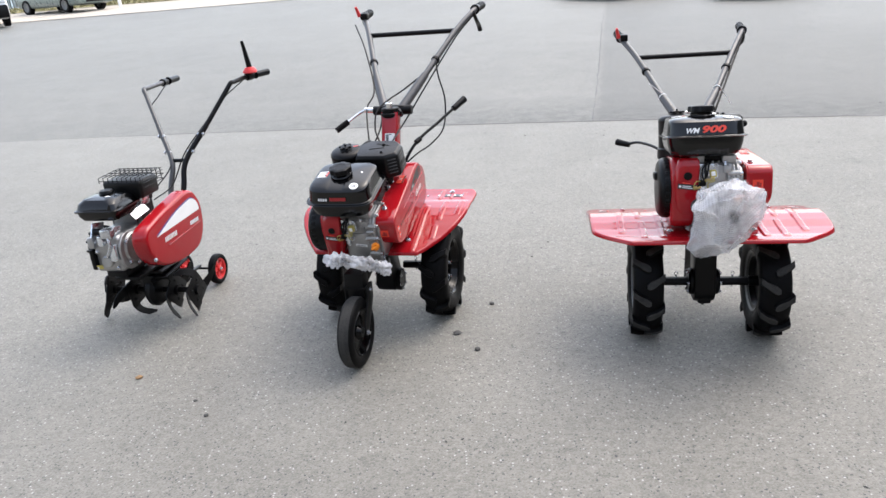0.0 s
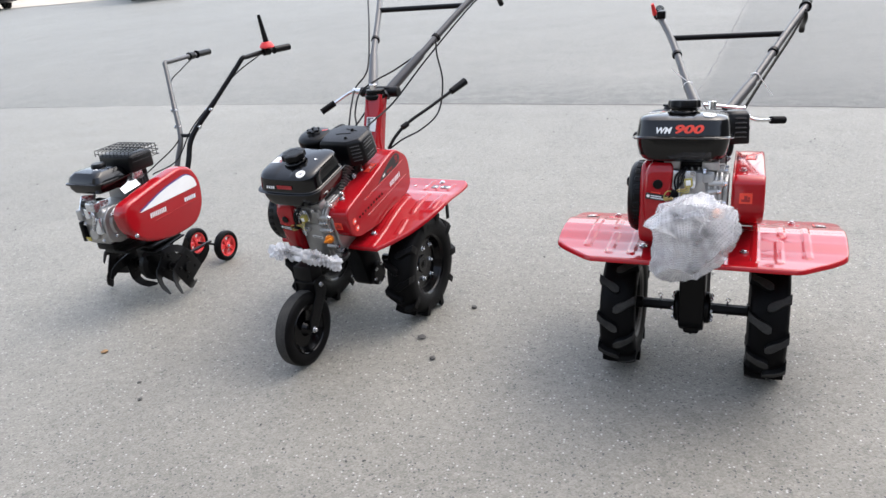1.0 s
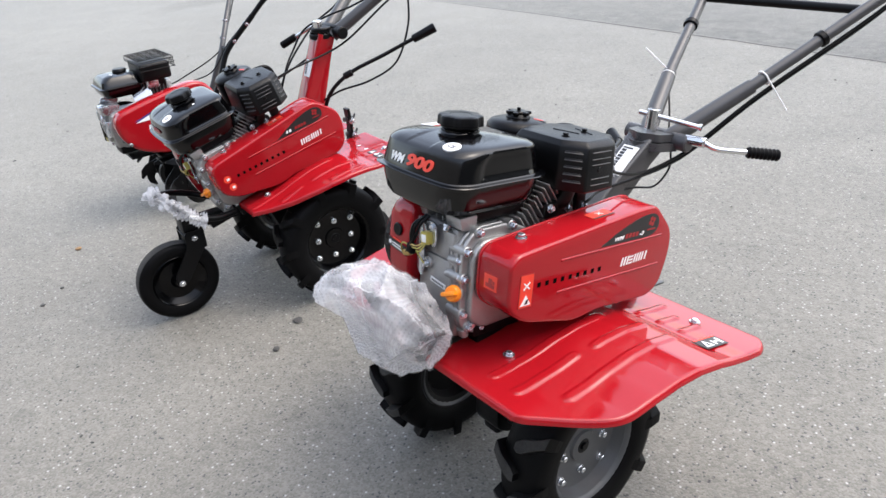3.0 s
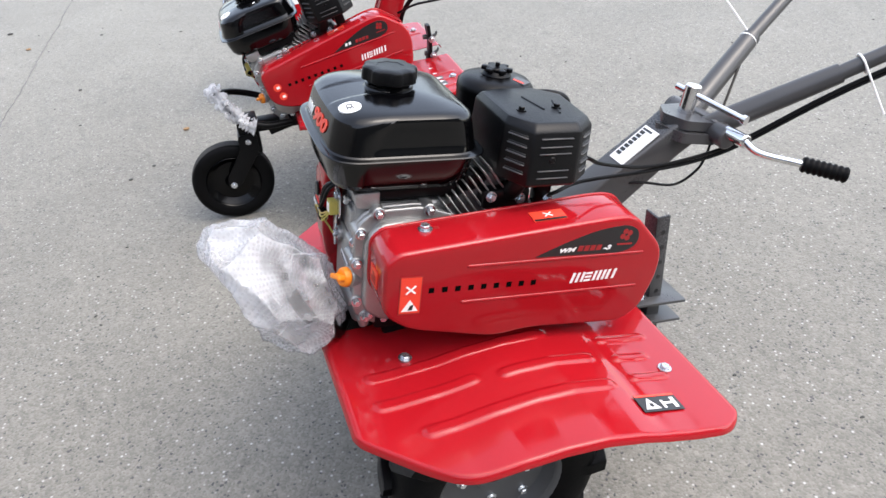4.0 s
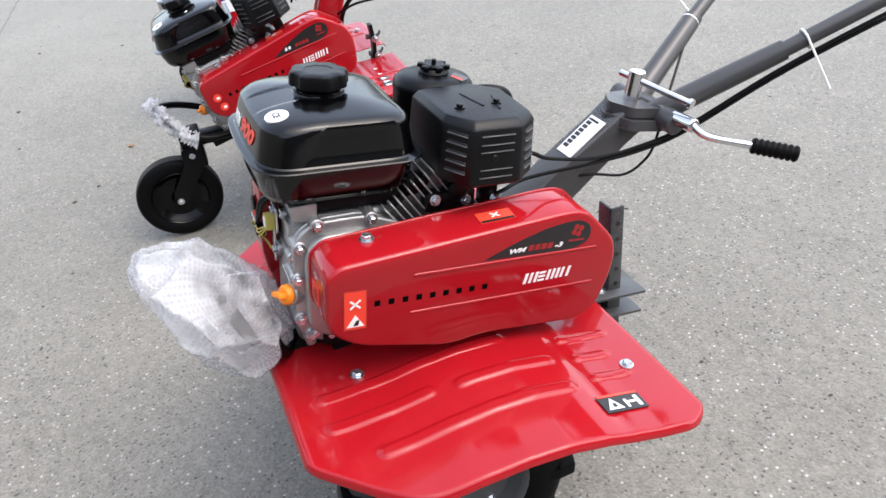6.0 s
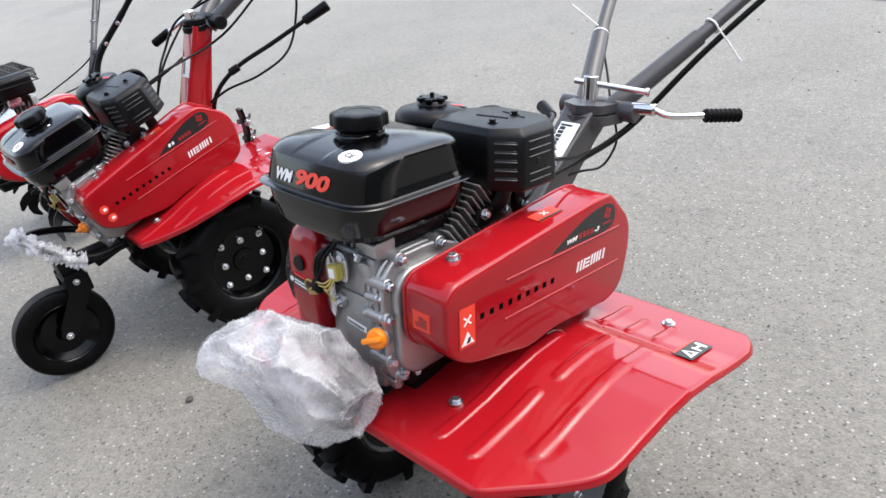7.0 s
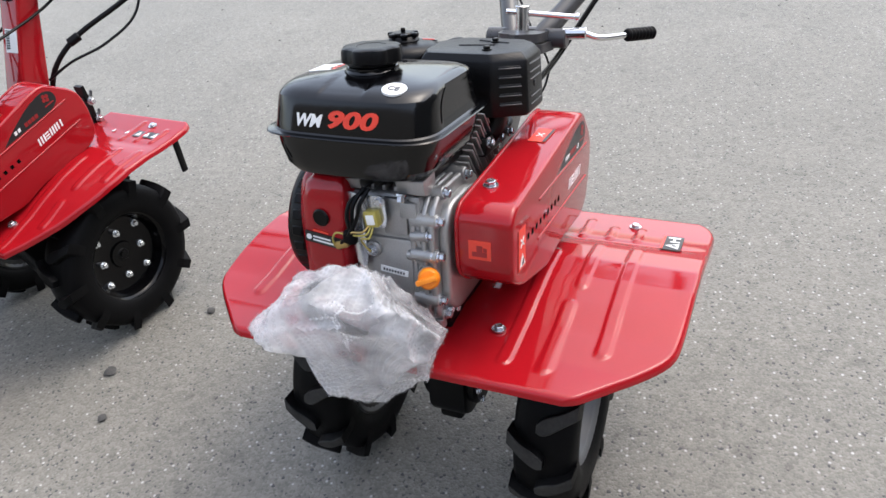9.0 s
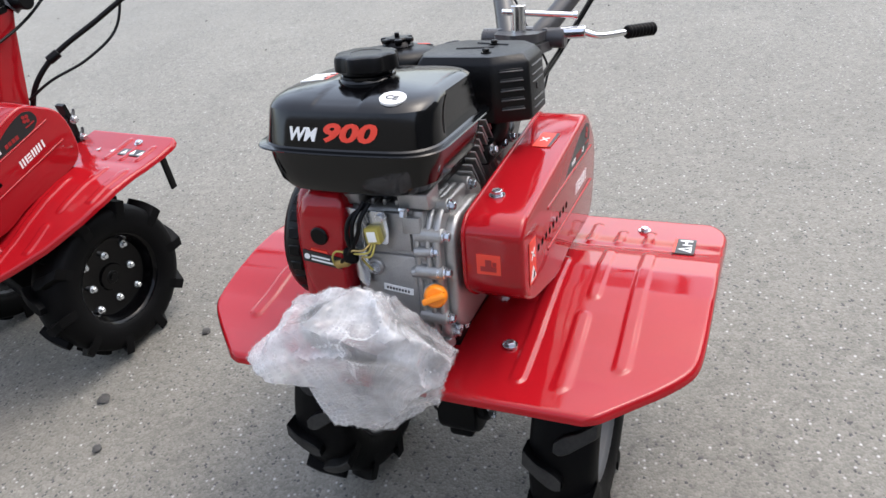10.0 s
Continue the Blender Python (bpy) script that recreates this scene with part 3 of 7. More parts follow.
def engine(parent, number_text):
    # crankcase
    bm = bmesh.new()
    rbox(bm, -0.07, 0.048, -0.222, -0.045, 0.235, 0.462, 0.012, 3)
    rbox(bm, -0.06, 0.03, -0.227, -0.2, 0.26, 0.392, 0.004, 2)
    rbox(bm, -0.012, 0.026, -0.2275, -0.2, 0.398, 0.455, 0.004, 2)
    rbox(bm, 0.017, 0.043, -0.232, -0.2, 0.427, 0.452, 0.003)
    rbox(bm, 0.028, 0.047, -0.226, -0.2, 0.27, 0.46, 0.006)
    case = part("crankcase", bm, ALLOY, parent, "cast aluminium engine crankcase")
    # the joint of the side cover: three parallel flanges
    outline = rounded([(-0.23, 0.275), (-0.19, 0.245), (-0.07, 0.25), (-0.045, 0.33), (-0.055, 0.44), (-0.12, 0.464), (-0.205, 0.462), (-0.232, 0.43)], 0.02)

    def shrunk(k):
        return [(-0.14 + (y + 0.14) * k, 0.355 + (z - 0.355) * k) for y, z in outline]

    for k, x0, x1, name in ((0.985, 0.03, 0.039, "case_flange"), (1.0, 0.047, 0.0555, "case_flange")):
        bm = bmesh.new()
        prism(bm, shrunk(k), x0, x1, 0.0035, 3)
        part(name, bm, ALLOY, case)
    bm = bmesh.new()
    prism(bm, shrunk(0.94), 0.052, 0.061, 0.002)
    prism(bm, shrunk(1.0), 0.059, 0.069, 0.004, 3)
    prism(bm, shrunk(0.84), 0.067, 0.084, 0.006, 3)
    cover = part("side_cover", bm, ALLOY, case)
    edge = ((-0.222, 0.425), (-0.226, 0.372), (-0.224, 0.3), (-0.195, 0.458), (-0.112, 0.458), (-0.208, 0.268))
    for y, z in edge:
        bm = bmesh.new()
        cyl(bm, (0.03, y, z), (0.072, y, z), 0.0105, seg=14, bevel=0.002)
        part("bolt_boss", bm, ALLOY, case)
        bolt(cover, (0.072, y, z), (1, 0, 0), 0.0066, 0.009)
    for z, x0, x1 in ((0.401, 0.031, 0.058), (0.37, 0.024, 0.064)):
        bm = bmesh.new()
        cyl(bm, (x0, -0.229, z), (x1, -0.229, z + 0.003), 0.0075, seg=12, bevel=0.002)
        rbox(bm, x0 + 0.006, x1 - 0.012, -0.229, -0.22, z - 0.013, z - 0.004, 0.002)
        part("bolt_boss", bm, ALLOY, case)
        bolt(case, (x1, -0.229, z + 0.003), (1, 0, 0), 0.0058, 0.008)
    # ribs along the top of the casting
    for i in range(4):
        bm = bmesh.new()
        x = -0.035 + 0.018 * i
        rbox(bm, x, x + 0.006, -0.215, -0.075, 0.458, 0.4685, 0.0025)
        part("casting_rib", bm, ALLOY, case)
    for x in (0.056, 0.062):
        bm = bmesh.new()
        cyl(bm, (x, -0.212, 0.262), (x, -0.206, 0.245), 0.0085, seg=12, bevel=0.001)
        part("foot_boss", bm, ALLOY, case)
    bolt(cover, (0.07, -0.2, 0.272), (1, -0.2, 0), 0.0066, 0.01)
    bolt(cover, (0.07, -0.176, 0.262), (1, -0.2, 0), 0.0066, 0.01)
    # black block in place of the shade in the gap under the tank
    bm = bmesh.new()
    rbox(bm, -0.085, 0.05, -0.205, -0.06, 0.468, 0.49, 0.006)
    part("under_tank_part", bm, BLACK_SATIN, case)
    for x in (-0.088, 0.013):
        bm = bmesh.new()
        prism(bm, rounded([(-0.232, 0.486), (-0.19, 0.488), (-0.19, 0.456), (-0.226, 0.462)], 0.004), x, x + 0.044, 0.003)
        lug = part("tank_lug", bm, ALLOY, case)
        bolt(lug, (x + 0.008, -0.23, 0.463), (0, -0.4, -1), 0.0062, 0.011)
    # drain screw on a cast boss, engine number label
    bm = bmesh.new()
    cyl(bm, (-0.031, -0.221, 0.372), (-0.031, -0.233, 0.372), 0.0125, seg=18, bevel=0.0015)
    part("drain_boss", bm, ALLOY, case)
    bolt(case, (-0.031, -0.233, 0.372), (0, -1, 0), 0.0068, 0.008)
    tilt_label = Matrix.Translation((0.0, -0.2282, 0.339)) @ Matrix.Rotation(radians(6), 4, "Y")
    bm = bmesh.new()
    rbox(bm, -0.0225, 0.0225, -0.0008, 0.0005, -0.0048, 0.0048, 0, m=tilt_label)
    plate_label = part("rating_label", bm, WHITE, case, "small white engine number label")
    for i in range(8):
        bm = bmesh.new()
        rbox(bm, -0.018 + 0.0046 * i, -0.0152 + 0.0046 * i, -0.0014, -0.0009, -0.0022, 0.0018, 0, m=tilt_label)
        part("print_bar", bm, GREY_PAINT, plate_label)
    # dipstick
    bm = bmesh.new()
    cyl(bm, (0.05, -0.215, 0.335), (0.06, -0.238, 0.342), 0.017, seg=18, bevel=0.002)
    stick = part("filler_neck", bm, ALLOY, case)
    bm = bmesh.new()
    cyl(bm, (0.06, -0.237, 0.342), (0.064, -0.249, 0.3455), 0.0165, 0.0155, seg=24, bevel=0.003)
    rbox(bm, -0.017, 0.017, -0.0045, 0.0045, 0.0, 0.013, 0.003, m=Matrix.Translation((0.064, -0.248, 0.345)) @ Euler((radians(72), radians(-22), radians(14))).to_matrix().to_4x4())
    part("dipstick", bm, ORANGE, stick, "orange plastic oil dipstick")
    # cylinder with cooling fins
    tilt = Matrix.Translation((0.01, -0.07, 0.40)) @ Matrix.Rotation(radians(38), 4, "X")
    bm = bmesh.new()
    rbox(bm, -0.04, 0.04, 0.0, 0.15, -0.035, 0.045, 0.008, m=tilt)
    cylinder = part("cylinder", bm, DULL_ALLOY, parent)
    for i in range(11):
        bm = bmesh.new()
        w = 0.058 - 0.003 * (i % 2)
        rbox(bm, -w, w, 0.025 + 0.0115 * i, 0.0278 + 0.0115 * i, -0.05, 0.064, 0.0012, 1, m=tilt)
        part("cooling_fin", bm, ALLOY, cylinder)
    # fan shroud and recoil starter
    bm = bmesh.new()
    outline = rounded([(-0.235, 0.25), (-0.1, 0.23), (-0.02, 0.3), (0.0, 0.44), (-0.06, 0.484), (-0.22, 0.482), (-0.24, 0.42)], 0.035)
    prism(bm, outline, -0.152, -0.075, 0.014, 3)
    rings = []
    for z, x0, x1, y0 in ((0.29, -0.128, -0.082, -0.236), (0.31, -0.135, -0.075, -0.243), (0.35, -0.14, -0.068, -0.25), (0.4, -0.142, -0.064, -0.252), (0.45, -0.139, -0.0605, -0.251), (0.472, -0.13, -0.062, -0.247), (0.482, -0.12, -0.068, -0.238)):
        rings.append([(x, y, z) for x, y in rounded([(x0, y0), (x1, y0), (x1, -0.18), (x0, -0.18)], [0.02, 0.008, 0.004, 0.004], 5)])
    loft(bm, rings)
    shroud = part("fan_shroud", bm, RED, parent, "glossy red fan shroud")
    bm = bmesh.new()
    cyl(bm, (-0.1, -0.252, 0.423), (-0.1, -0.2565, 0.423), 0.0135, seg=22, bevel=0.002)
    part("stop_button", bm, BLACK_PLASTIC, shroud)
    tip = Matrix.Translation((-0.103, -0.2524, 0.387)) @ Matrix.Rotation(radians(7), 4, "Y")
    bm = bmesh.new()
    rbox(bm, -0.029, 0.031, -0.0012, 0.003, -0.0085, 0.0085, 0, m=tip)
    note = part("shroud_label", bm, DECAL_BLACK, shroud, "black instruction label with small print bars")
    bm = bmesh.new()
    for i in range(2):
        rbox(bm, -0.015, 0.026 - 0.012 * i, -0.0018, -0.0012, -0.0045 + 0.0055 * i, -0.002 + 0.0055 * i, 0, m=tip)
    cyl(bm, tip @ Vector((-0.022, -0.0012, 0.0)), tip @ Vector((-0.022, -0.0018, 0.0)), 0.0045, seg=14)
    pieces("print_bar", bm, WHITE, note)
    bm = bmesh.new()
    rbox(bm, -0.016, 0.01, -0.0012, 0.003, 0.0105, 0.0135, 0, m=tip)
    pieces("print_bar", bm, DECAL_RED, note)
    bm = bmesh.new()
    c = (-0.15, -0.13, 0.372)
    deep = 0.0 if number_text else 0.03
    lathe(bm, [(0.002, deep + 0.04), (0.06, deep + 0.04), (0.088, deep + 0.037), (0.099, deep + 0.03), (0.104, deep + 0.02), (0.104, 0.0), (0.002, 0.0)], c, 48, "x", -1)
    recoil = part("recoil_starter", bm, BLACK_PLASTIC, parent, "round black recoil starter housing")
    for i in range(26):
        a = 2 * math.pi * i / 26
        bm = bmesh.new()
        m = Matrix.Translation((-0.171 - deep, c[1], c[2])) @ Matrix.Rotation(a, 4, "X")
        rbox(bm, 0.002, 0.02, -0.008, 0.008, 0.09, 0.1055, 0.0015, 1, m=m)
        part("vent_rib", bm, BLACK_PLASTIC, recoil)
    bm = bmesh.new()
    rbox(bm, -0.2 - deep, -0.18, -0.16, -0.11, 0.4, 0.43, 0.008)
    part("pull_handle", bm, BLACK_PLASTIC, recoil)
    # bright bracket with the plug and the wiring in front of the crankcase
    bm = bmesh.new()
    prism(bm, rounded([(-0.071, 0.462), (-0.058, 0.35), (-0.043, 0.338), (-0.038, 0.36), (-0.042, 0.42), (-0.04, 0.458)], 0.008), 0.232, 0.2355, 0.001)
    bmesh.ops.transform(bm, verts=bm.verts, matrix=Matrix(((0, 1, 0, 0), (-1, 0, 0, 0), (0, 0, 1, 0), (0, 0, 0, 1))))
    bracket = part("ignition_bracket", bm, BRIGHT_ZINC, parent, "bright zinc plated bracket")
    bm = bmesh.new()
    prism(bm, rounded([(-0.044, 0.455), (-0.02, 0.461), (-0.003, 0.459), (0.0, 0.43), (-0.003, 0.412), (-0.03, 0.415)], 0.006), 0.236, 0.239, 0.001)
    bmesh.ops.transform(bm, verts=bm.verts, matrix=Matrix(((0, 1, 0, 0), (-1, 0, 0, 0), (0, 0, 1, 0), (0, 0, 0, 1))))
    part("bracket_tab", bm, BRIGHT_ZINC, bracket)
    bolt(bracket, (-0.009, -0.239, 0.4535), (0, -1, 0), 0.0062, 0.007)
    turn_plug = Matrix.Translation((-0.019, -0.245, 0.429)) @ Matrix.Rotation(radians(-8), 4, "Y")
    bm = bmesh.new()
    rbox(bm, -0.0105, 0.0105, -0.008, 0.006, -0.012, 0.012, 0.002, m=turn_plug)
    plug = part("connector", bm, YELLOW, bracket, "yellow plug on the engine wiring")
    bm = bmesh.new()
    rbox(bm, -0.0065, 0.0065, -0.0092, -0.0075, -0.0075, 0.0075, 0.001, m=turn_plug)
    part("connector_face", bm, WHITE_PLASTIC, plug)
    bm = bmesh.new()
    rbox(bm, -0.012, 0.012, -0.007, 0.007, -0.0065, 0.0065, 0.004, m=Matrix.Translation((-0.07, -0.25, 0.384)) @ Matrix.Rotation(radians(-18), 4, "Y"))
    part("plug_housing", bm, BRASS, bracket)
    for k, pts in enumerate(([(-0.02, -0.25, 0.42), (-0.022, -0.262, 0.41), (-0.04, -0.262, 0.406), (-0.05, -0.256, 0.404)],
                             [(-0.016, -0.25, 0.42), (-0.018, -0.262, 0.405), (-0.034, -0.258, 0.4), (-0.035, -0.248, 0.385), (-0.03, -0.242, 0.373)],
                             [(-0.022, -0.25, 0.42), (-0.028, -0.262, 0.413), (-0.046, -0.262, 0.41), (-0.054, -0.256, 0.4)],
                             [(-0.06, -0.258, 0.404), (-0.072, -0.262, 0.406), (-0.08, -0.26, 0.395), (-0.082, -0.254, 0.38)],
                             [(-0.03, -0.235, 0.468), (-0.05, -0.25, 0.452), (-0.055, -0.256, 0.43), (-0.05, -0.258, 0.405), (-0.06, -0.255, 0.392)],
                             [(-0.034, -0.235, 0.47), (-0.044, -0.252, 0.45), (-0.046, -0.258, 0.425), (-0.046, -0.258, 0.402), (-0.055, -0.255, 0.388)],
                             [(-0.026, -0.235, 0.47), (-0.034, -0.25, 0.452), (-0.038, -0.256, 0.432), (-0.05, -0.26, 0.408), (-0.07, -0.254, 0.386)])):
        bm = bmesh.new()
        tube(bm, pts, 0.0015 if k < 4 else 0.0032, 7, 6)
        part("wire", bm, (YELLOW, YELLOW, BRASS, YELLOW)[k] if k < 4 else BLACK_PLASTIC, bracket)
    bm = bmesh.new()
    rbox(bm, -0.064, -0.042, -0.262, -0.248, 0.388, 0.41, 0.006, 3)
    part("tape_wrap", bm, RUBBER, bracket, "black tape round the wires")
    # fuel tank: (height, half width, front, back)
    bm = bmesh.new()
    levels = [(0.486, 0.085, -0.24, -0.07), (0.4885, 0.097, -0.252, -0.058), (0.494, 0.107, -0.261, -0.049), (0.505, 0.115, -0.267, -0.043), (0.53, 0.121, -0.271, -0.04), (0.5492, 0.1235, -0.272, -0.038),
              (0.55, 0.1242, -0.2727, -0.0373), (0.5504, 0.1328, -0.281, -0.029), (0.5518, 0.1345, -0.2827, -0.0273), (0.5533, 0.1332, -0.2814, -0.0286), (0.5543, 0.126, -0.2745, -0.0355), (0.5562, 0.1236, -0.272, -0.038)]
    for i in range(13):
        k = i / 12
        levels.append((0.559 + 0.041 * k, 0.1232 - 0.0044 * k - 0.0006 * k ** 6, -0.2715 + 0.0095 * k + 0.001 * k ** 5, -0.0385 - 0.008 * k))
    levels += [(0.6045, 0.1168, -0.2555, -0.0475), (0.608, 0.1145, -0.2495, -0.0495), (0.6105, 0.1115, -0.243, -0.0525), (0.6125, 0.1075, -0.236, -0.0565), (0.6138, 0.1035, -0.2305, -0.0605)]
    for i in range(1, 15):
        k = 1 - i / 15
        levels.append((0.6138 + 0.0085 * (1 - k * k), 0.1035 * k, TCY + (-0.2305 - TCY) * k, TCY + (-0.0605 - TCY) * k))
    rings = []
    for z, hx, yf, yb in levels:
        hy = (yb - yf) / 2
        corners = ring_rect(TCX, (yf + yb) / 2, z, hx, hy, min(0.05, hy * 0.62, hx * 0.62), 8)
        ring = []
        for j, (p, q) in enumerate(zip(corners, corners[1:] + corners[:1])):
            n = 50 if j % 9 == 8 else 1
            ring += [[p[0] + (q[0] - p[0]) * i / n, p[1] + (q[1] - p[1]) * i / n, z] for i in range(n)]
        up = (z - 0.5575) / 0.05
        for q in ring:
            if 0 <= up < 1:
                # the sides are set back behind an arched edge
                start = TCY - 0.066 + 0.035 * up ** 3
                side = min(max((abs(q[0] - TCX) - hx + 0.012) / 0.012, 0), 1)
                back = min(max((q[1] - start) / 0.02, 0), 1)
                q[0] -= math.copysign(0.003, q[0] - TCX) * side * back * back * (3 - 2 * back) * min(1, (1 - up) * 6, up * 7)
            if z > 0.606:
                # a shallow channel runs from the front edge to the filler
                a = min(max((0.034 - abs(q[0] + 0.046)) / 0.004, 0), 1)
                q[2] -= 0.0016 * a * a * (3 - 2 * a) * min(max((-0.15 - q[1]) / 0.02, 0), 1)
            q[1] += tank_bow(q[0]) * min(max((TCY - q[1]) / 0.1, 0), 1) if z < 0.6139 else 0.0
        rings.append(ring)
    loft(bm, rings)
    tank = part("fuel_tank", bm, BLACK_GLOSS, parent, "glossy black steel fuel tank", 24)
    bm = bmesh.new()
    cx, cy = -0.047, -0.155
    cyl(bm, (cx, cy, 0.6), (cx, cy, 0.6215), 0.0445, 0.041, seg=32, bevel=0.003)
    cyl(bm, (cx, cy, 0.62), (cx, cy, 0.627), 0.0375, seg=32, bevel=0.002)
    part("filler_neck", bm, BLACK_GLOSS, tank)
    bm = bmesh.new()
    cyl(bm, (cx, cy, 0.624), (cx, cy, 0.634), 0.034, seg=32, bevel=0.002)
    rows = []
    for z, k in ((0.6305, 0.93), (0.632, 1.0), (0.6465, 0.985), (0.65, 0.95), (0.6515, 0.88), (0.6515, 0.5), (0.6508, 0.48), (0.6508, 0.02)):
        rows.append([(cx + math.cos(a) * r, cy + math.sin(a) * r, z) for a, r in ((2 * math.pi * i / 80, (0.0425 + 0.002 * math.tanh(2.2 * math.cos(8 * 2 * math.pi * i / 80))) * k) for i in range(80))])
    b = bmesh.new()
    loft(b, rows)
    join(bm, b)
    part("fuel_cap", bm, BLACK_PLASTIC, tank, "scalloped black fuel cap")
    # prints on the tank: the model, a round mark and a notice
    def on_front(bm):
        for v in bm.verts:
            v.co.y += tank_bow(v.co.x)
        return bm

    lean_front = Matrix.Rotation(radians(90 - 13.5), 4, "X")
    if number_text:
        bm = lettering("WM", 0.0285, Matrix.Translation((-0.1125, -0.2715, 0.5655)) @ lean_front @ Matrix.Diagonal((0.8, 0.82, 1, 1)), shear=0.3, bold=0.03)
        pieces("letter", on_front(bm), WHITE, tank, "white slanted letter")
        bm = lettering(number_text, 0.0285, Matrix.Translation((-0.0635, -0.271, 0.5665)) @ lean_front @ Matrix.Diagonal((1.74, 1.06, 1, 1)), shear=0.22, bold=0.04)
        pieces("figure", on_front(bm), DECAL_RED, tank, "bright red figure")
    else:
        bm = bmesh.new()
        for i in range(4):
            rbox(bm, 0, 0.0062, -0.0006, 0.0006, 0, 0.0095, 0, m=Matrix.Translation((-0.114 + 0.0095 * i, -0.2722, 0.57)) @ Matrix.Rotation(radians(-13.5), 4, "X") @ Matrix.Rotation(0.28, 4, "Y"))
        pieces("model_mark", on_front(bm), WHITE, tank, "white slanted bars of a model mark")
        bm = bmesh.new()
        rbox(bm, -0.066, -0.003, -0.0006, 0.0006, 0, 0.0125, 0, m=Matrix.Translation((0, -0.2722, 0.5695)) @ Matrix.Rotation(radians(-13.5), 4, "X"))
        pieces("print_bar", on_front(bm), DARK_RED, tank)
    lean = Matrix.Translation((0.0255, -0.2345, 0.6122)) @ Euler((radians(12), radians(5), 0)).to_matrix().to_4x4()
    bm = bmesh.new()
    cyl(bm, (0, 0, -0.002), (0, 0, 0.0012), 0.0168, seg=32)
    bmesh.ops.transform(bm, verts=bm.verts, matrix=lean)
    mark = part("round_mark", bm, WHITE, tank, "round white conformity mark")
    bm = lettering("CE", 0.014, lean @ Matrix.Translation((-0.0095, -0.005, 0.0014)))
    part("lettering", bm, RIM_GREY, mark)
    if not number_text:
        bm = bmesh.new()
        rbox(bm, -0.0045, 0.0045, -0.03, 0.03, 0, 0.0014, 0, m=Matrix.Translation((0.024, -0.165, 0.6168)) @ Matrix.Rotation(radians(-12), 4, "Z") @ Matrix.Rotation(radians(6), 4, "Y"))
        part("notice_strip", bm, WHITE, tank, "narrow white notice strip")
    bm = bmesh.new()
    m = Matrix.Translation((-0.122, -0.155, 0.6165)) @ Matrix.Rotation(radians(-5), 4, "Y")
    for i in range(5):
        rbox(bm, -0.02, 0.016 - 0.006 * (i % 2), -0.02 + 0.009 * i, -0.0145 + 0.009 * i, 0, 0.0015, 0, m=m)
    pieces("notice_print", bm, WHITE, tank, "worn white notice in illegible bars")
    bm = bmesh.new()
    for i in range(3):
        rbox(bm, 0.017 - 0.006 * (i % 2), 0.022, -0.018 + 0.014 * i, -0.008 + 0.014 * i, 0, 0.0015, 0, m=m)
    pieces("notice_print", bm, DECAL_RED, tank, "small red print beside the notice")
    # air filter
    bm = bmesh.new()
    c = (-0.099, 0.052, 0.0)
    lathe(bm, [(0.0015, 0.6195), (0.02, 0.6195), (0.044, 0.617), (0.058, 0.613), (0.0655, 0.605), (0.0668, 0.594), (0.0655, 0.591), (0.0655, 0.586), (0.0645, 0.5), (0.0685, 0.495), (0.0685, 0.46), (0.0015, 0.46)], c, 48, "z")
    air = part("air_filter", bm, BLACK_PLASTIC, parent, "round black air filter housing")
    bm = bmesh.new()
    cyl(bm, (c[0], c[1], 0.618), (c[0], c[1], 0.6265), 0.026, 0.023, seg=24, bevel=0.002)
    for a in range(6):
        t = a * math.pi / 3
        rbox(bm, 0.012, 0.027, -0.006, 0.006, 0.6255, 0.6325, 0.002, m=Matrix.Translation((c[0], c[1], 0)) @ Matrix.Rotation(t, 4, "Z"))
    cyl(bm, (c[0], c[1], 0.625), (c[0], c[1], 0.633), 0.019, seg=20, bevel=0.002)
    cyl(bm, (c[0], c[1], 0.632), (c[0], c[1], 0.64), 0.004, seg=10, bevel=0.001)
    part("wing_nut", bm, BLACK_PLASTIC, air)
    bm = bmesh.new()
    spot = Matrix.Translation((c[0] + 0.03, c[1] + 0.032, 0.6158)) @ Matrix.Rotation(radians(35), 4, "Z") @ Matrix.Rotation(radians(6), 4, "Y")
    rbox(bm, -0.014, 0.014, -0.012, 0.012, 0, 0.0012, 0, m=spot)
    note = part("filter_label", bm, GREY_PAINT, air, "small grey label with red print")
    bm = bmesh.new()
    rbox(bm, -0.01, 0.01, -0.0095, -0.004, 0.0012, 0.0018, 0, m=spot)
    part("print_mark", bm, DECAL_RED, note)
    bm = bmesh.new()
    tube(bm, [(-0.05, 0.1, 0.6), (-0.035, 0.125, 0.604), (-0.03, 0.15, 0.598), (-0.03, 0.162, 0.575), (-0.035, 0.16, 0.545), (-0.045, 0.15, 0.53)], 0.0085, 12, 6)
    part("breather_tube", bm, BLACK_PLASTIC, air)
    # silencer in a slotted guard with bevelled corners
    bm = bmesh.new()
    foot = [(-0.045, -0.012), (0.08, -0.012), (0.13, 0.018), (0.13, 0.1), (0.098, 0.138), (-0.02, 0.142), (-0.06, 0.1), (-0.06, 0.03)]
    rings = []
    for z, k in ((0.515, 0.97), (0.519, 1.0), (0.6, 0.955), (0.6035, 0.935), (0.612, 0.86), (0.6132, 0.8)):
        rings.append([(0.03 + (x - 0.03) * k, 0.062 + (y - 0.062) * k, z) for x, y in rounded(foot, 0.004, 2)])
    loft(bm, rings)
    muff = part("silencer", bm, MUFFLER_BLACK, parent, "black slotted silencer guard")

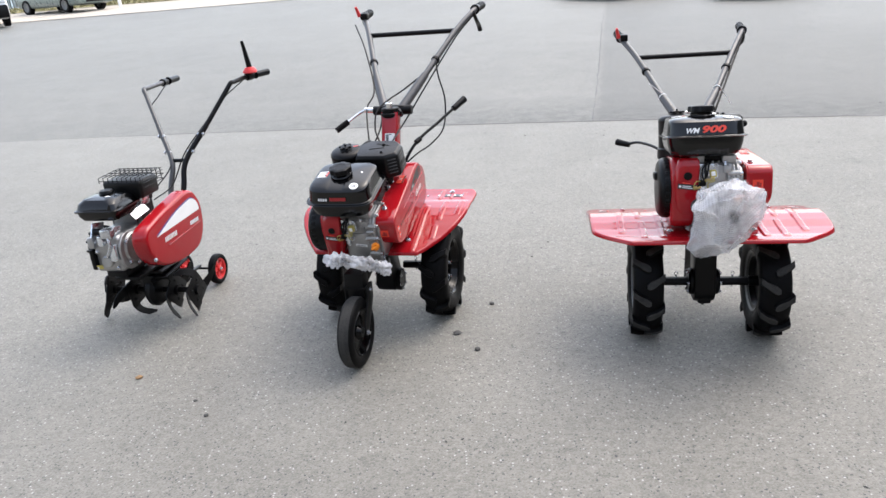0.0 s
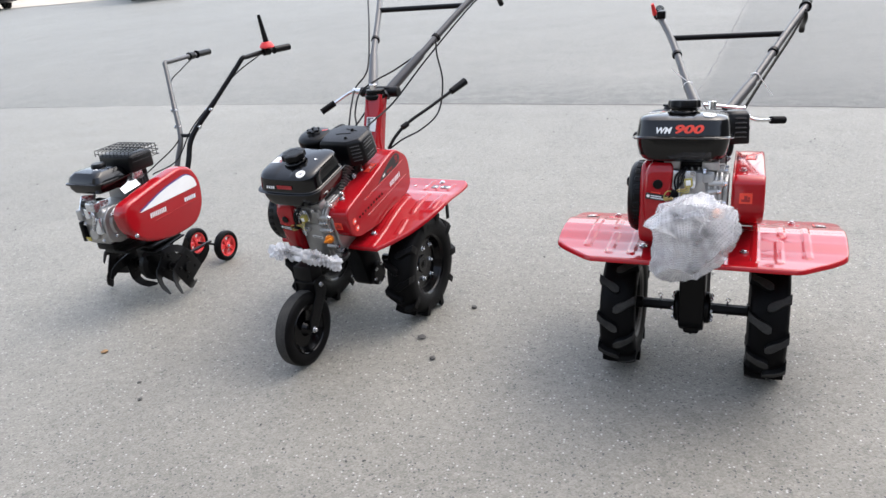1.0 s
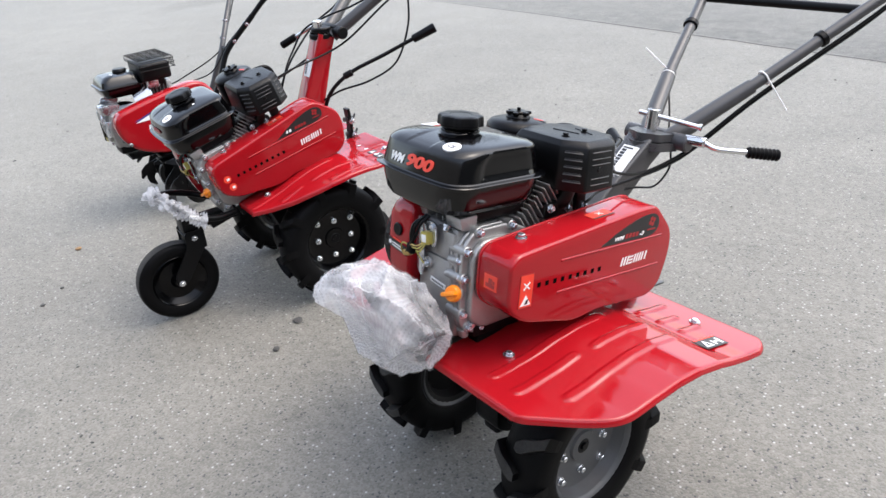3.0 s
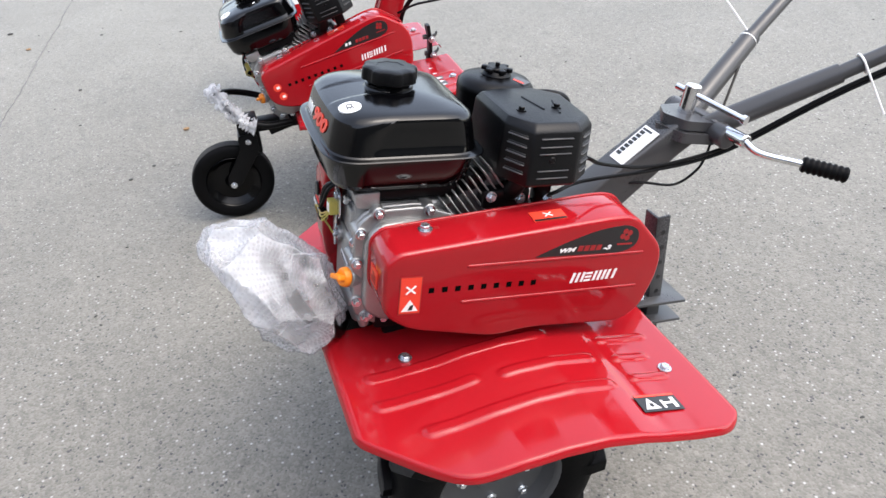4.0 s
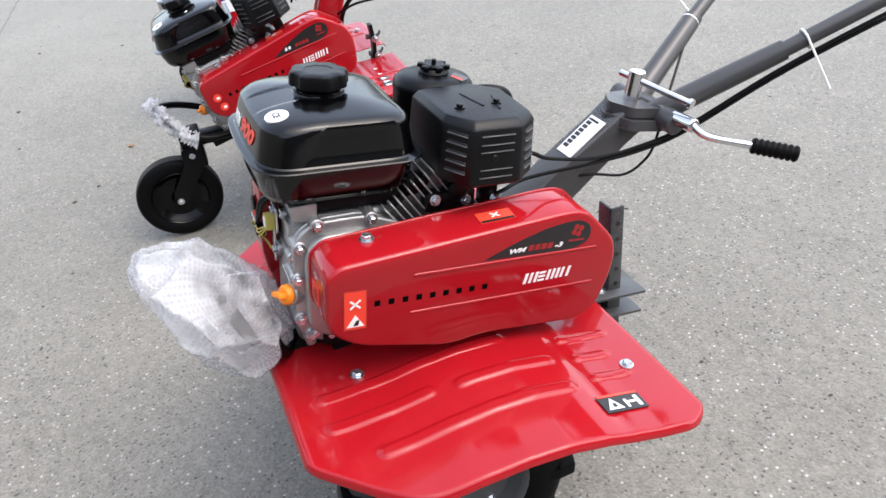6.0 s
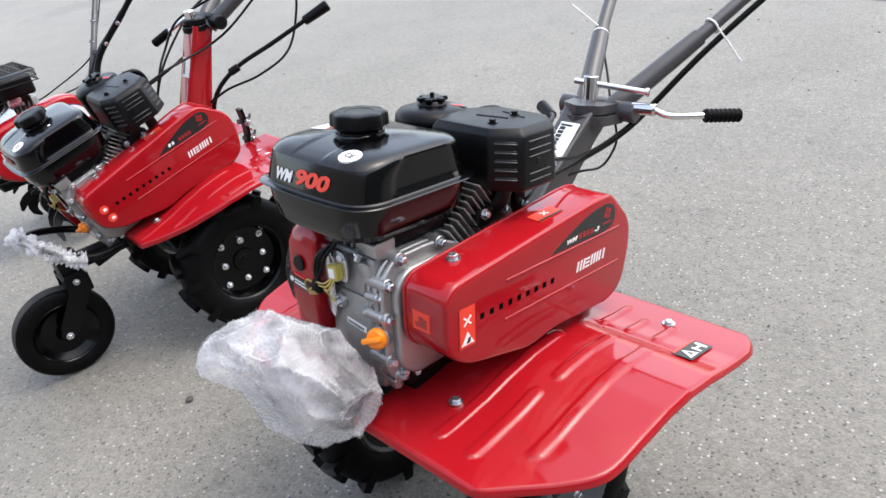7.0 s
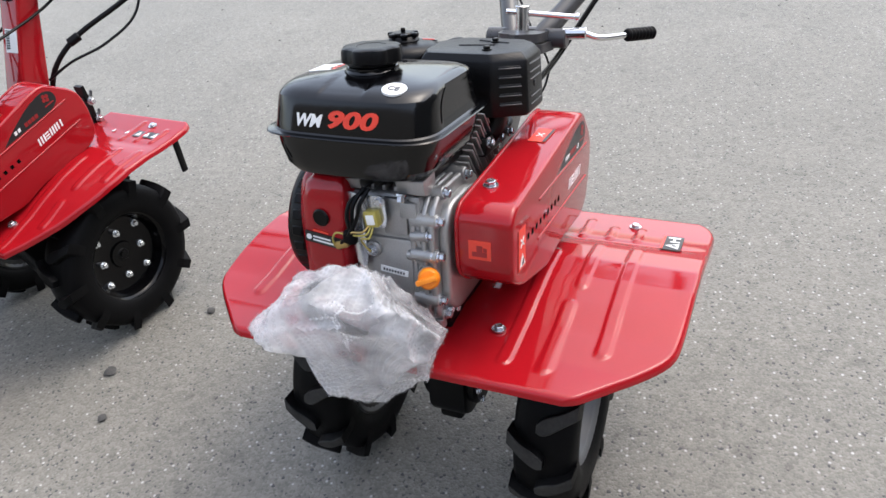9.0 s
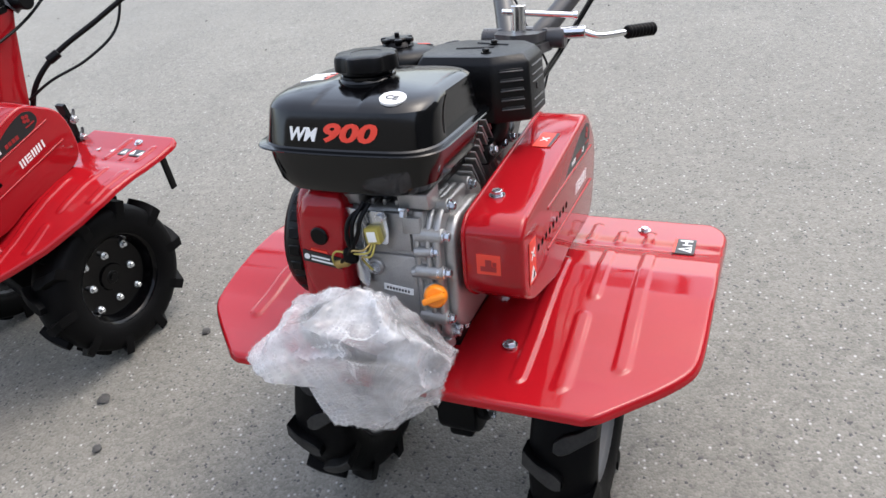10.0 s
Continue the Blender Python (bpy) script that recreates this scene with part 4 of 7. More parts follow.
    def slot_on(x, y, z, turn, wide):
        """A louvre: black gap for shade under a pressed lip, lightened for caught light."""
        m = Matrix.Translation((x, y, z)) @ Matrix.Rotation(radians(turn), 4, "Z") @ Matrix.Rotation(radians(-4), 4, "Y")
        bm = bmesh.new()
        rbox(bm, -0.002, 0.0012, -wide / 2, wide / 2, -0.0036, 0.0004, 0.0006, 1, m=m)
        slot = part("slot", bm, DECAL_BLACK, muff)
        # lip in lighter black: the sky reflection is put into its colour
        bm = bmesh.new()
        rbox(bm, -0.002, 0.0042, -wide / 2 - 0.001, wide / 2 + 0.001, -0.0042, -0.0024, 0.0008, 1, m=m)
        part("slot_lip", bm, LIP_GLINT_BLACK, slot, "louvre lip in lighter black for the sky it reflects")

    for z in (0.596, 0.583, 0.572, 0.545, 0.533):
        slot_on(0.1268 - 0.045 * (z - 0.545), 0.059, z, 0, 0.052)
    for i in range(5):
        z = 0.594 - 0.014 * i
        slot_on(0.1045 - 0.05 * (z - 0.545), 0.0045 + 0.04 * (z - 0.545), z, -59, 0.034)
        slot_on(0.1125 - 0.05 * (z - 0.545), 0.1185 - 0.04 * (z - 0.545), z, 40, 0.028)
    for x0, y0, x1, y1 in ((0.0, 0.055, 0.058, 0.066), (0.02, 0.1, 0.075, 0.085)):
        bm = bmesh.new()
        cyl(bm, (x0, y0, 0.6128), (x1, y1, 0.6128), 0.0022, seg=8)
        part("pressed_rib", bm, MUFFLER_BLACK, muff)
    bolt(muff, (0.1245, 0.055, 0.559), (1, 0, 0), 0.0062, 0.005, MUFFLER_BLACK)
    for x, y in ((0.058, 0.027), (0.05, 0.092)):
        bolt(muff, (x, y, 0.613), (0, 0, 1), 0.006, 0.007, MUFFLER_BLACK)
    bm = bmesh.new()
    rbox(bm, 0.045, 0.072, -0.024, 0.06, 0.452, 0.484, 0.005)
    tube(bm, [(0.05, 0.02, 0.47), (0.068, 0.03, 0.488), (0.072, 0.04, 0.53)], 0.017, 12, 6)
    rbox(bm, 0.05, 0.07, 0.07, 0.1, 0.45, 0.53, 0.004)
    pipe = part("exhaust_pipe", bm, MUFFLER_BLACK, parent)
    for p in ((0.072, -0.01, 0.474), (0.072, 0.042, 0.468), (0.071, 0.094, 0.462)):
        bolt(pipe, p, (1, 0.0, 0.2), 0.0068, 0.009)
    # carburettor side: a dark bracket and a spring between fins and tank
    bm = bmesh.new()
    rbox(bm, 0.02, 0.05, -0.05, -0.01, 0.475, 0.505, 0.004)
    part("governor_bracket", bm, BLACK_SATIN, parent)


def belt_cover(parent, lettered):
    """The long red belt guard on the side, with its ribs, slots and prints."""
    line = [(-0.214, 0.345), (-0.17, 0.31), (-0.02, 0.273), (0.035, 0.282), (0.215, 0.268), (0.252, 0.29), (0.271, 0.36), (0.267, 0.412), (0.2, 0.477), (0.16, 0.4785), (-0.195, 0.4475), (-0.214, 0.43)]
    radii = [0.025, 0.035, 0.04, 0.04, 0.03, 0.03, 0.03, 0.035, 0.03, 0.02, 0.012, 0.012]
    bm = bmesh.new()
    prism(bm, rounded(line, radii, 6), 0.094, 0.178, 0.0075, 4)
    prism(bm, rounded([(y * 1.008, 0.38 + (z - 0.38) * 1.02) for y, z in line], radii, 6), 0.0925, 0.098, 0.002)
    cover = part("belt_cover", bm, RED, parent, "glossy red sheet steel belt guard", 50)
    for y0, y1, z, z1 in ((-0.086, 0.229, 0.4165, 0.4085), (-0.089, 0.232, 0.3525, 0.343)):
        bm = bmesh.new()
        cyl(bm, (0.1768, y0, z), (0.1768, y1, z1), 0.003, seg=10, bevel=0.002)
        part("pressed_rib", bm, RED, cover)
    # near-black plates: the shade inside the vent slots is put in as colour
    for i in range(9):
        bm = bmesh.new()
        y, z = -0.1435 + 0.0214 * i, 0.3762 - 0.0009 * i
        rbox(bm, 0.1772, 0.1784, y, y + 0.0088, z, z + 0.0092, 0)
        part("vent_slot", bm, SLOT_BLACK, cover)
    # warning print
    if lettered:
        bm = bmesh.new()
        plate(bm, [(-0.1895, 0.343), (-0.1545, 0.3415), (-0.1545, 0.4085), (-0.1895, 0.41)], 0.1776, 0.001)
        warn = part("warning_label", bm, DARK_RED, cover, "bright red warning label with white signs")
        for z0, z1 in ((0.3445, 0.3755), (0.3765, 0.407)):
            bm = bmesh.new()
            plate(bm, [(-0.188, z0 + 0.0008), (-0.156, z0 - 0.0008), (-0.156, z1), (-0.188, z1 + 0.0015)], 0.1786, 0.0006)
            part("label_field", bm, DECAL_RED, warn)
        bm = bmesh.new()
        for s in (1, -1):
            rbox(bm, 0.1792, 0.1798, -0.01, 0.01, -0.0014, 0.0014, 0, m=Matrix.Translation((0, -0.172, 0.3865)) @ Matrix.Rotation(s * radians(42), 4, "X"))
        plate(bm, [(-0.185, 0.349), (-0.1585, 0.348), (-0.172, 0.369)], 0.1792, 0.0006)
        part("warning_sign", bm, WHITE, warn)
        bm = bmesh.new()
        plate(bm, [(-0.175, 0.351), (-0.168, 0.351), (-0.166, 0.36), (-0.171, 0.359)], 0.1798, 0.0006)
        part("warning_hand_mark", bm, DECAL_BLACK, warn)
    else:
        for y, z in ((-0.178, 0.386), (-0.172, 0.354)):
            bm = bmesh.new()
            cyl(bm, (0.1776, y, z), (0.1785, y, z), 0.0125, seg=20)
            spot = part("warning_label", bm, DECAL_RED, cover, "round orange red warning mark")
            bm = bmesh.new()
            rbox(bm, 0.1785, 0.1791, y - 0.003, y + 0.007, z - 0.005, z + 0.003, 0)
            part("warning_sign", bm, WHITE, spot)
    bm = bmesh.new()
    plate(bm, rounded([(0.027, 0.42), (0.185, 0.413), (0.211, 0.424), (0.211, 0.45), (0.188, 0.4635), (0.14, 0.4605), (0.08, 0.4425)], [0.001, 0.02, 0.018, 0.018, 0.018, 0.03, 0.03], 5), 0.1776, 0.001)
    badge = part("model_badge", bm, DECAL_BLACK, cover, "black drop-shaped badge with white and red print")
    flat = Matrix(((0, 0, 1, 0.1787), (1, 0, 0, 0), (0, 1, 0, 0), (0, 0, 0, 1)))
    if lettered:
        bm = lettering("WM", 0.0125, flat @ Matrix.Translation((0.066, 0.424, 0)) @ Matrix.Diagonal((1.25, 0.8, 1, 1)), 0.0004, 0.3, 0.04)
        join(bm, lettering("-3", 0.0135, flat @ Matrix.Translation((0.147, 0.4215, 0)) @ Matrix.Diagonal((1.2, 0.8, 1, 1)), 0.0004, 0.3, 0.04))
        pieces("letter", bm, WHITE, badge)
    else:
        bm = bmesh.new()
        for y in (0.066, 0.0775):
            plate(bm, [(y, 0.425), (y + 0.0075, 0.425), (y + 0.0095, 0.4335), (y + 0.002, 0.4335)], 0.1786, 0.0006)
        pieces("print_bar", bm, WHITE, badge)
    bm = bmesh.new()
    for k in range(4):
        y = 0.1 + 0.0112 * k
        plate(bm, [(y, 0.4235 - 0.0004 * k), (y + 0.0085, 0.4232 - 0.0004 * k), (y + 0.0105, 0.4325 - 0.0004 * k), (y + 0.002, 0.4328 - 0.0004 * k)], 0.1786, 0.0006)
    for k in range(4):
        a = k * math.pi / 2 + 0.4
        cyl(bm, (0.1786, 0.1855 + 0.0068 * math.cos(a), 0.4455 + 0.0068 * math.sin(a)), (0.1792, 0.1855 + 0.0068 * math.cos(a), 0.4455 + 0.0068 * math.sin(a)), 0.0048, seg=12)
    plate(bm, [(0.172, 0.4275), (0.2, 0.4265), (0.2, 0.4295), (0.172, 0.4305)], 0.1786, 0.0006)
    pieces("print_bar", bm, DARK_RED, badge)
    # maker's mark as plain slanted bars
    bm = bmesh.new()
    z0, z1 = 0.3635, 0.3815
    for y, w in ((0.099, 0.0235), (0.14, 0.022), (0.165, 0.0165)):
        for k in range(3 if w > 0.02 else 2):
            a = y + (w - 0.0052) * k / (2 if w > 0.02 else 1)
            plate(bm, [(a, z0), (a + 0.0048, z0), (a + 0.0088, z1), (a + 0.004, z1)], 0.1776, 0.001)
    for i in range(3):
        z = z0 + 0.0067 * i
        plate(bm, [(0.1245 + 0.0012 * i, z), (0.1365 + 0.0012 * i, z), (0.1371 + 0.0012 * i, z + 0.0034), (0.1251 + 0.0012 * i, z + 0.0034)], 0.1776, 0.001)
    pieces("maker_mark", bm, WHITE, cover, "white slanted bars of a maker's mark")
    # front and top labels, upper fixing bolt
    bm = bmesh.new()
    rbox(bm, 0.1135, 0.147, -0.2155, -0.2135, 0.371, 0.4, 0)
    front = part("front_label", bm, DECAL_RED, cover, "orange red square label")
    bm = bmesh.new()
    rbox(bm, 0.119, 0.141, -0.2162, -0.2156, 0.376, 0.383, 0)
    rbox(bm, 0.126, 0.1345, -0.2162, -0.2156, 0.383, 0.393, 0)
    rbox(bm, 0.136, 0.141, -0.2162, -0.2156, 0.384, 0.39, 0)
    pieces("print_bar", bm, DARK_RED, front)
    m = Matrix.Translation((0.142, 0.059, 0.4703)) @ Matrix.Rotation(radians(5.1), 4, "X") @ Matrix.Rotation(radians(-4), 4, "Z")
    bm = bmesh.new()
    rbox(bm, -0.016, 0.0135, -0.028, 0.027, 0, 0.0012, 0, m=m)
    top = part("top_label", bm, DECAL_RED, cover, "bright red label with a white cross")
    bm = bmesh.new()
    for s in (1, -1):
        rbox(bm, -0.0085, 0.0085, -0.0012, 0.0012, 0.0012, 0.0018, 0, m=m @ Matrix.Translation((-0.004, 0, 0)) @ Matrix.Rotation(s * radians(48), 4, "Z"))
    part("cross_mark", bm, WHITE, top)
    bm = bmesh.new()
    rbox(bm, 0.008, 0.0132, -0.027, 0.026, 0.0012, 0.0018, 0, m=m)
    part("label_strip", bm, DECAL_BLACK, top)
    bolt(cover, (0.12, -0.136, 0.4525), (0, -0.08, 1), 0.0085, 0.009)
    bm = bmesh.new()
    rbox(bm, 0.116, 0.1235, -0.122, -0.108, 0.4535, 0.4546, 0, m=None)
    part("bolt_slot", bm, DARK_RED, cover)


def fender(parent, s, wide=True):
    """A pressed steel mudguard with a rolled rim and raised ribs."""
    y0, y1 = (-0.274, 0.32) if wide else (-0.238, 0.3)
    keys = [(-0.285, 0.206), (-0.2, 0.213), (-0.13, 0.224), (-0.06, 0.241), (0.0, 0.252), (0.06, 0.256), (0.12, 0.251), (0.17, 0.243), (0.22, 0.2375), (0.32, 0.233)]

    def height(y):
        for (a, za), (b, zb) in zip(keys, keys[1:]):
            if y <= b:
                t = (y - a) / (b - a)
                t = t * t * (3 - 2 * t) * 0.2 + t * 0.8
                return za + (zb - za) * t
        return keys[-1][1]

    def outer(y):
        if not wide:
            t = min(max((y - y0) / 0.3, 0), 1)
            return 0.19 + 0.147 * math.sin(t * math.pi / 2) - (0.04 * (1 - math.sqrt(max(0, 1 - ((y - 0.25) / 0.05) ** 2))) if y > 0.25 else 0)
        # a slanted front corner and a rounded rear one
        slant = 0.277 + 1.06 * (y + 0.277) - (0.03 * (1 - math.sqrt(max(0, 1 - ((-0.262 - y) / 0.015) ** 2))) if y < -0.262 else 0)
        side = 0.41 + 0.011 * (y + 0.13) / 0.36
        d = slant - side
        edge = side + (d - math.sqrt(d * d + 0.0007)) / 2 + 0.0003
        if y > 0.255:
            edge -= 0.055 * (1 - math.sqrt(max(0, 1 - ((y - 0.255) / 0.066) ** 2)))
        return edge

    ribs = [(0.165, -0.218, 0.072, 0.012), (0.228, -0.22, -0.075, 0.012), (0.301, -0.166, 0.128, 0.012), (0.235, -0.023, 0.127, 0.011), (0.19, 0.178, 0.262, 0.009), (0.24, 0.182, 0.235, 0.009), (0.29, 0.185, 0.24, 0.009)]

    def bump(x, y):
        z = 0.0
        for rx, a, b, w in ribs:
            if rx > outer(y) - 0.03:
                continue
            dy = max(a - y, 0, y - b)
            d = math.hypot(x - rx, dy)
            t = min(max((w + 0.0015 - d) / 0.0065, 0), 1)
            z = max(z, 0.0032 * t * t * (3 - 2 * t))
        if 0.145 < y < 0.185 and x > 0.16:
            z -= 0.0009 * (1 + math.cos((y - 0.165) / 0.02 * math.pi)) * min(1, (x - 0.16) / 0.02) * min(1, max(0, (outer(y) - x - 0.01) / 0.05)) * (1.0 if wide else 0.4)
        return z

    xi = 0.03
    us = sorted({*[i / 150 for i in range(151)], 0.985, 0.992, 0.996, 0.999})
    ys = sorted({*[y0 + (y1 - y0) * i / 140 for i in range(141)], y0 + 0.001, y0 + 0.0025, y1 - 0.001, y1 - 0.0025})
    bm = bmesh.new()
    rows = []
    for y in ys:
        xo = outer(y)
        row = []
        for u in us:
            x = xi + (xo - xi) * u
            d = min(xo - x, (y - y0), y1 - y)
            lip = 0.0
            if d < 0.009:
                t = 1 - d / 0.009
                lip = -0.013 * (1 - math.sqrt(max(0.0, 1 - t * t)))
            row.append(bm.verts.new((s * x, y, height(y) + bump(x, y) + lip)))
        rows.append(row)
    for a, b in zip(rows, rows[1:]):
        for i in range(len(us) - 1):
            bm.faces.new((a[i], a[i + 1], b[i + 1], b[i]))
    bmesh.ops.recalc_face_normals(bm, faces=bm.faces)
    if sum(f.normal.z for f in bm.faces) < 0:
        bmesh.ops.reverse_faces(bm, faces=bm.faces)
    bmesh.ops.solidify(bm, geom=bm.faces[:], thickness=0.0018)
    guard = part("mudguard", bm, RED, parent, "glossy red pressed steel mudguard", 60)
    bolt(guard, (s * 0.136, -0.155, height(-0.155) + 0.001), (0, 0, 1), 0.0085)
    bolt(guard, (s * (0.276 if wide else 0.23), 0.254, height(0.254) + 0.001), (0, 0, 1), 0.0085)
    if not wide:
        # a row of four small separate signs
        on = Matrix.Translation((0, 0.211, height(0.211) + 0.0012)) @ Matrix.Rotation(math.atan2(height(0.222) - height(0.2), 0.022), 4, "X")
        for x, w, plain in ((0.13, 0.008, True), (0.18, 0.008, True), (0.222, 0.012, False), (0.25, 0.012, False), (0.278, 0.012, False)):
            bm = bmesh.new()
            if not plain:
                rbox(bm, s * x - 0.0138, s * x + 0.0138, -0.014, 0.014, 0, 0.001, 0, m=on)
                sign = part("warning_sticker", bm, DECAL_BLACK, guard, "small black and white sign")
                bm = bmesh.new()
            loft(bm, [[on @ Vector((s * x + s * w * u, w * v, h)) for u, v in ((-0.7, -0.8), (0.7, -0.6), (0.1, 0.9))] for h in (0.001, 0.0016)])
            part("sign_shape", bm, WHITE, guard if plain else sign)
        return guard
    on = Matrix.Translation((s * 0.3525, 0.188, height(0.188) + 0.0022)) @ Matrix.Rotation(math.atan2(height(0.226) - height(0.15), 0.076), 4, "X")
    bm = bmesh.new()
    rbox(bm, -0.018, 0.018, -0.038, 0.038, 0, 0.001, 0, m=on)
    sticker = part("warning_sticker", bm, DECAL_BLACK, guard, "black sticker with white signs")
    bm = bmesh.new()
    rbox(bm, -s * 0.018, -s * 0.0135, -0.037, 0.037, 0.001, 0.0016, 0, m=on)
    part("sticker_edge", bm, DECAL_RED, sticker)
    # a warning triangle with a dark heart, and a figure beside a machine
    bm = bmesh.new()
    loft(bm, [[on @ Vector((s * x, y, h)) for x, y in ((0.013, -0.032), (0.013, -0.004), (-0.0105, -0.018))] for h in (0.001, 0.0018)])
    for x0, x1, y0s, y1s in ((-0.009, 0.013, 0.024, 0.031), (0.0, 0.0045, 0.008, 0.026), (-0.004, 0.013, 0.003, 0.008)):
        rbox(bm, s * x0, s * x1, y0s, y1s, 0.001, 0.0018, 0.0003, 1, m=on)
    pieces("sign_shape", bm, WHITE, sticker)
    bm = bmesh.new()
    rbox(bm, s * 0.001, s * 0.009, -0.021, -0.014, 0.0018, 0.0022, 0, m=on)
    part("sign_heart", bm, DECAL_BLACK, sticker)
    return guard


HEM_WAY = Vector((-0.6, -0.8, 0))


def bag_skin(center, reach, sag, crumple, seed, pulls=(), hem=False):
    """The place on a bag of stretched film for each direction from its middle: flat fields between sharp folds."""
    c, n = Vector(center), len(reach)
    ways = []
    for i in range(n):
        up, turn = 1 - (2 * i + 1) / n, math.pi * (1 + 5 ** 0.5) * (i + 0.5)
        ways.append(Vector((math.cos(turn) * math.sqrt(1 - up * up), math.sin(turn) * math.sqrt(1 - up * up), up)))
    off = Vector((seed * 3.1, seed * 1.7, seed * 0.9))

    def at(p):
        p = Vector(p).normalized()
        bent = (p + noise.noise_vector(p * 2.3 + off) * 0.1).normalized()
        near = sorted(h / max(bent.dot(w), 0.05) for h, w in zip(reach, ways))
        k, flat = near[0], min((near[1] - near[0]) / near[0] * 3.5, 1.0)
        k *= 1 - sag * flat * (2 - flat)
        cells = noise.voronoi(p * 3.2 + off + noise.noise_vector(p * 2.0 + off) * 0.5)[0]
        for way, far, wide in pulls:
            k += (far - k) * math.exp(-(p.angle(way) / wide) ** 2)
        k *= 1 + crumple * (0.3 - min(cells[1] - cells[0], 0.6)) + crumple * 0.5 * noise.noise(p * 5.0 + off)
        q = c + p * k
        if hem:
            # the hem hangs out as a flap over the narrower body below it
            d = (q - c).dot(HEM_WAY)
            under = min(max((0.052 + 0.56 * (d - 0.1) - (q.z - c.z)) / 0.007, 0), 1)
            most = 0.092 - 0.012 * noise.noise(q * 14 + off) - 0.22 * max(0, 0.035 - (q.z - c.z))
            if d > most:
                q -= HEM_WAY * (d - most) * under
        return q

    return at


def wrap_bag(parent, at, lining, pitch=0.0075, sub=6):
    """The bag's skin, and rows of small air bubbles over it."""
    bm = bmesh.new()
    bmesh.ops.create_icosphere(bm, subdivisions=sub, radius=1.0)
    for v in bm.verts:
        v.co = at(v.co)
    part("film", bm, WRAP, parent, sharp=70)
    bm = bmesh.new()
    bmesh.ops.create_icosphere(bm, subdivisions=5, radius=1.0)
    for v in bm.verts:
        v.co = lining(v.co)
    part("lining", bm, LINING, parent, "creased inner layer of clear film", 20)
    verts, faces = [], []
    middle = (at((0, 1, 0)) + at((0, -1, 0))) * 0.5
    row, theta = 0, 0.3
    while theta < math.pi - 0.2:
        def on_ring(phi):
            return at((math.cos(theta), math.sin(theta) * math.cos(phi), math.sin(theta) * math.sin(phi)))
        phi = 0.5 * row
        while phi < 2 * math.pi + 0.5 * row:
            phi += 0.02 * noise.noise(Vector((row * 0.7, phi * 9.0, 3.0)))
            q = on_ring(phi)
            du = on_ring(phi + 0.02) - q
            dv = at((math.cos(theta + 0.02), math.sin(theta + 0.02) * math.cos(phi), math.sin(theta + 0.02) * math.sin(phi))) - q
            n = du.cross(dv)
            if n.length > 1e-9:
                n.normalize()
                if n.dot(q - middle) < 0:
                    n = -n
                u = du.normalized()
                w = n.cross(u)
                i0 = len(verts)
                for r, h in ((0.42, 0.0), (0.31, 0.19)):
                    for j in range(6):
                        g = j * math.pi / 3
                        verts.append(tuple(q + (u * math.cos(g) + w * math.sin(g)) * r * pitch + n * h * pitch))
                verts.append(tuple(q + n * 0.25 * pitch))
                for j in range(6):
                    j2 = (j + 1) % 6
                    faces.append((i0 + j, i0 + j2, i0 + 6 + j2, i0 + 6 + j))
                    faces.append((i0 + 6 + j, i0 + 6 + j2, i0 + 12))
            phi += pitch / min(max(du.length / 0.02, 0.02), 0.25)
        span = (at((math.cos(theta + 0.02), 0, math.sin(theta + 0.02))) - at((math.cos(theta), 0, math.sin(theta)))).length / 0.02
        theta += pitch * 0.9 / min(max(span, 0.04), 0.25)
        row += 1
    me = bpy.data.meshes.new("bubble_layer")
    me.from_pydata(verts, [], faces)
    bm = bmesh.new()
    bm.from_mesh(me)
    bpy.data.meshes.remove(me)
    return tagged(part("bubble_layer", bm, BUBBLE, parent, sharp=80), kind="stuff")



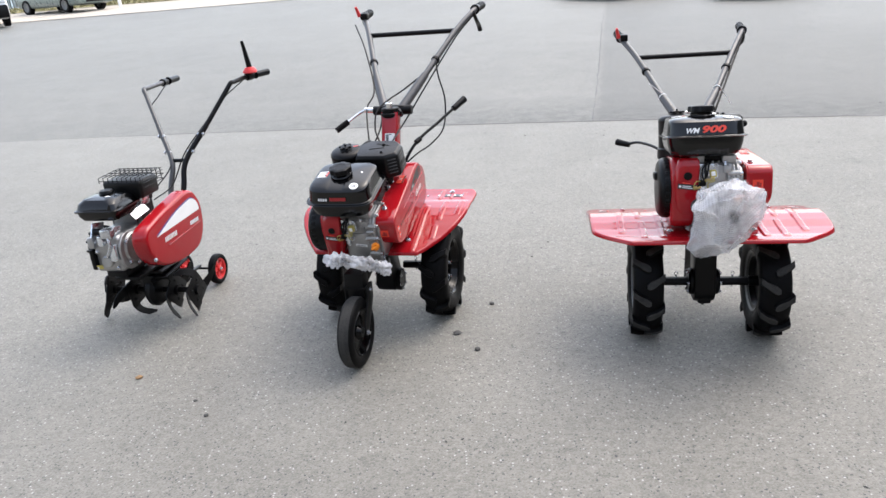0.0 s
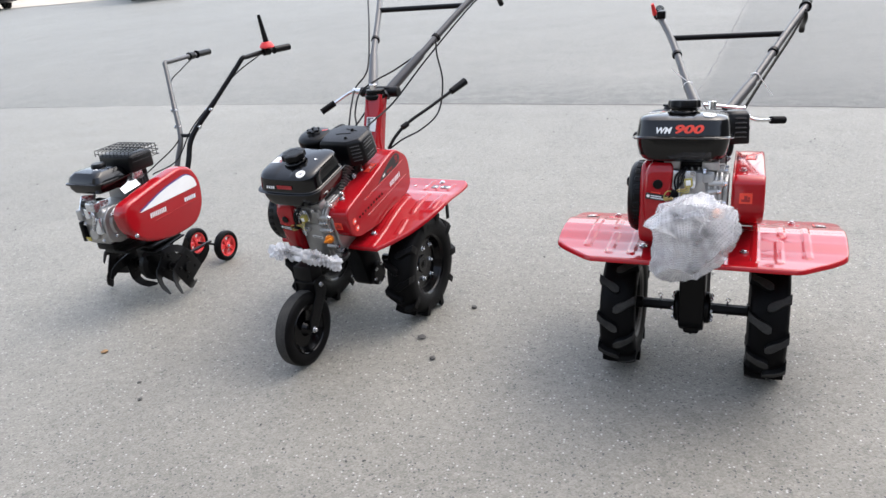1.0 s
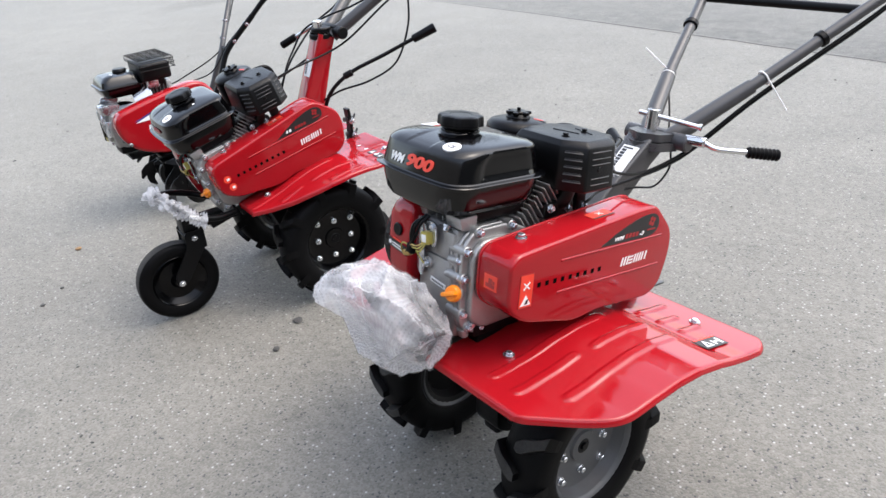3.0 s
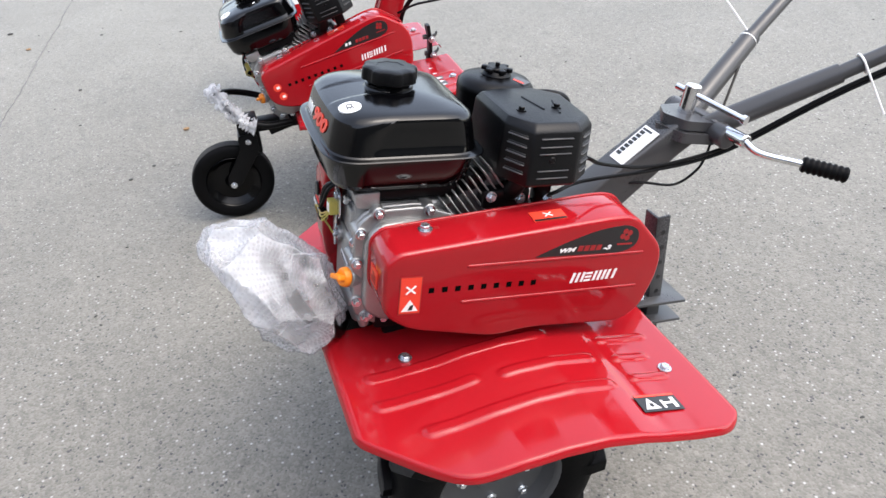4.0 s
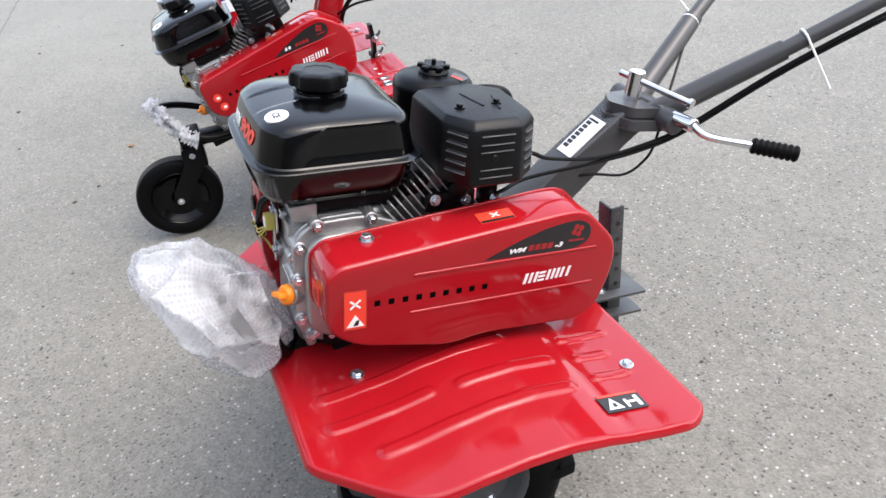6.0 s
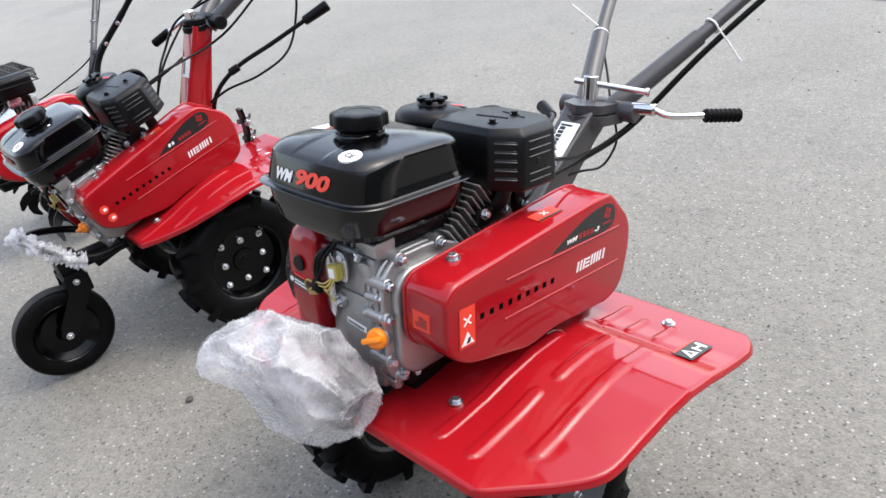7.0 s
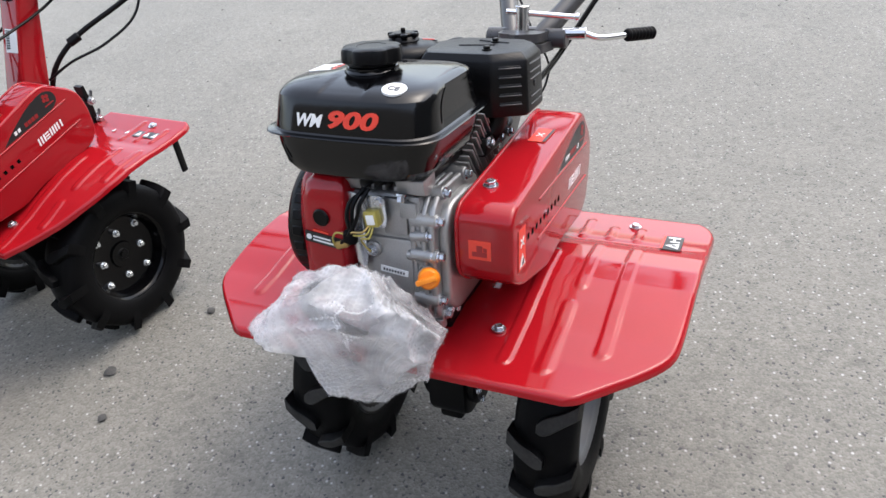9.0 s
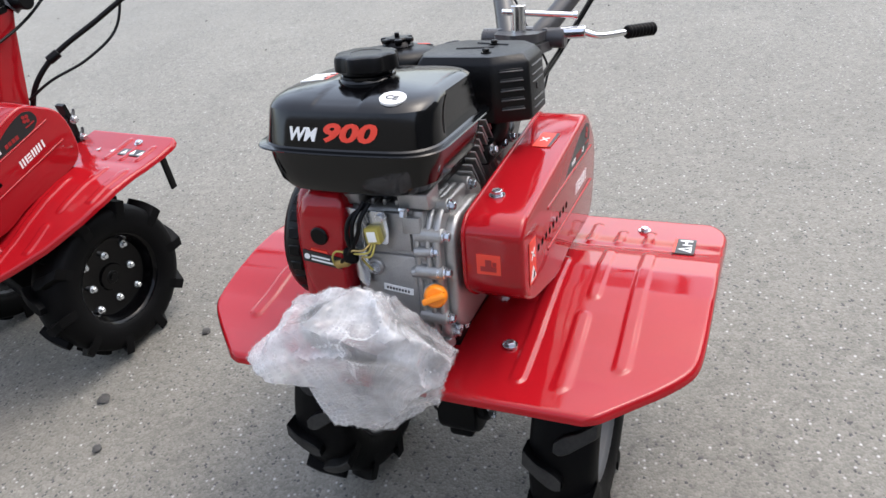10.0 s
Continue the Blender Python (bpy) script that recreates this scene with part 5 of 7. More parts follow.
# ---- the two larger tillers ----
def tiller(m, label, cfg):
    root = thing("garden_tiller", label, "tiller", m, "tillers on the yard")
    black_rim = cfg["rim"]
    frame_paint = cfg["paint"]
    HERE.append(Matrix.Translation((0, cfg["wheel_y"], 0)))
    for s in (1, -1):
        drive_wheel(root, s * cfg["track"], s, black_rim, cfg["tread"])
    HERE.pop()
    # axle and gearbox stand with the wheels
    axle = []
    for s in (1, -1):
        bm = bmesh.new()
        cyl(bm, (s * 0.045, 0, 0.2), (s * 0.19, 0, 0.2), 0.0165, seg=6)
        ax = part("axle_tube", bm, BLACK_SATIN, root)
        bm = bmesh.new()
        cyl(bm, (s * 0.1, 0, 0.178), (s * 0.1, 0, 0.226), 0.003, seg=8)
        tube(bm, [(s * 0.1, 0, 0.222), (s * 0.108, 0.0, 0.232), (s * 0.1, 0.0, 0.238), (s * 0.094, 0, 0.23)], 0.0014, 6, 5)
        part("lock_pin", bm, ZINC, ax)
    turn = Matrix.Translation((0, cfg["set_y"], 0.2 + cfg["set_z"])) @ Matrix.Rotation(radians(cfg["pitch"]), 4, "X") @ Matrix.Scale(cfg["size"], 4)
    HERE.append(turn)
    bm = bmesh.new()
    foot = 0.0 if cfg["ties"] else 0.03
    prism(bm, rounded([(-0.06, foot - 0.05), (-0.02, foot - 0.075), (0.03, foot - 0.07), (0.06, foot - 0.02), (0.05, 0.16), (0.03, 0.26), (-0.1, 0.26), (-0.07, 0.12)], 0.02), -0.042, 0.034, 0.008)
    cyl(bm, (-0.058, 0, 0), (0.052, 0, 0), 0.05, seg=20, bevel=0.006)
    if cfg["ties"]:
        cyl(bm, (-0.004, -0.01, -0.088), (-0.004, -0.01, -0.06), 0.006, seg=8)
        rbox(bm, -0.027, 0.021, -0.045, 0.02, -0.078, -0.04, 0.008)
    box = part("gearbox", bm, BLACK_SATIN, root, "black gearbox casing above the axle")
    for i in range(6):
        a = 2 * math.pi * i / 6
        bolt(box, (0.053, 0.04 * math.cos(a), 0.04 * math.sin(a)), (1, 0, 0), 0.0055, 0.006)
        bolt(box, (-0.059, 0.04 * math.cos(a), 0.04 * math.sin(a)), (-1, 0, 0), 0.0055, 0.006)
    bm = bmesh.new()
    for x in (-0.062, 0.032):
        rbox(bm, x, x + 0.03, -0.17, 0.2, 0.205, 0.238, 0.004)
    rbox(bm, -0.035, 0.012, -0.275, -0.16, 0.195, 0.222, 0.004)
    rbox(bm, -0.062, 0.068, 0.03, 0.06, 0.2, 0.235, 0.004)
    frame_bars = part("engine_frame", bm, BLACK_SATIN, root)
    for x in (-0.022, 0.0):
        bolt(frame_bars, (x, -0.235, 0.222), (0, 0, 1), 0.0065, 0.008)
    # added black block: shade under the engine, keeps bright fins out of reflections
    bm = bmesh.new()
    rbox(bm, -0.05, 0.072, -0.192, 0.14, 0.237, 0.31, 0.008)
    part("shade_block", bm, BLACK_SATIN, root)
    engine(root, cfg["figures"])
    HERE.append(HERE[-1] @ Matrix.Translation((cfg["cover_in"], 0, 0)))
    belt_cover(root, bool(cfg["figures"]))
    HERE.pop()
    # the neck up to the handlebar clamp
    HERE.pop()
    HERE.append(Matrix.Identity(4))
    bm = bmesh.new()
    a, b = Vector(cfg["neck_low"]), Vector(cfg["neck_high"])
    d = (b - a).normalized()
    up = Vector((0, -d.z, d.y))
    rings = []
    for t, w, h in ((0, 0.036, 0.05), (0.55, 0.032, 0.042), (0.9, 0.034, 0.034), (1.0, 0.036, 0.034)):
        q = a.lerp(b, t)
        rings.append([tuple(q + Vector((x, 0, 0)) + up * k) for x, k in rounded([(-w, -h), (w, -h), (w, h * 0.72), (-w, h * 0.72)], 0.008, 3)])
    loft(bm, rings)
    neck = part("steering_neck", bm, frame_paint, root, cfg["neck"])
    bm = bmesh.new()
    q = a.lerp(b, 0.775 if cfg["ties"] else 0.68) + up * 0.0285 + Vector((0.005, 0, 0))
    mm = Matrix.Translation(q) @ Matrix.Rotation(math.atan2(d.z, d.y), 4, "X") @ Matrix.Diagonal((1, 1 if cfg["ties"] else 0.66, 1, 1))
    rbox(bm, -0.021, 0.021, -0.042, 0.042, -0.001, 0.0012, 0, m=mm)
    tag = part("type_plate", bm, WHITE, neck, "white type plate with dark bars")
    bm = bmesh.new()
    for i in range(7):
        rbox(bm, -0.017, -0.005, -0.03 + 0.009 * i, -0.0235 + 0.009 * i, 0.001, 0.002, 0, m=mm)
    rbox(bm, -0.018, 0.008, 0.033, 0.037, 0.001, 0.002, 0, m=mm)
    pieces("print_bar", bm, DECAL_BLACK, tag)
    HERE.pop()
    # clamp, bolt and handle in the yard's upright frame
    px, py, pz = cfg["pivot"]
    lean = -12 if cfg["ties"] else 0
    HERE.append(Matrix.Translation((px, py, pz)) @ Matrix.Rotation(radians(lean), 4, "X") @ Matrix.Translation((-px, -py, -pz)))
    bm = bmesh.new()
    if cfg["ties"]:
        for z0, z1, k in ((-0.034, -0.016, 1.0), (-0.013, 0.004, 0.86)):
            ring = rounded([(px + x * k, py + y * k) for x, y in ((-0.05, -0.03), (0.0, -0.056), (0.05, -0.03), (0.06, 0.035), (-0.06, 0.035))], 0.008, 3)
            b2 = bmesh.new()
            loft(b2, [[(x, y, pz + z) for x, y in ring] for z in (z0, z1)])
            join(bm, b2)
        cyl(bm, (px, py, pz - 0.03), (px, py, pz), 0.03, seg=24)
    else:
        cyl(bm, (px, py - 0.004, pz - 0.03), (px, py - 0.004, pz - 0.012), 0.04, seg=26, bevel=0.003)
        cyl(bm, (px, py, pz - 0.012), (px, py, pz + 0.006), 0.036, seg=26, bevel=0.003)
    for i in range(20):
        t = 2 * math.pi * i / 20
        cyl(bm, (px + 0.036 * math.cos(t), py + 0.036 * math.sin(t), pz - 0.014), (px + 0.036 * math.cos(t), py + 0.036 * math.sin(t), pz - 0.006), 0.004, seg=6)
    rbox(bm, px - 0.055, px + 0.055, py + 0.02, py + 0.05, pz - 0.03, pz + 0.01, 0.01)
    cyl(bm, (px - 0.085, py + 0.035, pz - 0.012), (px + 0.085, py + 0.035, pz - 0.012), 0.02, seg=20, bevel=0.003)
    clamp = part("handle_clamp", bm, cfg["clamp"], root)
    bm = bmesh.new()
    if cfg["ties"]:
        cyl(bm, (px, py, pz - 0.005), (px, py, pz + 0.055), 0.0145, seg=18, bevel=0.0015)
        cyl(bm, (px - 0.03, py - 0.012, pz + 0.044), (px + 0.1, py + 0.035, pz + 0.03), 0.0058, seg=10, bevel=0.001)
        cyl(bm, (px + 0.1, py + 0.035, pz + 0.03), (px + 0.106, py + 0.037, pz + 0.0295), 0.0085, seg=10)
    else:
        cyl(bm, (px, py - 0.012, pz - 0.035), (px, py - 0.012, pz + 0.028), 0.0155, seg=20, bevel=0.002)
        cyl(bm, (px, py - 0.012, pz - 0.03), (px, py - 0.012, pz - 0.018), 0.026, seg=20, bevel=0.002)
    part("clamp_bolt", bm, CHROME, clamp, "bright zinc clamp bolt with a tommy bar")
    HERE.pop()
    s = cfg["lever_side"]
    bm = bmesh.new()
    cyl(bm, (px + s * 0.075, py + 0.033, pz - 0.01), (px + s * 0.125, py + 0.033, pz - 0.008), 0.012, seg=14, bevel=0.002)
    e = Vector((px + s * 0.238, py + 0.146, pz - 0.044)) if s > 0 else Vector((px - 0.23, py - 0.055, pz - 0.075))
    a0 = Vector((px + s * 0.12, py + 0.033, pz - 0.008))
    bend = a0 + Vector((s * 0.03, 0.01 if s > 0 else -0.01, -0.012))
    tube(bm, [a0, bend, bend.lerp(e, 0.5), e], 0.0062, 10, 6)
    lever = part("locking_lever", bm, CHROME, root, "bright steel locking lever")
    bm = bmesh.new()
    g0 = bend.lerp(e, 0.48)
    dg, ug, vg = frame_along(e - g0)
    rings = []
    for i in range(8):
        for t, r in ((0.0, 0.0112), (0.05, 0.0136), (0.075, 0.0136), (0.12, 0.0112)):
            q = g0.lerp(e, 0.125 * i + t * 0.98)
            rings.append([q + (ug * math.cos(a) + vg * math.sin(a)) * r for a in (2 * math.pi * j / 14 for j in range(14))])
    loft(bm, rings)
    part("lever_grip", bm, RUBBER, lever, "ribbed black rubber grip")
    bars = handlebar(root, (px, py + 0.01, pz - 0.002), cfg["bar"], shift=cfg["bar_shift"], lift=cfg["bar_rise"], clip=0.62 if cfg["ties"] else 0.33)
    for s2, (root_p, mid, cross, end, tip) in list(zip((-1, 1), bars))[:0 if cfg["ties"] else 2]:
        cable(root, [end + Vector((0, -0.03, -0.02)), cross + Vector((0.0, 0, -0.026)), mid + Vector((s2 * 0.012, 0, -0.03)), root_p + Vector((s2 * 0.02, 0, -0.04)),
                     (px + s2 * 0.05, py - 0.16, pz - 0.12 + 0.02 * s2), (px + s2 * 0.045, py - 0.3, pz - 0.15)])
    if cfg["ties"]:
        root_p, mid, cross, end, tip = bars[1]
        for dz, tail in ((0.0, [(0.09, 0.225, 0.712), (0.05, 0.17, 0.7)]), (-0.008, [(0.055, 0.243, 0.646), (0.07, 0.182, 0.646), (0.05, 0.12, 0.63)])):
            low = [(0.07, 0.46, 0.649 + dz), (0.062, 0.371, 0.647 + dz)] + ([(0.075, 0.272, 0.682)] if dz == 0 else [])
            cable(root, [end + Vector((0, -0.03, -0.02)), cross + Vector((0.012, 0, -0.02 + dz)), mid + Vector((0.02, 0.0, -0.016 + dz)), (0.085, 0.542, 0.67 + dz)] + low + tail)
        cable(root, [(-0.07, 0.65, 0.75), (-0.03, 0.6, 0.715), (0.0, 0.56, 0.68), (0.05, 0.5, 0.635), (0.055, 0.475, 0.608), (0.05, 0.436, 0.59), (0.04, 0.376, 0.604), (0.0, 0.3, 0.6)], 0.0025)
        for k, loose, where in ((0, (-0.075, -0.02, 0.065), -0.05), (1, (0.045, 0.012, -0.068), 0.1)):
            mid, cross = bars[k][1], bars[k][2]
            zip_tie(root, mid.lerp(cross, where), cross - mid, loose)
    # mudguards
    HERE.append(Matrix.Translation((0, 0, 0.2 + cfg["guard_lift"])) @ Matrix.Rotation(radians(cfg["guard_pitch"]), 4, "X"))
    fender(root, 1, cfg["wide"])
    HERE.append(HERE[-1] @ Matrix.Translation((-0.008 if cfg["wide"] else -0.04, 0, 0)))
    fender(root, -1, cfg["wide"])
    HERE.pop()
    HERE.pop()
    cfg["turn"] = turn
    return root


C_POSE = pose(1.167, 2.45, 0, 0, 0, -9.5)
B_POSE = pose(-0.03, 2.846, 0, 0, 0, -13.4)
cfg_c = dict(rim=RIM_GREY, paint=GREY_PAINT, clamp=GREY_PAINT, bar=GREY_PAINT, tread=DUSTY, pitch=-10, figures="900", neck="dark grey painted steel neck", pivot=(0.004, 0.479, 0.699), neck_low=(0.0, 0.14, 0.48), neck_high=(0.0, 0.466, 0.684), set_y=0, set_z=0, wide=True, bar_shift=0.022, bar_rise=0.0,
             lever_side=1, ties=True, track=0.215, wheel_y=0.0, size=1.0, cover_in=0.0, guard_lift=0.0, guard_pitch=-10)
tiller_c = tiller(C_POSE, "red two-wheeled garden tiller with grey handlebar and bagged bumper", cfg_c)
cfg_b = dict(rim=RIM_BLACK, paint=RED, clamp=BLACK_SATIN, bar=GREY_PAINT, tread=RUBBER, pitch=13.8, figures="", neck="glossy red steel neck", pivot=(0.002, 0.162, 0.838), neck_low=(0.012, 0.02, 0.48), neck_high=(0.004, 0.158, 0.82), bar_rise=0.049, set_y=-0.047, set_z=-0.048, wide=False, bar_shift=-0.01,
             lever_side=-1, ties=False, track=0.225, wheel_y=-0.017, size=0.964, cover_in=-0.032, guard_lift=-0.015, guard_pitch=8)
tiller_b = tiller(B_POSE, "red garden tiller with black rims and a small front wheel", cfg_b)


# bumper of the two-wheeled machine, its film bag hangs over it
HERE.append(cfg_c["turn"])
bm = bmesh.new()
tube(bm, [(0.0, -0.225, 0.212), (0.04, -0.245, 0.22), (0.062, -0.262, 0.25), (0.045, -0.272, 0.29), (0.01, -0.283, 0.322), (-0.04, -0.302, 0.34), (-0.078, -0.32, 0.345),
          (-0.09, -0.332, 0.33), (-0.07, -0.332, 0.305), (-0.03, -0.32, 0.28), (0.015, -0.3, 0.255), (0.03, -0.275, 0.235), (0.0, -0.24, 0.212)], 0.0115, 12, 8)
part("bumper_hoop", bm, BLACK_SATIN, tiller_c)
HERE.pop()
bag = thing("bubble_wrap_bag", "crumpled translucent bubble wrap bag over the front bumper", "bubble wrap", C_POSE)
BAG_REACH = (0.158, 0.125, 0.161, 0.167, 0.087, 0.183, 0.13, 0.088, 0.15, 0.088, 0.16, 0.155, 0.08, 0.143, 0.087, 0.118, 0.148, 0.101, 0.125, 0.122, 0.098, 0.073, 0.151, 0.104, 0.097, 0.147, 0.082, 0.139, 0.107, 0.087, 0.183, 0.103, 0.146, 0.159)
outside = bag_skin((-0.005, -0.27, 0.53), [0.985 * q for q in BAG_REACH], 0.1, 0.07, 2.0, [(Vector((-0.527, -0.713, 0.465)), 0.163, 0.27)], True)
inside = bag_skin((-0.005, -0.265, 0.53), [0.72 * q for q in BAG_REACH], 0.1, 0.12, 5.0)
wrap_bag(bag, outside, inside)

# drag stake and hitch behind the two-wheeled machine
HERE.append(cfg_c["turn"])
bm = bmesh.new()
rbox(bm, -0.02, 0.02, 0.05, 0.35, 0.15, 0.19, 0.004)
for z in (0.142, 0.188):
    rbox(bm, -0.025, 0.055, 0.33, 0.475, z, z + 0.007, 0.002)
rbox(bm, -0.025, -0.017, 0.33, 0.475, 0.142, 0.195, 0.002)
hitch = part("hitch", bm, GREY_PAINT, tiller_c, "grey steel hitch bracket")
bolt(hitch, (0.03, 0.38, 0.195), (0, 0, 1), 0.008)
HERE.pop()
bm = bmesh.new()
rbox(bm, -0.008, 0.032, 0.426, 0.432, 0.0, 0.51, 0.002)
rbox(bm, 0.026, 0.032, 0.426, 0.456, 0.0, 0.51, 0.002)
stake = part("drag_stake", bm, GREY_PAINT, tiller_c, "grey flat steel drag stake with holes")
for i in range(6):
    bm = bmesh.new()
    cyl(bm, (0.0315, 0.443, 0.3 + 0.035 * i), (0.0328, 0.443, 0.3 + 0.035 * i), 0.0048, seg=12)
    part("hole", bm, DECAL_BLACK, stake)
# gear rods
HERE.append(Matrix.Identity(4))
bm = bmesh.new()
tube(bm, [(-0.05, 0.17, 0.49), (-0.08, 0.3, 0.53), (-0.12, 0.45, 0.592), (-0.19, 0.61, 0.592), (-0.24, 0.67, 0.573)], 0.006, 10, 6)
rod = part("gear_rod", bm, BLACK_SATIN, tiller_c)
bm = bmesh.new()
cyl(bm, (-0.23, 0.665, 0.571), (-0.287, 0.7, 0.578), 0.0125, 0.0155, seg=14, bevel=0.003)
part("rod_knob", bm, BLACK_PLASTIC, rod)
HERE.pop()
bm = bmesh.new()
tube(bm, [(0.03, 0.1, 0.5), (0.06, 0.12, 0.62), (0.104, 0.185, 0.695), (0.17, 0.294, 0.748), (0.232, 0.396, 0.798)], 0.0065, 10, 6)
cyl(bm, (0.097, 0.173, 0.689), (0.112, 0.198, 0.701), 0.0115, seg=12, bevel=0.002)
rod = part("gear_rod", bm, BLACK_SATIN, tiller_b)
bm = bmesh.new()
cyl(bm, (0.222, 0.379, 0.789), (0.262, 0.445, 0.821), 0.0135, 0.016, seg=14, bevel=0.003)
part("rod_knob", bm, BLACK_PLASTIC, rod)
cable(tiller_b, [(0.07, 0.1, 0.62), (0.11, 0.15, 0.65), (0.15, 0.24, 0.67), (0.185, 0.33, 0.72), (0.185, 0.39, 0.83), (0.155, 0.42, 0.93), (0.145, 0.44, 0.985)])
cable(tiller_b, [(0.0, -0.02, 0.66), (-0.012, 0.02, 0.734), (-0.037, 0.06, 0.773), (-0.042, 0.12, 0.838), (-0.006, 0.2, 0.874), (0.035, 0.28, 0.899), (0.14, 0.42, 0.975)])
cable(tiller_b, [(-0.06, 0.0, 0.65), (-0.067, 0.05, 0.724), (-0.091, 0.12, 0.785), (-0.112, 0.2, 0.842), (-0.107, 0.3, 0.902), (-0.2, 0.5, 1.05), (-0.3, 0.68, 1.15)])

# front wheel of the second machine
bm = bmesh.new()
rbox(bm, -0.045, 0.03, -0.45, -0.385, 0.225, 0.345, 0.006)
rbox(bm, -0.03, 0.015, -0.4, -0.16, 0.29, 0.33, 0.005)
for s in (-1, 1):
    x = 0.0 + s * 0.042
    prism(bm, rounded([(-0.455, 0.3), (-0.395, 0.3), (-0.395, 0.24), (-0.48, 0.125), (-0.515, 0.125), (-0.515, 0.16), (-0.455, 0.25)], 0.012), x - 0.003, x + 0.003, 0.001)
rbox(bm, -0.045, 0.045, -0.455, -0.395, 0.283, 0.29, 0.002)
fork = part("front_fork", bm, BLACK_SATIN, tiller_b, "black steel front wheel fork")
bolt(fork, (0.045, -0.5, 0.1335), (1, 0, 0), 0.008, 0.01)
bolt(fork, (0.045, -0.425, 0.275), (1, 0, 0), 0.007, 0.008)
bolt(fork, (-0.045, -0.425, 0.275), (-1, 0, 0), 0.007, 0.008)
fc = (0.0, -0.5, 0.1335)
smaller = 0.943
bm = bmesh.new()
lathe(bm, [(r * smaller, x) for r, x in [(0.09, 0.024), (0.093, 0.027), (0.096, 0.024), (0.08, 0.012), (0.07, 0.006), (0.03, 0.01), (0.02, 0.026), (0.004, 0.026),
           (0.004, -0.026), (0.02, -0.026), (0.03, -0.01), (0.07, -0.006), (0.08, -0.012), (0.096, -0.024), (0.093, -0.027), (0.09, -0.02)]], fc, 40)
front = part("front_wheel", bm, RIM_BLACK, tiller_b)
bm = bmesh.new()
lathe(bm, [(r * smaller, x) for r, x in [(0.094, 0.024), (0.102, 0.029), (0.118, 0.031), (0.132, 0.027), (0.139, 0.02), (0.1405, 0.012), (0.1395, 0.01), (0.1415, 0.007), (0.1415, -0.007), (0.1395, -0.01), (0.1405, -0.012), (0.139, -0.02),
           (0.132, -0.027), (0.118, -0.031), (0.102, -0.029), (0.094, -0.024), (0.09, 0.0)]], fc, 56)
tyre = part("tyre", bm, RUBBER, front, "smooth black rubber tyre")
bm = bmesh.new()
lathe(bm, [(0.127, 0.0205), (0.1325, 0.018), (0.134, 0.0), (0.1325, -0.018), (0.127, -0.0205), (0.12, 0.0)], fc, 56)
part("dusty_tread", bm, DUSTY, tyre, "dusty grey tread band")
bm = bmesh.new()
tube(bm, [(-0.075, -0.3, 0.345), (-0.105, -0.37, 0.372), (-0.085, -0.445, 0.403), (-0.03, -0.49, 0.418), (0.028, -0.472, 0.402), (0.085, -0.432, 0.374), (0.1, -0.36, 0.345), (0.075, -0.28, 0.335)], 0.0105, 12, 8)
part("bumper_bar", bm, BLACK_SATIN, tiller_b)
film = thing("bubble_wrap_roll", "crinkled translucent film wound round the bumper bar", "bubble wrap", B_POSE)
bm = bmesh.new()
line = spline([(-0.06, -0.49, 0.418), (-0.05, -0.503, 0.424), (-0.02, -0.495, 0.419), (0.028, -0.472, 0.402), (0.078, -0.44, 0.38), (0.104, -0.408, 0.355), (0.106, -0.39, 0.347)], 8)
rings = []
for i, q in enumerate(line):
    dq = (line[min(i + 1, len(line) - 1)] - line[max(i - 1, 0)]).normalized()
    dq, u, v = frame_along(dq)
    ring = []
    for j in range(32):
        a = 2 * math.pi * j / 32
        fold = abs((a / (2 * math.pi) * 3 + i * 0.12 + 0.9 * noise.noise(Vector((i * 0.4, 2.0, 1.0)))) % 1 - 0.5) * 2
        r = 0.0145 + 0.013 * fold ** 1.4 + 0.014 * noise.noise(Vector((i * 0.28, math.cos(a) * 1.4, math.sin(a) * 1.4)))
        ring.append(q + (u * math.cos(a) + v * math.sin(a)) * r)
    rings.append(ring)
loft(bm, rings)
part("wrapping", bm, ROLLED, film, sharp=18)
# rear stake of the second machine
bm = bmesh.new()
rbox(bm, -0.02, 0.02, 0.1, 0.3, 0.3, 0.335, 0.004)
rbox(bm, 0.199, 0.207, 0.281, 0.3, 0.275, 0.39, 0.002)
rbox(bm, 0.0, 0.207, 0.281, 0.3, 0.37, 0.378, 0.002)
hitch = part("hitch", bm, BLACK_SATIN, tiller_b, "black steel hitch and stake")
bm = bmesh.new()
rbox(bm, -0.045, 0.045, 0.04, 0.2, 0.385, 0.4, 0.003)
strap = spline([(0.02, 0.201, 0.557), (0.02, 0.205, 0.508), (0.02, 0.203, 0.468), (0.02, 0.195, 0.435), (0.02, 0.193, 0.4)], 6)
rings = []
for k, q in enumerate(strap):
    dq = (strap[min(k + 1, len(strap) - 1)] - strap[max(k - 1, 0)]).normalized()
    side = Vector((0, -dq.z, dq.y))
    rings.append([q + Vector((x, 0, 0)) + side * h for x, h in ((-0.014, -0.0055), (0.014, -0.0055), (0.014, 0.0055), (-0.014, 0.0055))])
loft(bm, rings)
bracket = part("rear_bracket", bm, BLACK_SATIN, tiller_b, "upright black rear strap with hooks and bright bolts")
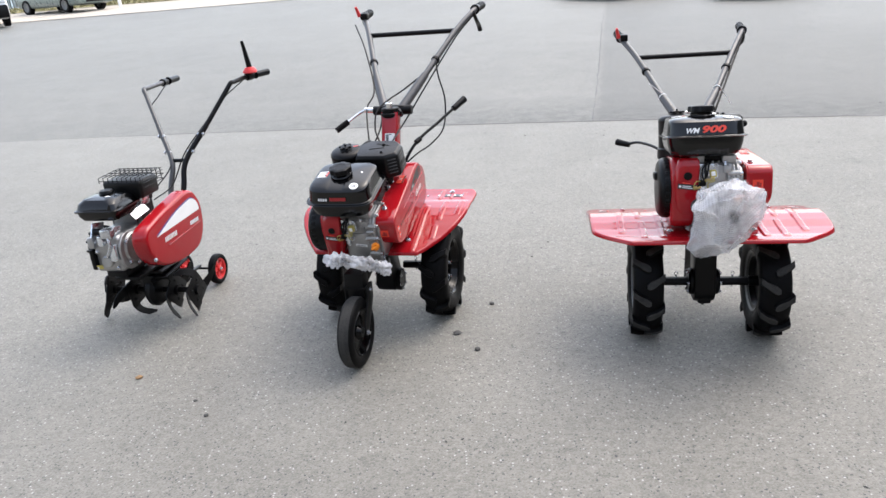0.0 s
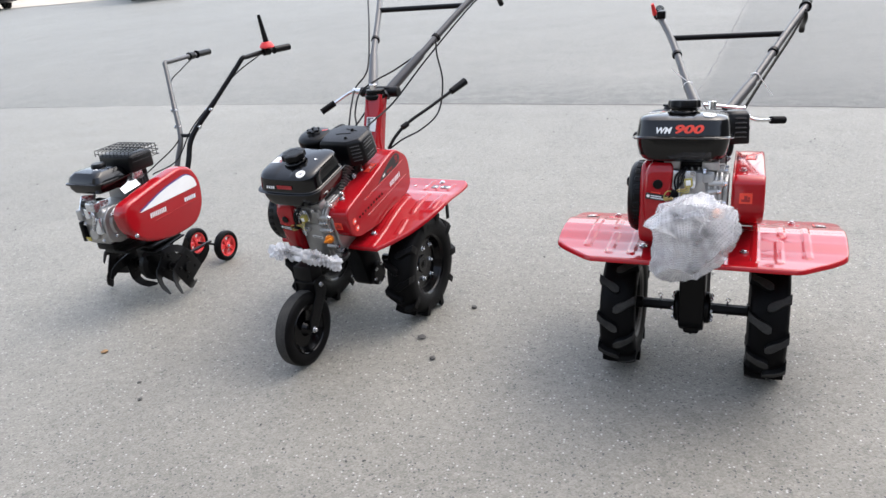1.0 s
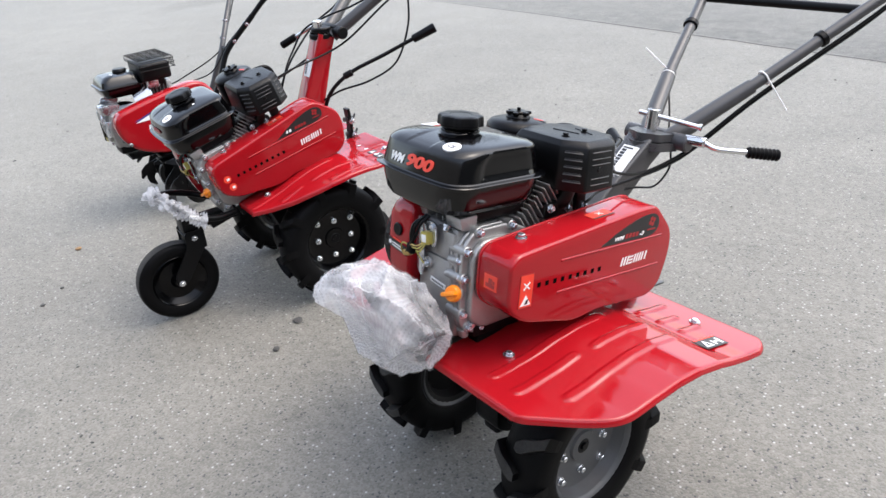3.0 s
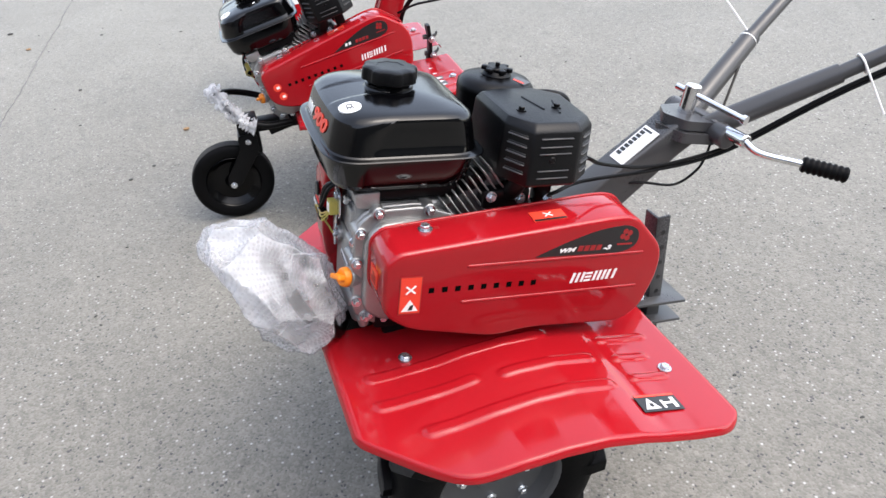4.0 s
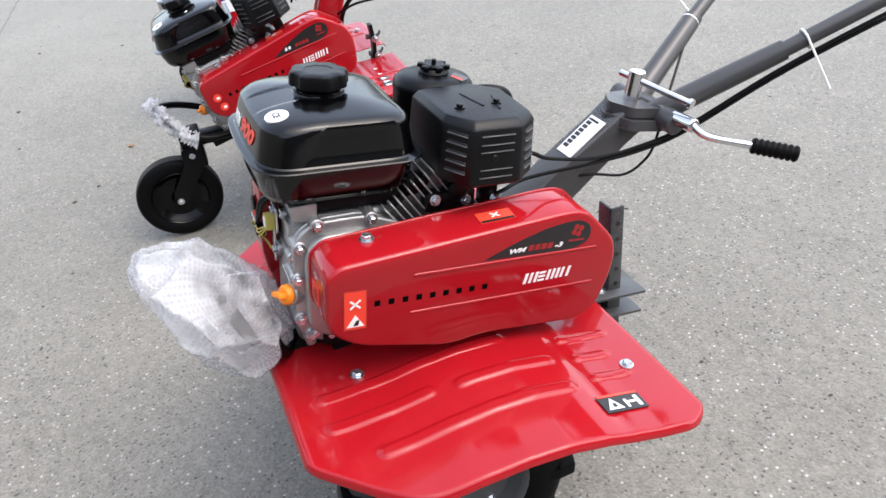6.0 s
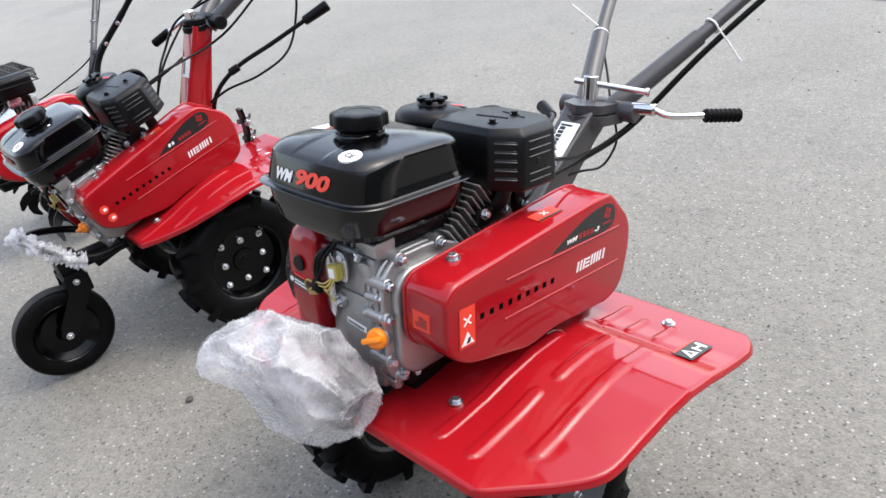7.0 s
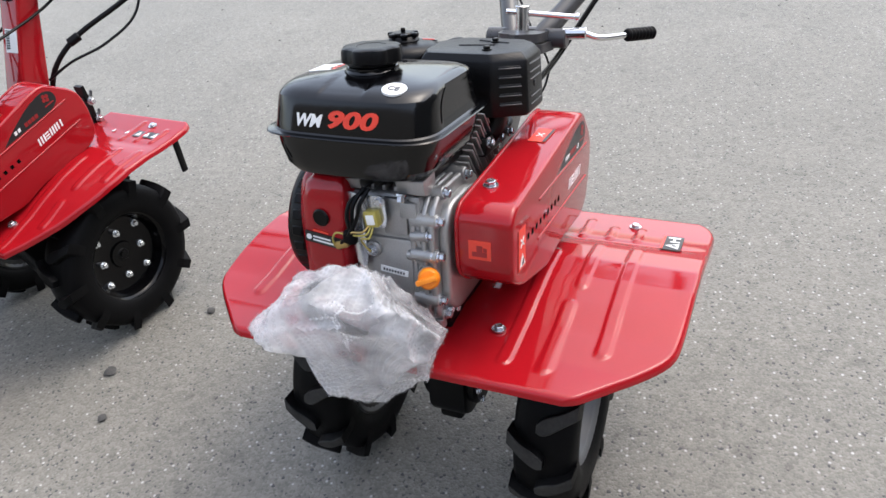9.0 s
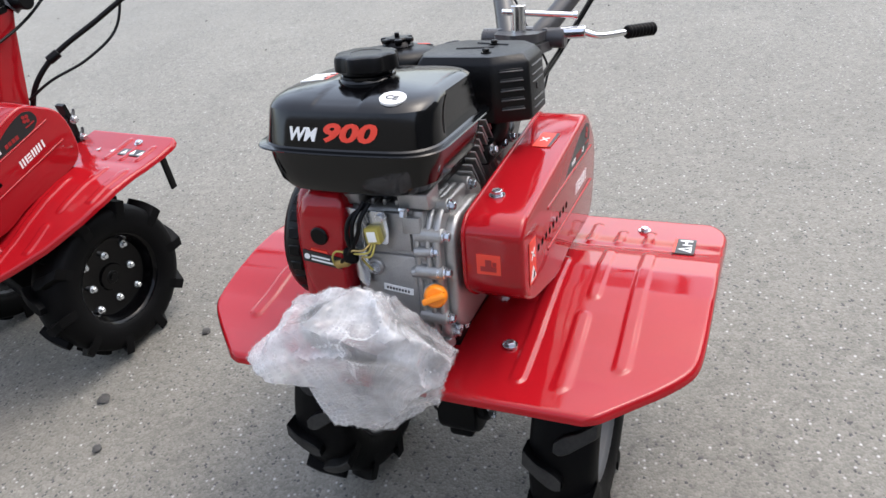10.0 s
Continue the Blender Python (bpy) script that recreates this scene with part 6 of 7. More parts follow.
for y, z in ((0.23, 0.524), (0.232, 0.47)):
    bm = bmesh.new()
    tube(bm, [(0.02, y - 0.045, z - 0.004), (0.02, y - 0.02, z - 0.008), (0.02, y - 0.004, z - 0.002), (0.02, y + 0.001, z + 0.008)], (0.008, 0.003), 10, 4)
    part("hook", bm, GREY_PAINT, bracket)
    bolt(bracket, (0.034, y - 0.02, z - 0.012), (1, 0, 0), 0.0085, 0.012)
for y, z in ((0.111, 0.411), (0.153, 0.414)):
    bm = bmesh.new()
    cyl(bm, (0.02, y, z), (0.066, y, z), 0.008, seg=12, bevel=0.002)
    cyl(bm, (0.05, y, z), (0.06, y, z), 0.0125, seg=14, bevel=0.002)
    part("pivot_pin", bm, ZINC, bracket)


# ---- the small tine tiller ----
def small_tiller(m):
    root = thing("mini_tiller", "small red petrol tiller standing on black tines", "tiller", m, "tillers on the yard")
    # tines: four stars of curved blades on one axle
    bm = bmesh.new()
    cyl(bm, (-0.22, 0, 0.13), (0.205, 0, 0.13), 0.013, seg=12)
    shaft = part("tine_shaft", bm, BLACK_SATIN, root)
    for k, x in enumerate((-0.21, -0.1, 0.095, 0.195)):
        bm = bmesh.new()
        spin = radians((20, 55, 90, 165)[k])
        prism(bm, rounded([(0.088 * math.cos(spin + i * math.pi / 2), 0.13 + 0.088 * math.sin(spin + i * math.pi / 2)) for i in range(4)], 0.012), x - 0.0035, x + 0.0035, 0.001)
        cyl(bm, (x - 0.016, 0, 0.13), (x + 0.016, 0, 0.13), 0.024, seg=16)
        hub = part("tine_star", bm, BLACK_SATIN, shaft)
        for i in range(4):
            bolt(hub, (x + 0.0035, 0.045 * math.cos(spin + i * math.pi / 2), 0.13 + 0.045 * math.sin(spin + i * math.pi / 2)), (1, 0, 0), 0.006, 0.005, BLACK_SATIN)
        for i in range(4):
            a = spin + i * math.pi / 2
            side = 1 if (i + k) % 2 else -1
            b = bmesh.new()
            rows = []
            for j in range(9):
                t = j / 8
                r = 0.02 + 0.11 * t
                lean = a + 0.9 * t * t
                w = 0.029 * (1 - 0.5 * t) * (1 if j < 8 else 0.35)
                out = side * 0.045 * max(0, t - 0.5) ** 1.3 * 2.5
                c0 = Vector((x + out, r * math.cos(lean), 0.13 + r * math.sin(lean)))
                tn = Vector((0, -math.sin(lean + 0.5 * t), math.cos(lean + 0.5 * t)))
                rows.append([c0 + tn * w + Vector((0.0025, 0, 0)), c0 + tn * w - Vector((0.0025, 0, 0)), c0 - tn * w - Vector((0.0025, 0, 0)), c0 - tn * w + Vector((0.0025, 0, 0))])
            loft(b, rows)
            part("tine", b, BLACK_SATIN, hub)
    bm = bmesh.new()
    lathe(bm, [(0.002, 0.03), (0.06, 0.026), (0.075, 0.01), (0.075, -0.01), (0.06, -0.026), (0.002, -0.03)], (0.005, -0.005, 0.135), 32)
    prism(bm, rounded([(-0.06, 0.14), (0.06, 0.14), (0.04, 0.27), (-0.06, 0.27)], 0.015), -0.022, 0.03, 0.006)
    part("gear_case", bm, BLACK_SATIN, root)
    bm = bmesh.new()
    for s in (1, -1):
        prism(bm, rounded([(-0.08, 0.22), (0.1, 0.235), (0.1, 0.242), (-0.08, 0.227)], 0.003), s * 0.07 - 0.05, s * 0.07 + 0.05, 0.001)
    rbox(bm, -0.05, 0.07, -0.19, 0.2, 0.258, 0.272, 0.004)
    rbox(bm, -0.12, 0.1, -0.075, 0.1, 0.238, 0.25, 0.004)
    part("base_frame", bm, BLACK_SATIN, root)
    # engine
    HERE.append(Matrix.Translation((-0.012, 0.055, 0.035)))
    bm = bmesh.new()
    rbox(bm, -0.085, 0.05, -0.28, -0.1, 0.275, 0.43, 0.018, 3)
    cyl(bm, (-0.01, -0.2, 0.36), (0.066, -0.2, 0.36), 0.066, seg=28, bevel=0.008)
    cyl(bm, (-0.015, -0.275, 0.325), (-0.015, -0.295, 0.325), 0.026, seg=18, bevel=0.004)
    rbox(bm, -0.06, 0.01, -0.29, -0.26, 0.36, 0.42, 0.008)
    rbox(bm, -0.075, 0.035, -0.12, 0.02, 0.39, 0.52, 0.012)
    block = part("engine_block", bm, ALLOY, root, "cast aluminium engine block")
    bm = bmesh.new()
    prism(bm, rounded([(-0.285, 0.3), (-0.24, 0.272), (-0.12, 0.28), (-0.1, 0.36), (-0.13, 0.43), (-0.25, 0.435), (-0.29, 0.39)], 0.025), 0.045, 0.058, 0.004, 3)
    part("case_flange", bm, ALLOY, block)
    for x, w, z0, z1 in ((-0.078, 0.03, 0.385, 0.432), (-0.03, 0.026, 0.395, 0.44), (0.012, 0.03, 0.33, 0.4)):
        bm = bmesh.new()
        rbox(bm, x, x + w, -0.302, -0.27, z0, z1, 0.006)
        part("casting_boss", bm, BRIGHT_ZINC if x > -0.05 else ALLOY, block)
    bm = bmesh.new()
    prism(bm, rounded([(-0.3, 0.425), (-0.22, 0.42), (-0.2, 0.47), (-0.27, 0.485)], 0.008), -0.06, -0.054, 0.001)
    part("under_tank_part", bm, BRIGHT_ZINC, block, "bright tank bracket plate")
    bm = bmesh.new()
    prism(bm, rounded([(-0.3, 0.425), (-0.24, 0.42), (-0.22, 0.46), (-0.28, 0.47)], 0.008), 0.03, 0.036, 0.001)
    part("under_tank_part", bm, BRIGHT_ZINC, block, "bright tank bracket plate")
    bm = bmesh.new()
    rbox(bm, -0.085, -0.062, -0.3, -0.26, 0.29, 0.38, 0.008)
    part("coil_cover", bm, BLACK_PLASTIC, block)
    bm = bmesh.new()
    cyl(bm, (-0.05, -0.28, 0.452), (0.02, -0.28, 0.452), 0.014, seg=14, bevel=0.003)
    part("fuel_tap", bm, BLACK_PLASTIC, block)
    bm = bmesh.new()
    rbox(bm, -0.05, 0.045, -0.27, -0.08, 0.245, 0.285, 0.01)
    part("engine_foot", bm, BLACK_SATIN, root)
    for i in range(7):
        bm = bmesh.new()
        rbox(bm, -0.085, 0.06, -0.11 + 0.016 * i, -0.105 + 0.016 * i, 0.4, 0.53, 0.002, 1)
        part("cooling_fin", bm, DULL_ALLOY, block)
    for y, z in ((-0.25, 0.4), (-0.25, 0.31), (-0.15, 0.41), (-0.2, 0.29), (-0.15, 0.31)):
        bolt(block, (0.063, y, z), (1, 0, 0), 0.007)
    for x, z in ((-0.05, 0.41), (0.0, 0.41), (-0.05, 0.37), (0.03, 0.3), (-0.06, 0.3)):
        bolt(block, (x, -0.29, z), (0, -1, 0), 0.006)
    bm = bmesh.new()
    lathe(bm, [(0.002, 0.045), (0.045, 0.045), (0.07, 0.033), (0.083, 0.0), (0.002, 0.0)], (-0.085, -0.185, 0.36), 32, "x", -1)
    recoil = part("recoil_starter", bm, MUFFLER_BLACK, root, "round black recoil starter")
    for i in range(12):
        mm = Matrix.Translation((-0.11, -0.185, 0.36)) @ Matrix.Rotation(2 * math.pi * i / 12, 4, "X")
        bm = bmesh.new()
        rbox(bm, -0.012, 0.02, -0.005, 0.005, 0.066, 0.08, 0.002, 1, m=mm)
        part("vent_rib", bm, BLACK_SATIN, recoil)
    bm = bmesh.new()
    rbox(bm, -0.075, -0.035, -0.2965, -0.2955, 0.296, 0.312, 0)
    part("engine_label", bm, YELLOW, block, "small yellow engine label")
    bm = bmesh.new()
    rbox(bm, -0.005, 0.045, -0.31, -0.27, 0.43, 0.47, 0.008)
    tube(bm, [(0.02, -0.3, 0.44), (0.03, -0.31, 0.4), (0.0, -0.3, 0.35)], 0.006, 8, 5)
    part("carburettor", bm, ZINC, block)
    bm = bmesh.new()
    rbox(bm, -0.024, 0.024, -0.045, 0.035, -0.0015, 0.0015, 0.001, 1, m=Matrix.Translation((0.066, -0.122, 0.492)) @ Euler((radians(22), radians(48), 0)).to_matrix().to_4x4())
    rbox(bm, -0.006, 0.025, -0.04, 0.03, -0.001, 0.0015, 0.001, 1, m=Matrix.Translation((0.03, -0.118, 0.514)) @ Euler((radians(22), radians(8), 0)).to_matrix().to_4x4())
    part("heat_shield", bm, CHROME, block, "bright steel heat shield")
    # bright block added for the white highlight of the heat shield
    bm = bmesh.new()
    rbox(bm, 0.035, 0.075, -0.1, -0.04, 0.5, 0.56, 0.012, 3)
    part("shield_glint_block", bm, ZINC, block, "bright steel block added for the heat shield's white highlight")
    bm = bmesh.new()
    shape = [(0.51, 0.06, 0.055), (0.514, 0.08, 0.075), (0.532, 0.09, 0.085), (0.548, 0.092, 0.087), (0.551, 0.1, 0.095), (0.557, 0.1, 0.095), (0.56, 0.092, 0.087), (0.582, 0.085, 0.08), (0.597, 0.07, 0.064), (0.602, 0.04, 0.035)]
    loft(bm, [ring_rect(0.012, -0.19, z, hx, hy, min(0.03, hy * 0.8), 5) for z, hx, hy in shape])
    HERE.append(HERE[-1] @ Matrix.Translation((-0.038, 0.0, -0.02)))
    tank = part("fuel_tank", bm, BLACK_GLOSS, root, "glossy black fuel tank", 30)
    bm = bmesh.new()
    cyl(bm, (0.007, -0.17, 0.6), (0.007, -0.17, 0.616), 0.03, 0.028, seg=20, bevel=0.004)
    part("fuel_cap", bm, BLACK_PLASTIC, tank)
    bm = bmesh.new()
    cyl(bm, (0.047, -0.227, 0.592), (0.048, -0.229, 0.596), 0.016, seg=22)
    part("round_mark", bm, WHITE, tank, "round white conformity mark")
    bm = bmesh.new()
    rbox(bm, -0.058, -0.036, -0.235, -0.165, 0.5935, 0.595, 0)
    pieces("notice_print", bm, WHITE, tank)
    HERE.pop()
    # silencer box under a wire guard
    HERE.append(Matrix.Translation((0.012, 0.068, 0.018)))
    bm = bmesh.new()
    rbox(bm, -0.11, 0.07, -0.13, 0.0, 0.555, 0.63, 0.012, 3)
    rbox(bm, -0.09, 0.05, -0.11, -0.03, 0.53, 0.57, 0.008)
    box = part("silencer", bm, MUFFLER_BLACK, root, "black silencer box")
    for i in range(10):
        x = -0.115 + 0.0215 * i
        bm = bmesh.new()
        tube(bm, [(x, -0.135, 0.625), (x, -0.135, 0.648), (x, 0.005, 0.652), (x, 0.015, 0.645), (x, 0.015, 0.6)], 0.0017, 6, smooth=False)
        part("guard_wire", bm, BLACK_SATIN, box)
    for y, z in ((-0.135, 0.635), (-0.1, 0.65), (-0.065, 0.651), (-0.03, 0.652), (0.005, 0.652), (0.015, 0.625), (0.015, 0.605)):
        bm = bmesh.new()
        cyl(bm, (-0.117, y, z), (0.092, y, z), 0.0017, seg=6)
        part("guard_wire", bm, BLACK_SATIN, box)
    for i in range(3):
        z = 0.605 + 0.018 * i
        bm = bmesh.new()
        cyl(bm, (0.09, -0.135, z), (0.09, 0.015, z), 0.0017, seg=6)
        part("guard_wire", bm, BLACK_SATIN, box)
    HERE.pop()
    HERE.append(Matrix.Translation((0.02, 0.0, 0.02)))
    # belt cover
    line = [(-0.228, 0.36), (-0.17, 0.295), (-0.08, 0.262), (0.03, 0.25), (0.15, 0.262), (0.21, 0.335), (0.22, 0.45), (0.17, 0.522), (0.11, 0.534), (-0.06, 0.505), (-0.215, 0.468), (-0.24, 0.428)]
    bm = bmesh.new()
    prism(bm, rounded(line, [0.04, 0.04, 0.05, 0.05, 0.05, 0.05, 0.05, 0.04, 0.04, 0.1, 0.025, 0.025], 6), 0.08, 0.152, 0.028, 5)
    cover = part("belt_cover", bm, RED, root, "glossy red belt cover with a white flash", 60)
    bm = bmesh.new()
    flash = rounded([(-0.158, 0.418), (0.188, 0.426), (0.178, 0.468), (0.138, 0.494), (0.0, 0.474)], [0.003, 0.012, 0.03, 0.03, 0.08], 5)
    plate(bm, flash, 0.1523)
    part("white_flash", bm, WHITE, cover, "white decal flash")
    bm = bmesh.new()
    plate(bm, [(y - 0.004, z + 0.006) for y, z in flash], 0.152, 0.0006)
    part("flash_edge", bm, surface("blue_print", (0.05, 0.03, 0.16), 0.4), cover)
    bm = bmesh.new()
    for i in range(9):
        y = -0.11 + 0.0105 * i
        plate(bm, [(y, 0.378), (y + 0.0055, 0.378), (y + 0.0085, 0.398), (y + 0.003, 0.398)], 0.1523)
    pieces("maker_mark", bm, WHITE, cover, "white slanted bars of a maker's mark")
    bm = bmesh.new()
    for i in range(6):
        y = 0.095 + 0.012 * i
        plate(bm, [(y, 0.38), (y + 0.0075, 0.38), (y + 0.0095, 0.397), (y + 0.002, 0.397)], 0.1523)
    pieces("model_mark", bm, FENCE_STEEL, cover)
    bm = bmesh.new()
    cyl(bm, (0.1505, -0.09, 0.357), (0.1505, 0.185, 0.372), 0.0035, seg=8)
    part("pressed_rib", bm, RED, cover)
    bolt(cover, (0.151, -0.2, 0.335), (1, 0, 0), 0.007)
    HERE.pop()
    HERE.pop()
    # transport wheels
    bm = bmesh.new()
    cyl(bm, (-0.1, 0.37, 0.075), (0.1, 0.37, 0.075), 0.006, seg=10)
    rbox(bm, -0.01, 0.01, 0.1, 0.37, 0.085, 0.095, 0.003)
    rbox(bm, -0.012, 0.012, 0.1, 0.125, 0.09, 0.26, 0.003)
    part("wheel_carrier", bm, BLACK_SATIN, root)
    for s in (1, -1):
        c = (s * 0.095, 0.37, 0.075)
        bm = bmesh.new()
        lathe(bm, [(0.052, 0.014), (0.056, 0.018), (0.066, 0.018), (0.0735, 0.012), (0.075, 0.0), (0.0735, -0.012), (0.066, -0.018), (0.056, -0.018), (0.052, -0.014)], c, 36, "x", s)
        tyre = part("transport_wheel", bm, RUBBER, root, "small black wheel with red spokes")
        bm = bmesh.new()
        lathe(bm, [(0.044, 0.012), (0.054, 0.014), (0.054, -0.014), (0.044, -0.012)], c, 30, "x", s)
        cyl(bm, (c[0] - 0.016, c[1], c[2]), (c[0] + 0.016, c[1], c[2]), 0.016, seg=16, bevel=0.002)
        for i in range(5):
            mm = Matrix.Translation(c) @ Matrix.Rotation(2 * math.pi * i / 5 + 0.3, 4, "X")
            rbox(bm, -0.008, 0.008, -0.009, 0.009, 0.01, 0.048, 0.002, 1, m=mm)
        part("spoked_rim", bm, PALE_RED, tyre)
        bolt(tyre, (c[0] + s * 0.016, c[1], c[2]), (s, 0, 0), 0.006)
    HERE.append(Matrix.Identity(4))
    # handlebar
    for s, bend, grip in ((-1, (-0.222, 0.565, 0.935), ((-0.228, 0.72, 0.94), (-0.254, 0.93, 0.938))), (1, (0.215, 0.61, 0.938), ((0.228, 0.73, 0.945), (0.28, 0.905, 0.948)))):
        bm = bmesh.new()
        low = Vector((0.026 + s * 0.028, 0.2, 0.36))
        joint = Vector((0.024 + s * 0.036, 0.345, 0.63))
        half = joint.lerp(Vector(bend), 0.45)
        tube(bm, [low, low.lerp(joint, 0.6), joint, half], 0.0125, 12, 6)
        bar = part("handle_tube", bm, BLACK_SATIN if s > 0 else GREY_PAINT, root)
        bm = bmesh.new()
        near = Vector(bend) + (half - Vector(bend)).normalized() * 0.05
        far = Vector(bend).lerp(Vector(grip[0]), 0.25)
        tube(bm, [half - (near - half).normalized() * 0.06, half, near, Vector(bend), far, Vector(grip[0]), Vector(grip[0]).lerp(Vector(grip[1]), 0.4)], 0.011, 12, 6)
        upper = part("upper_tube", bm, BLACK_SATIN if s > 0 else GREY_PAINT, bar)
        for t in (0.12, 0.34):
            q = joint.lerp(Vector(bend), t)
            bolt(bar, q + Vector((0.012, -0.004, 0)), (1, -0.3, 0), 0.007)
            bolt(bar, q - Vector((0.012, 0.004, 0)), (-1, -0.3, 0), 0.007)
        bm = bmesh.new()
        g0, g1 = Vector(grip[0]), Vector(grip[1])
        a0, a1 = g0.lerp(g1, 0.45), g1
        cyl(bm, a0, a1, 0.0165, seg=14, bevel=0.003)
        cyl(bm, a0, a0.lerp(a1, 0.06), 0.02, seg=14, bevel=0.002)
        part("grip", bm, BLACK_PLASTIC, bar)
        bm = bmesh.new()
        q = g0.lerp(g1, 0.22)
        cyl(bm, q - (g1 - g0).normalized() * 0.02, q + (g1 - g0).normalized() * 0.02, 0.019, seg=14, bevel=0.003)
        part("clip", bm, BLACK_PLASTIC, bar)
    bm = bmesh.new()
    cyl(bm, (-0.012, 0.347, 0.632), (0.06, 0.347, 0.632), 0.009, seg=12)
    part("cross_tie", bm, BLACK_SATIN, root)
    cone = Vector((0.25, 0.765, 0.962))
    bm = bmesh.new()
    lathe(bm, [(0.002, 0.03), (0.022, 0.028), (0.034, 0.012), (0.036, 0.004), (0.03, 0.0), (0.002, 0.0)], cone, 24, "z")
    throttle = part("throttle_base", bm, PALE_RED, root, "red throttle lever base")
    bm = bmesh.new()
    cyl(bm, cone + Vector((0, 0, 0.028)), cone + Vector((-0.018, 0.0, 0.155)), 0.014, 0.008, seg=14, bevel=0.002)
    part("throttle_lever", bm, BLACK_PLASTIC, throttle, "black conical throttle lever")
    cable(root, [(0.22, 0.74, 0.935), (0.17, 0.6, 0.87), (0.11, 0.48, 0.77), (0.05, 0.36, 0.66), (0.02, 0.26, 0.54), (0.02, 0.1, 0.52)], 0.003)
    cable(root, [(-0.22, 0.76, 0.93), (-0.2, 0.64, 0.89), (-0.19, 0.54, 0.84), (-0.1, 0.44, 0.73), (-0.01, 0.33, 0.62), (-0.01, 0.14, 0.54), (0.0, 0.05, 0.52)], 0.003)
    HERE.pop()
    return root


A_POSE = pose(-1.11, 2.92, 0, 0, 0, -11)
small_tiller(A_POSE)


# ---- the far side of the yard ----
def stone(x, y, r, material, label, name, seed, flat=0.45):
    rng = random.Random(seed)
    bm = bmesh.new()
    bmesh.ops.create_icosphere(bm, subdivisions=2, radius=r)
    for v in bm.verts:
        v.co *= 1 + 0.35 * noise.noise(v.co * (1.6 / r) + Vector((seed, 0, 0)))
        v.co.z *= flat
    low = min(v.co.z for v in bm.verts)
    for v in bm.verts:
        v.co += Vector((x, y, -low))
    ob = part(name, bm, material, None)
    return tagged(ob, label, name.replace("_", " "))


stone(0.3, 2.4, 0.011, CHIP, "small dark stone chip lying on the asphalt", "stone_chip", 1)
stone(0.226, 2.544, 0.016, CHIP, "flat dark asphalt crumb lying on the ground", "stone_chip", 2, 0.3)
stone(0.379, 2.793, 0.012, CHIP, "small dark stone chip lying on the asphalt", "stone_chip", 3)
stone(-1.0, 2.36, 0.014, LEAF, "small curled brown leaf on the asphalt", "dry_leaf", 4, 0.3)
stone(-2.78, 1.84, 0.016, LEAF, "small curled brown leaf on the asphalt", "dry_leaf", 5, 0.3)
for k, (x, y, r) in enumerate(((-3.22, 1.76, 0.018), (-1.84, 2.02, 0.01), (-0.65, 2.07, 0.009), (-0.72, 2.17, 0.008), (-2.79, 2.25, 0.01))):
    stone(x, y, r, CHIP, "small dark asphalt crumb lying on the ground", "asphalt_crumb", 6 + k, 0.3)


def grit():
    """Fine dark crumbs strewn over the near yard."""
    rng = random.Random(11)
    verts, faces = [], []
    for i in range(260):
        x, y = rng.uniform(-4.5, 4.5), rng.uniform(0.2, 6.4)
        if abs(y - 2.6) < 0.5 and abs(x) < 1.7:
            continue
        r, turn, long = rng.uniform(0.002, 0.0055), rng.uniform(0, 6.3), rng.uniform(1.0, 2.2)
        i0 = len(verts)
        for z, k in ((-0.001, 1.0), (r * 0.6, 0.6)):
            for j in range(6):
                a = j * math.pi / 3
                u, v = math.cos(a) * r * k * long * rng.uniform(0.8, 1.2), math.sin(a) * r * k * rng.uniform(0.8, 1.2)
                verts.append((x + u * math.cos(turn) - v * math.sin(turn), y + u * math.sin(turn) + v * math.cos(turn), z))
        faces += [(i0 + j, i0 + (j + 1) % 6, i0 + 6 + (j + 1) % 6, i0 + 6 + j) for j in range(6)]
        faces.append(tuple(i0 + 6 + j for j in range(6)))
    me = bpy.data.meshes.new("grit")
    me.from_pydata(verts, [], faces)
    me.materials.append(CHIP)
    return tagged(new("grit", me), "fine dark crumbs strewn over the asphalt", "grit", kind="stuff")


grit()


# ---- the far side of the yard: places of the parked vehicles, fence and verge ----
SEDAN, VAN, BLACK1, BLACK2 = (-16.2, 33.0, 60), (-16.8, 27.4, 37), (5.3, 21.9, -38), (9.0, 20.6, -38)
NEAR_CAR, TRUCK = (-26.5, 28.5, 70), (-4.6, 38.0, 96)
FENCE, POST, VERGE = (-46.0, -13.4, 39.6), (-13.6, 32.6), 31.0


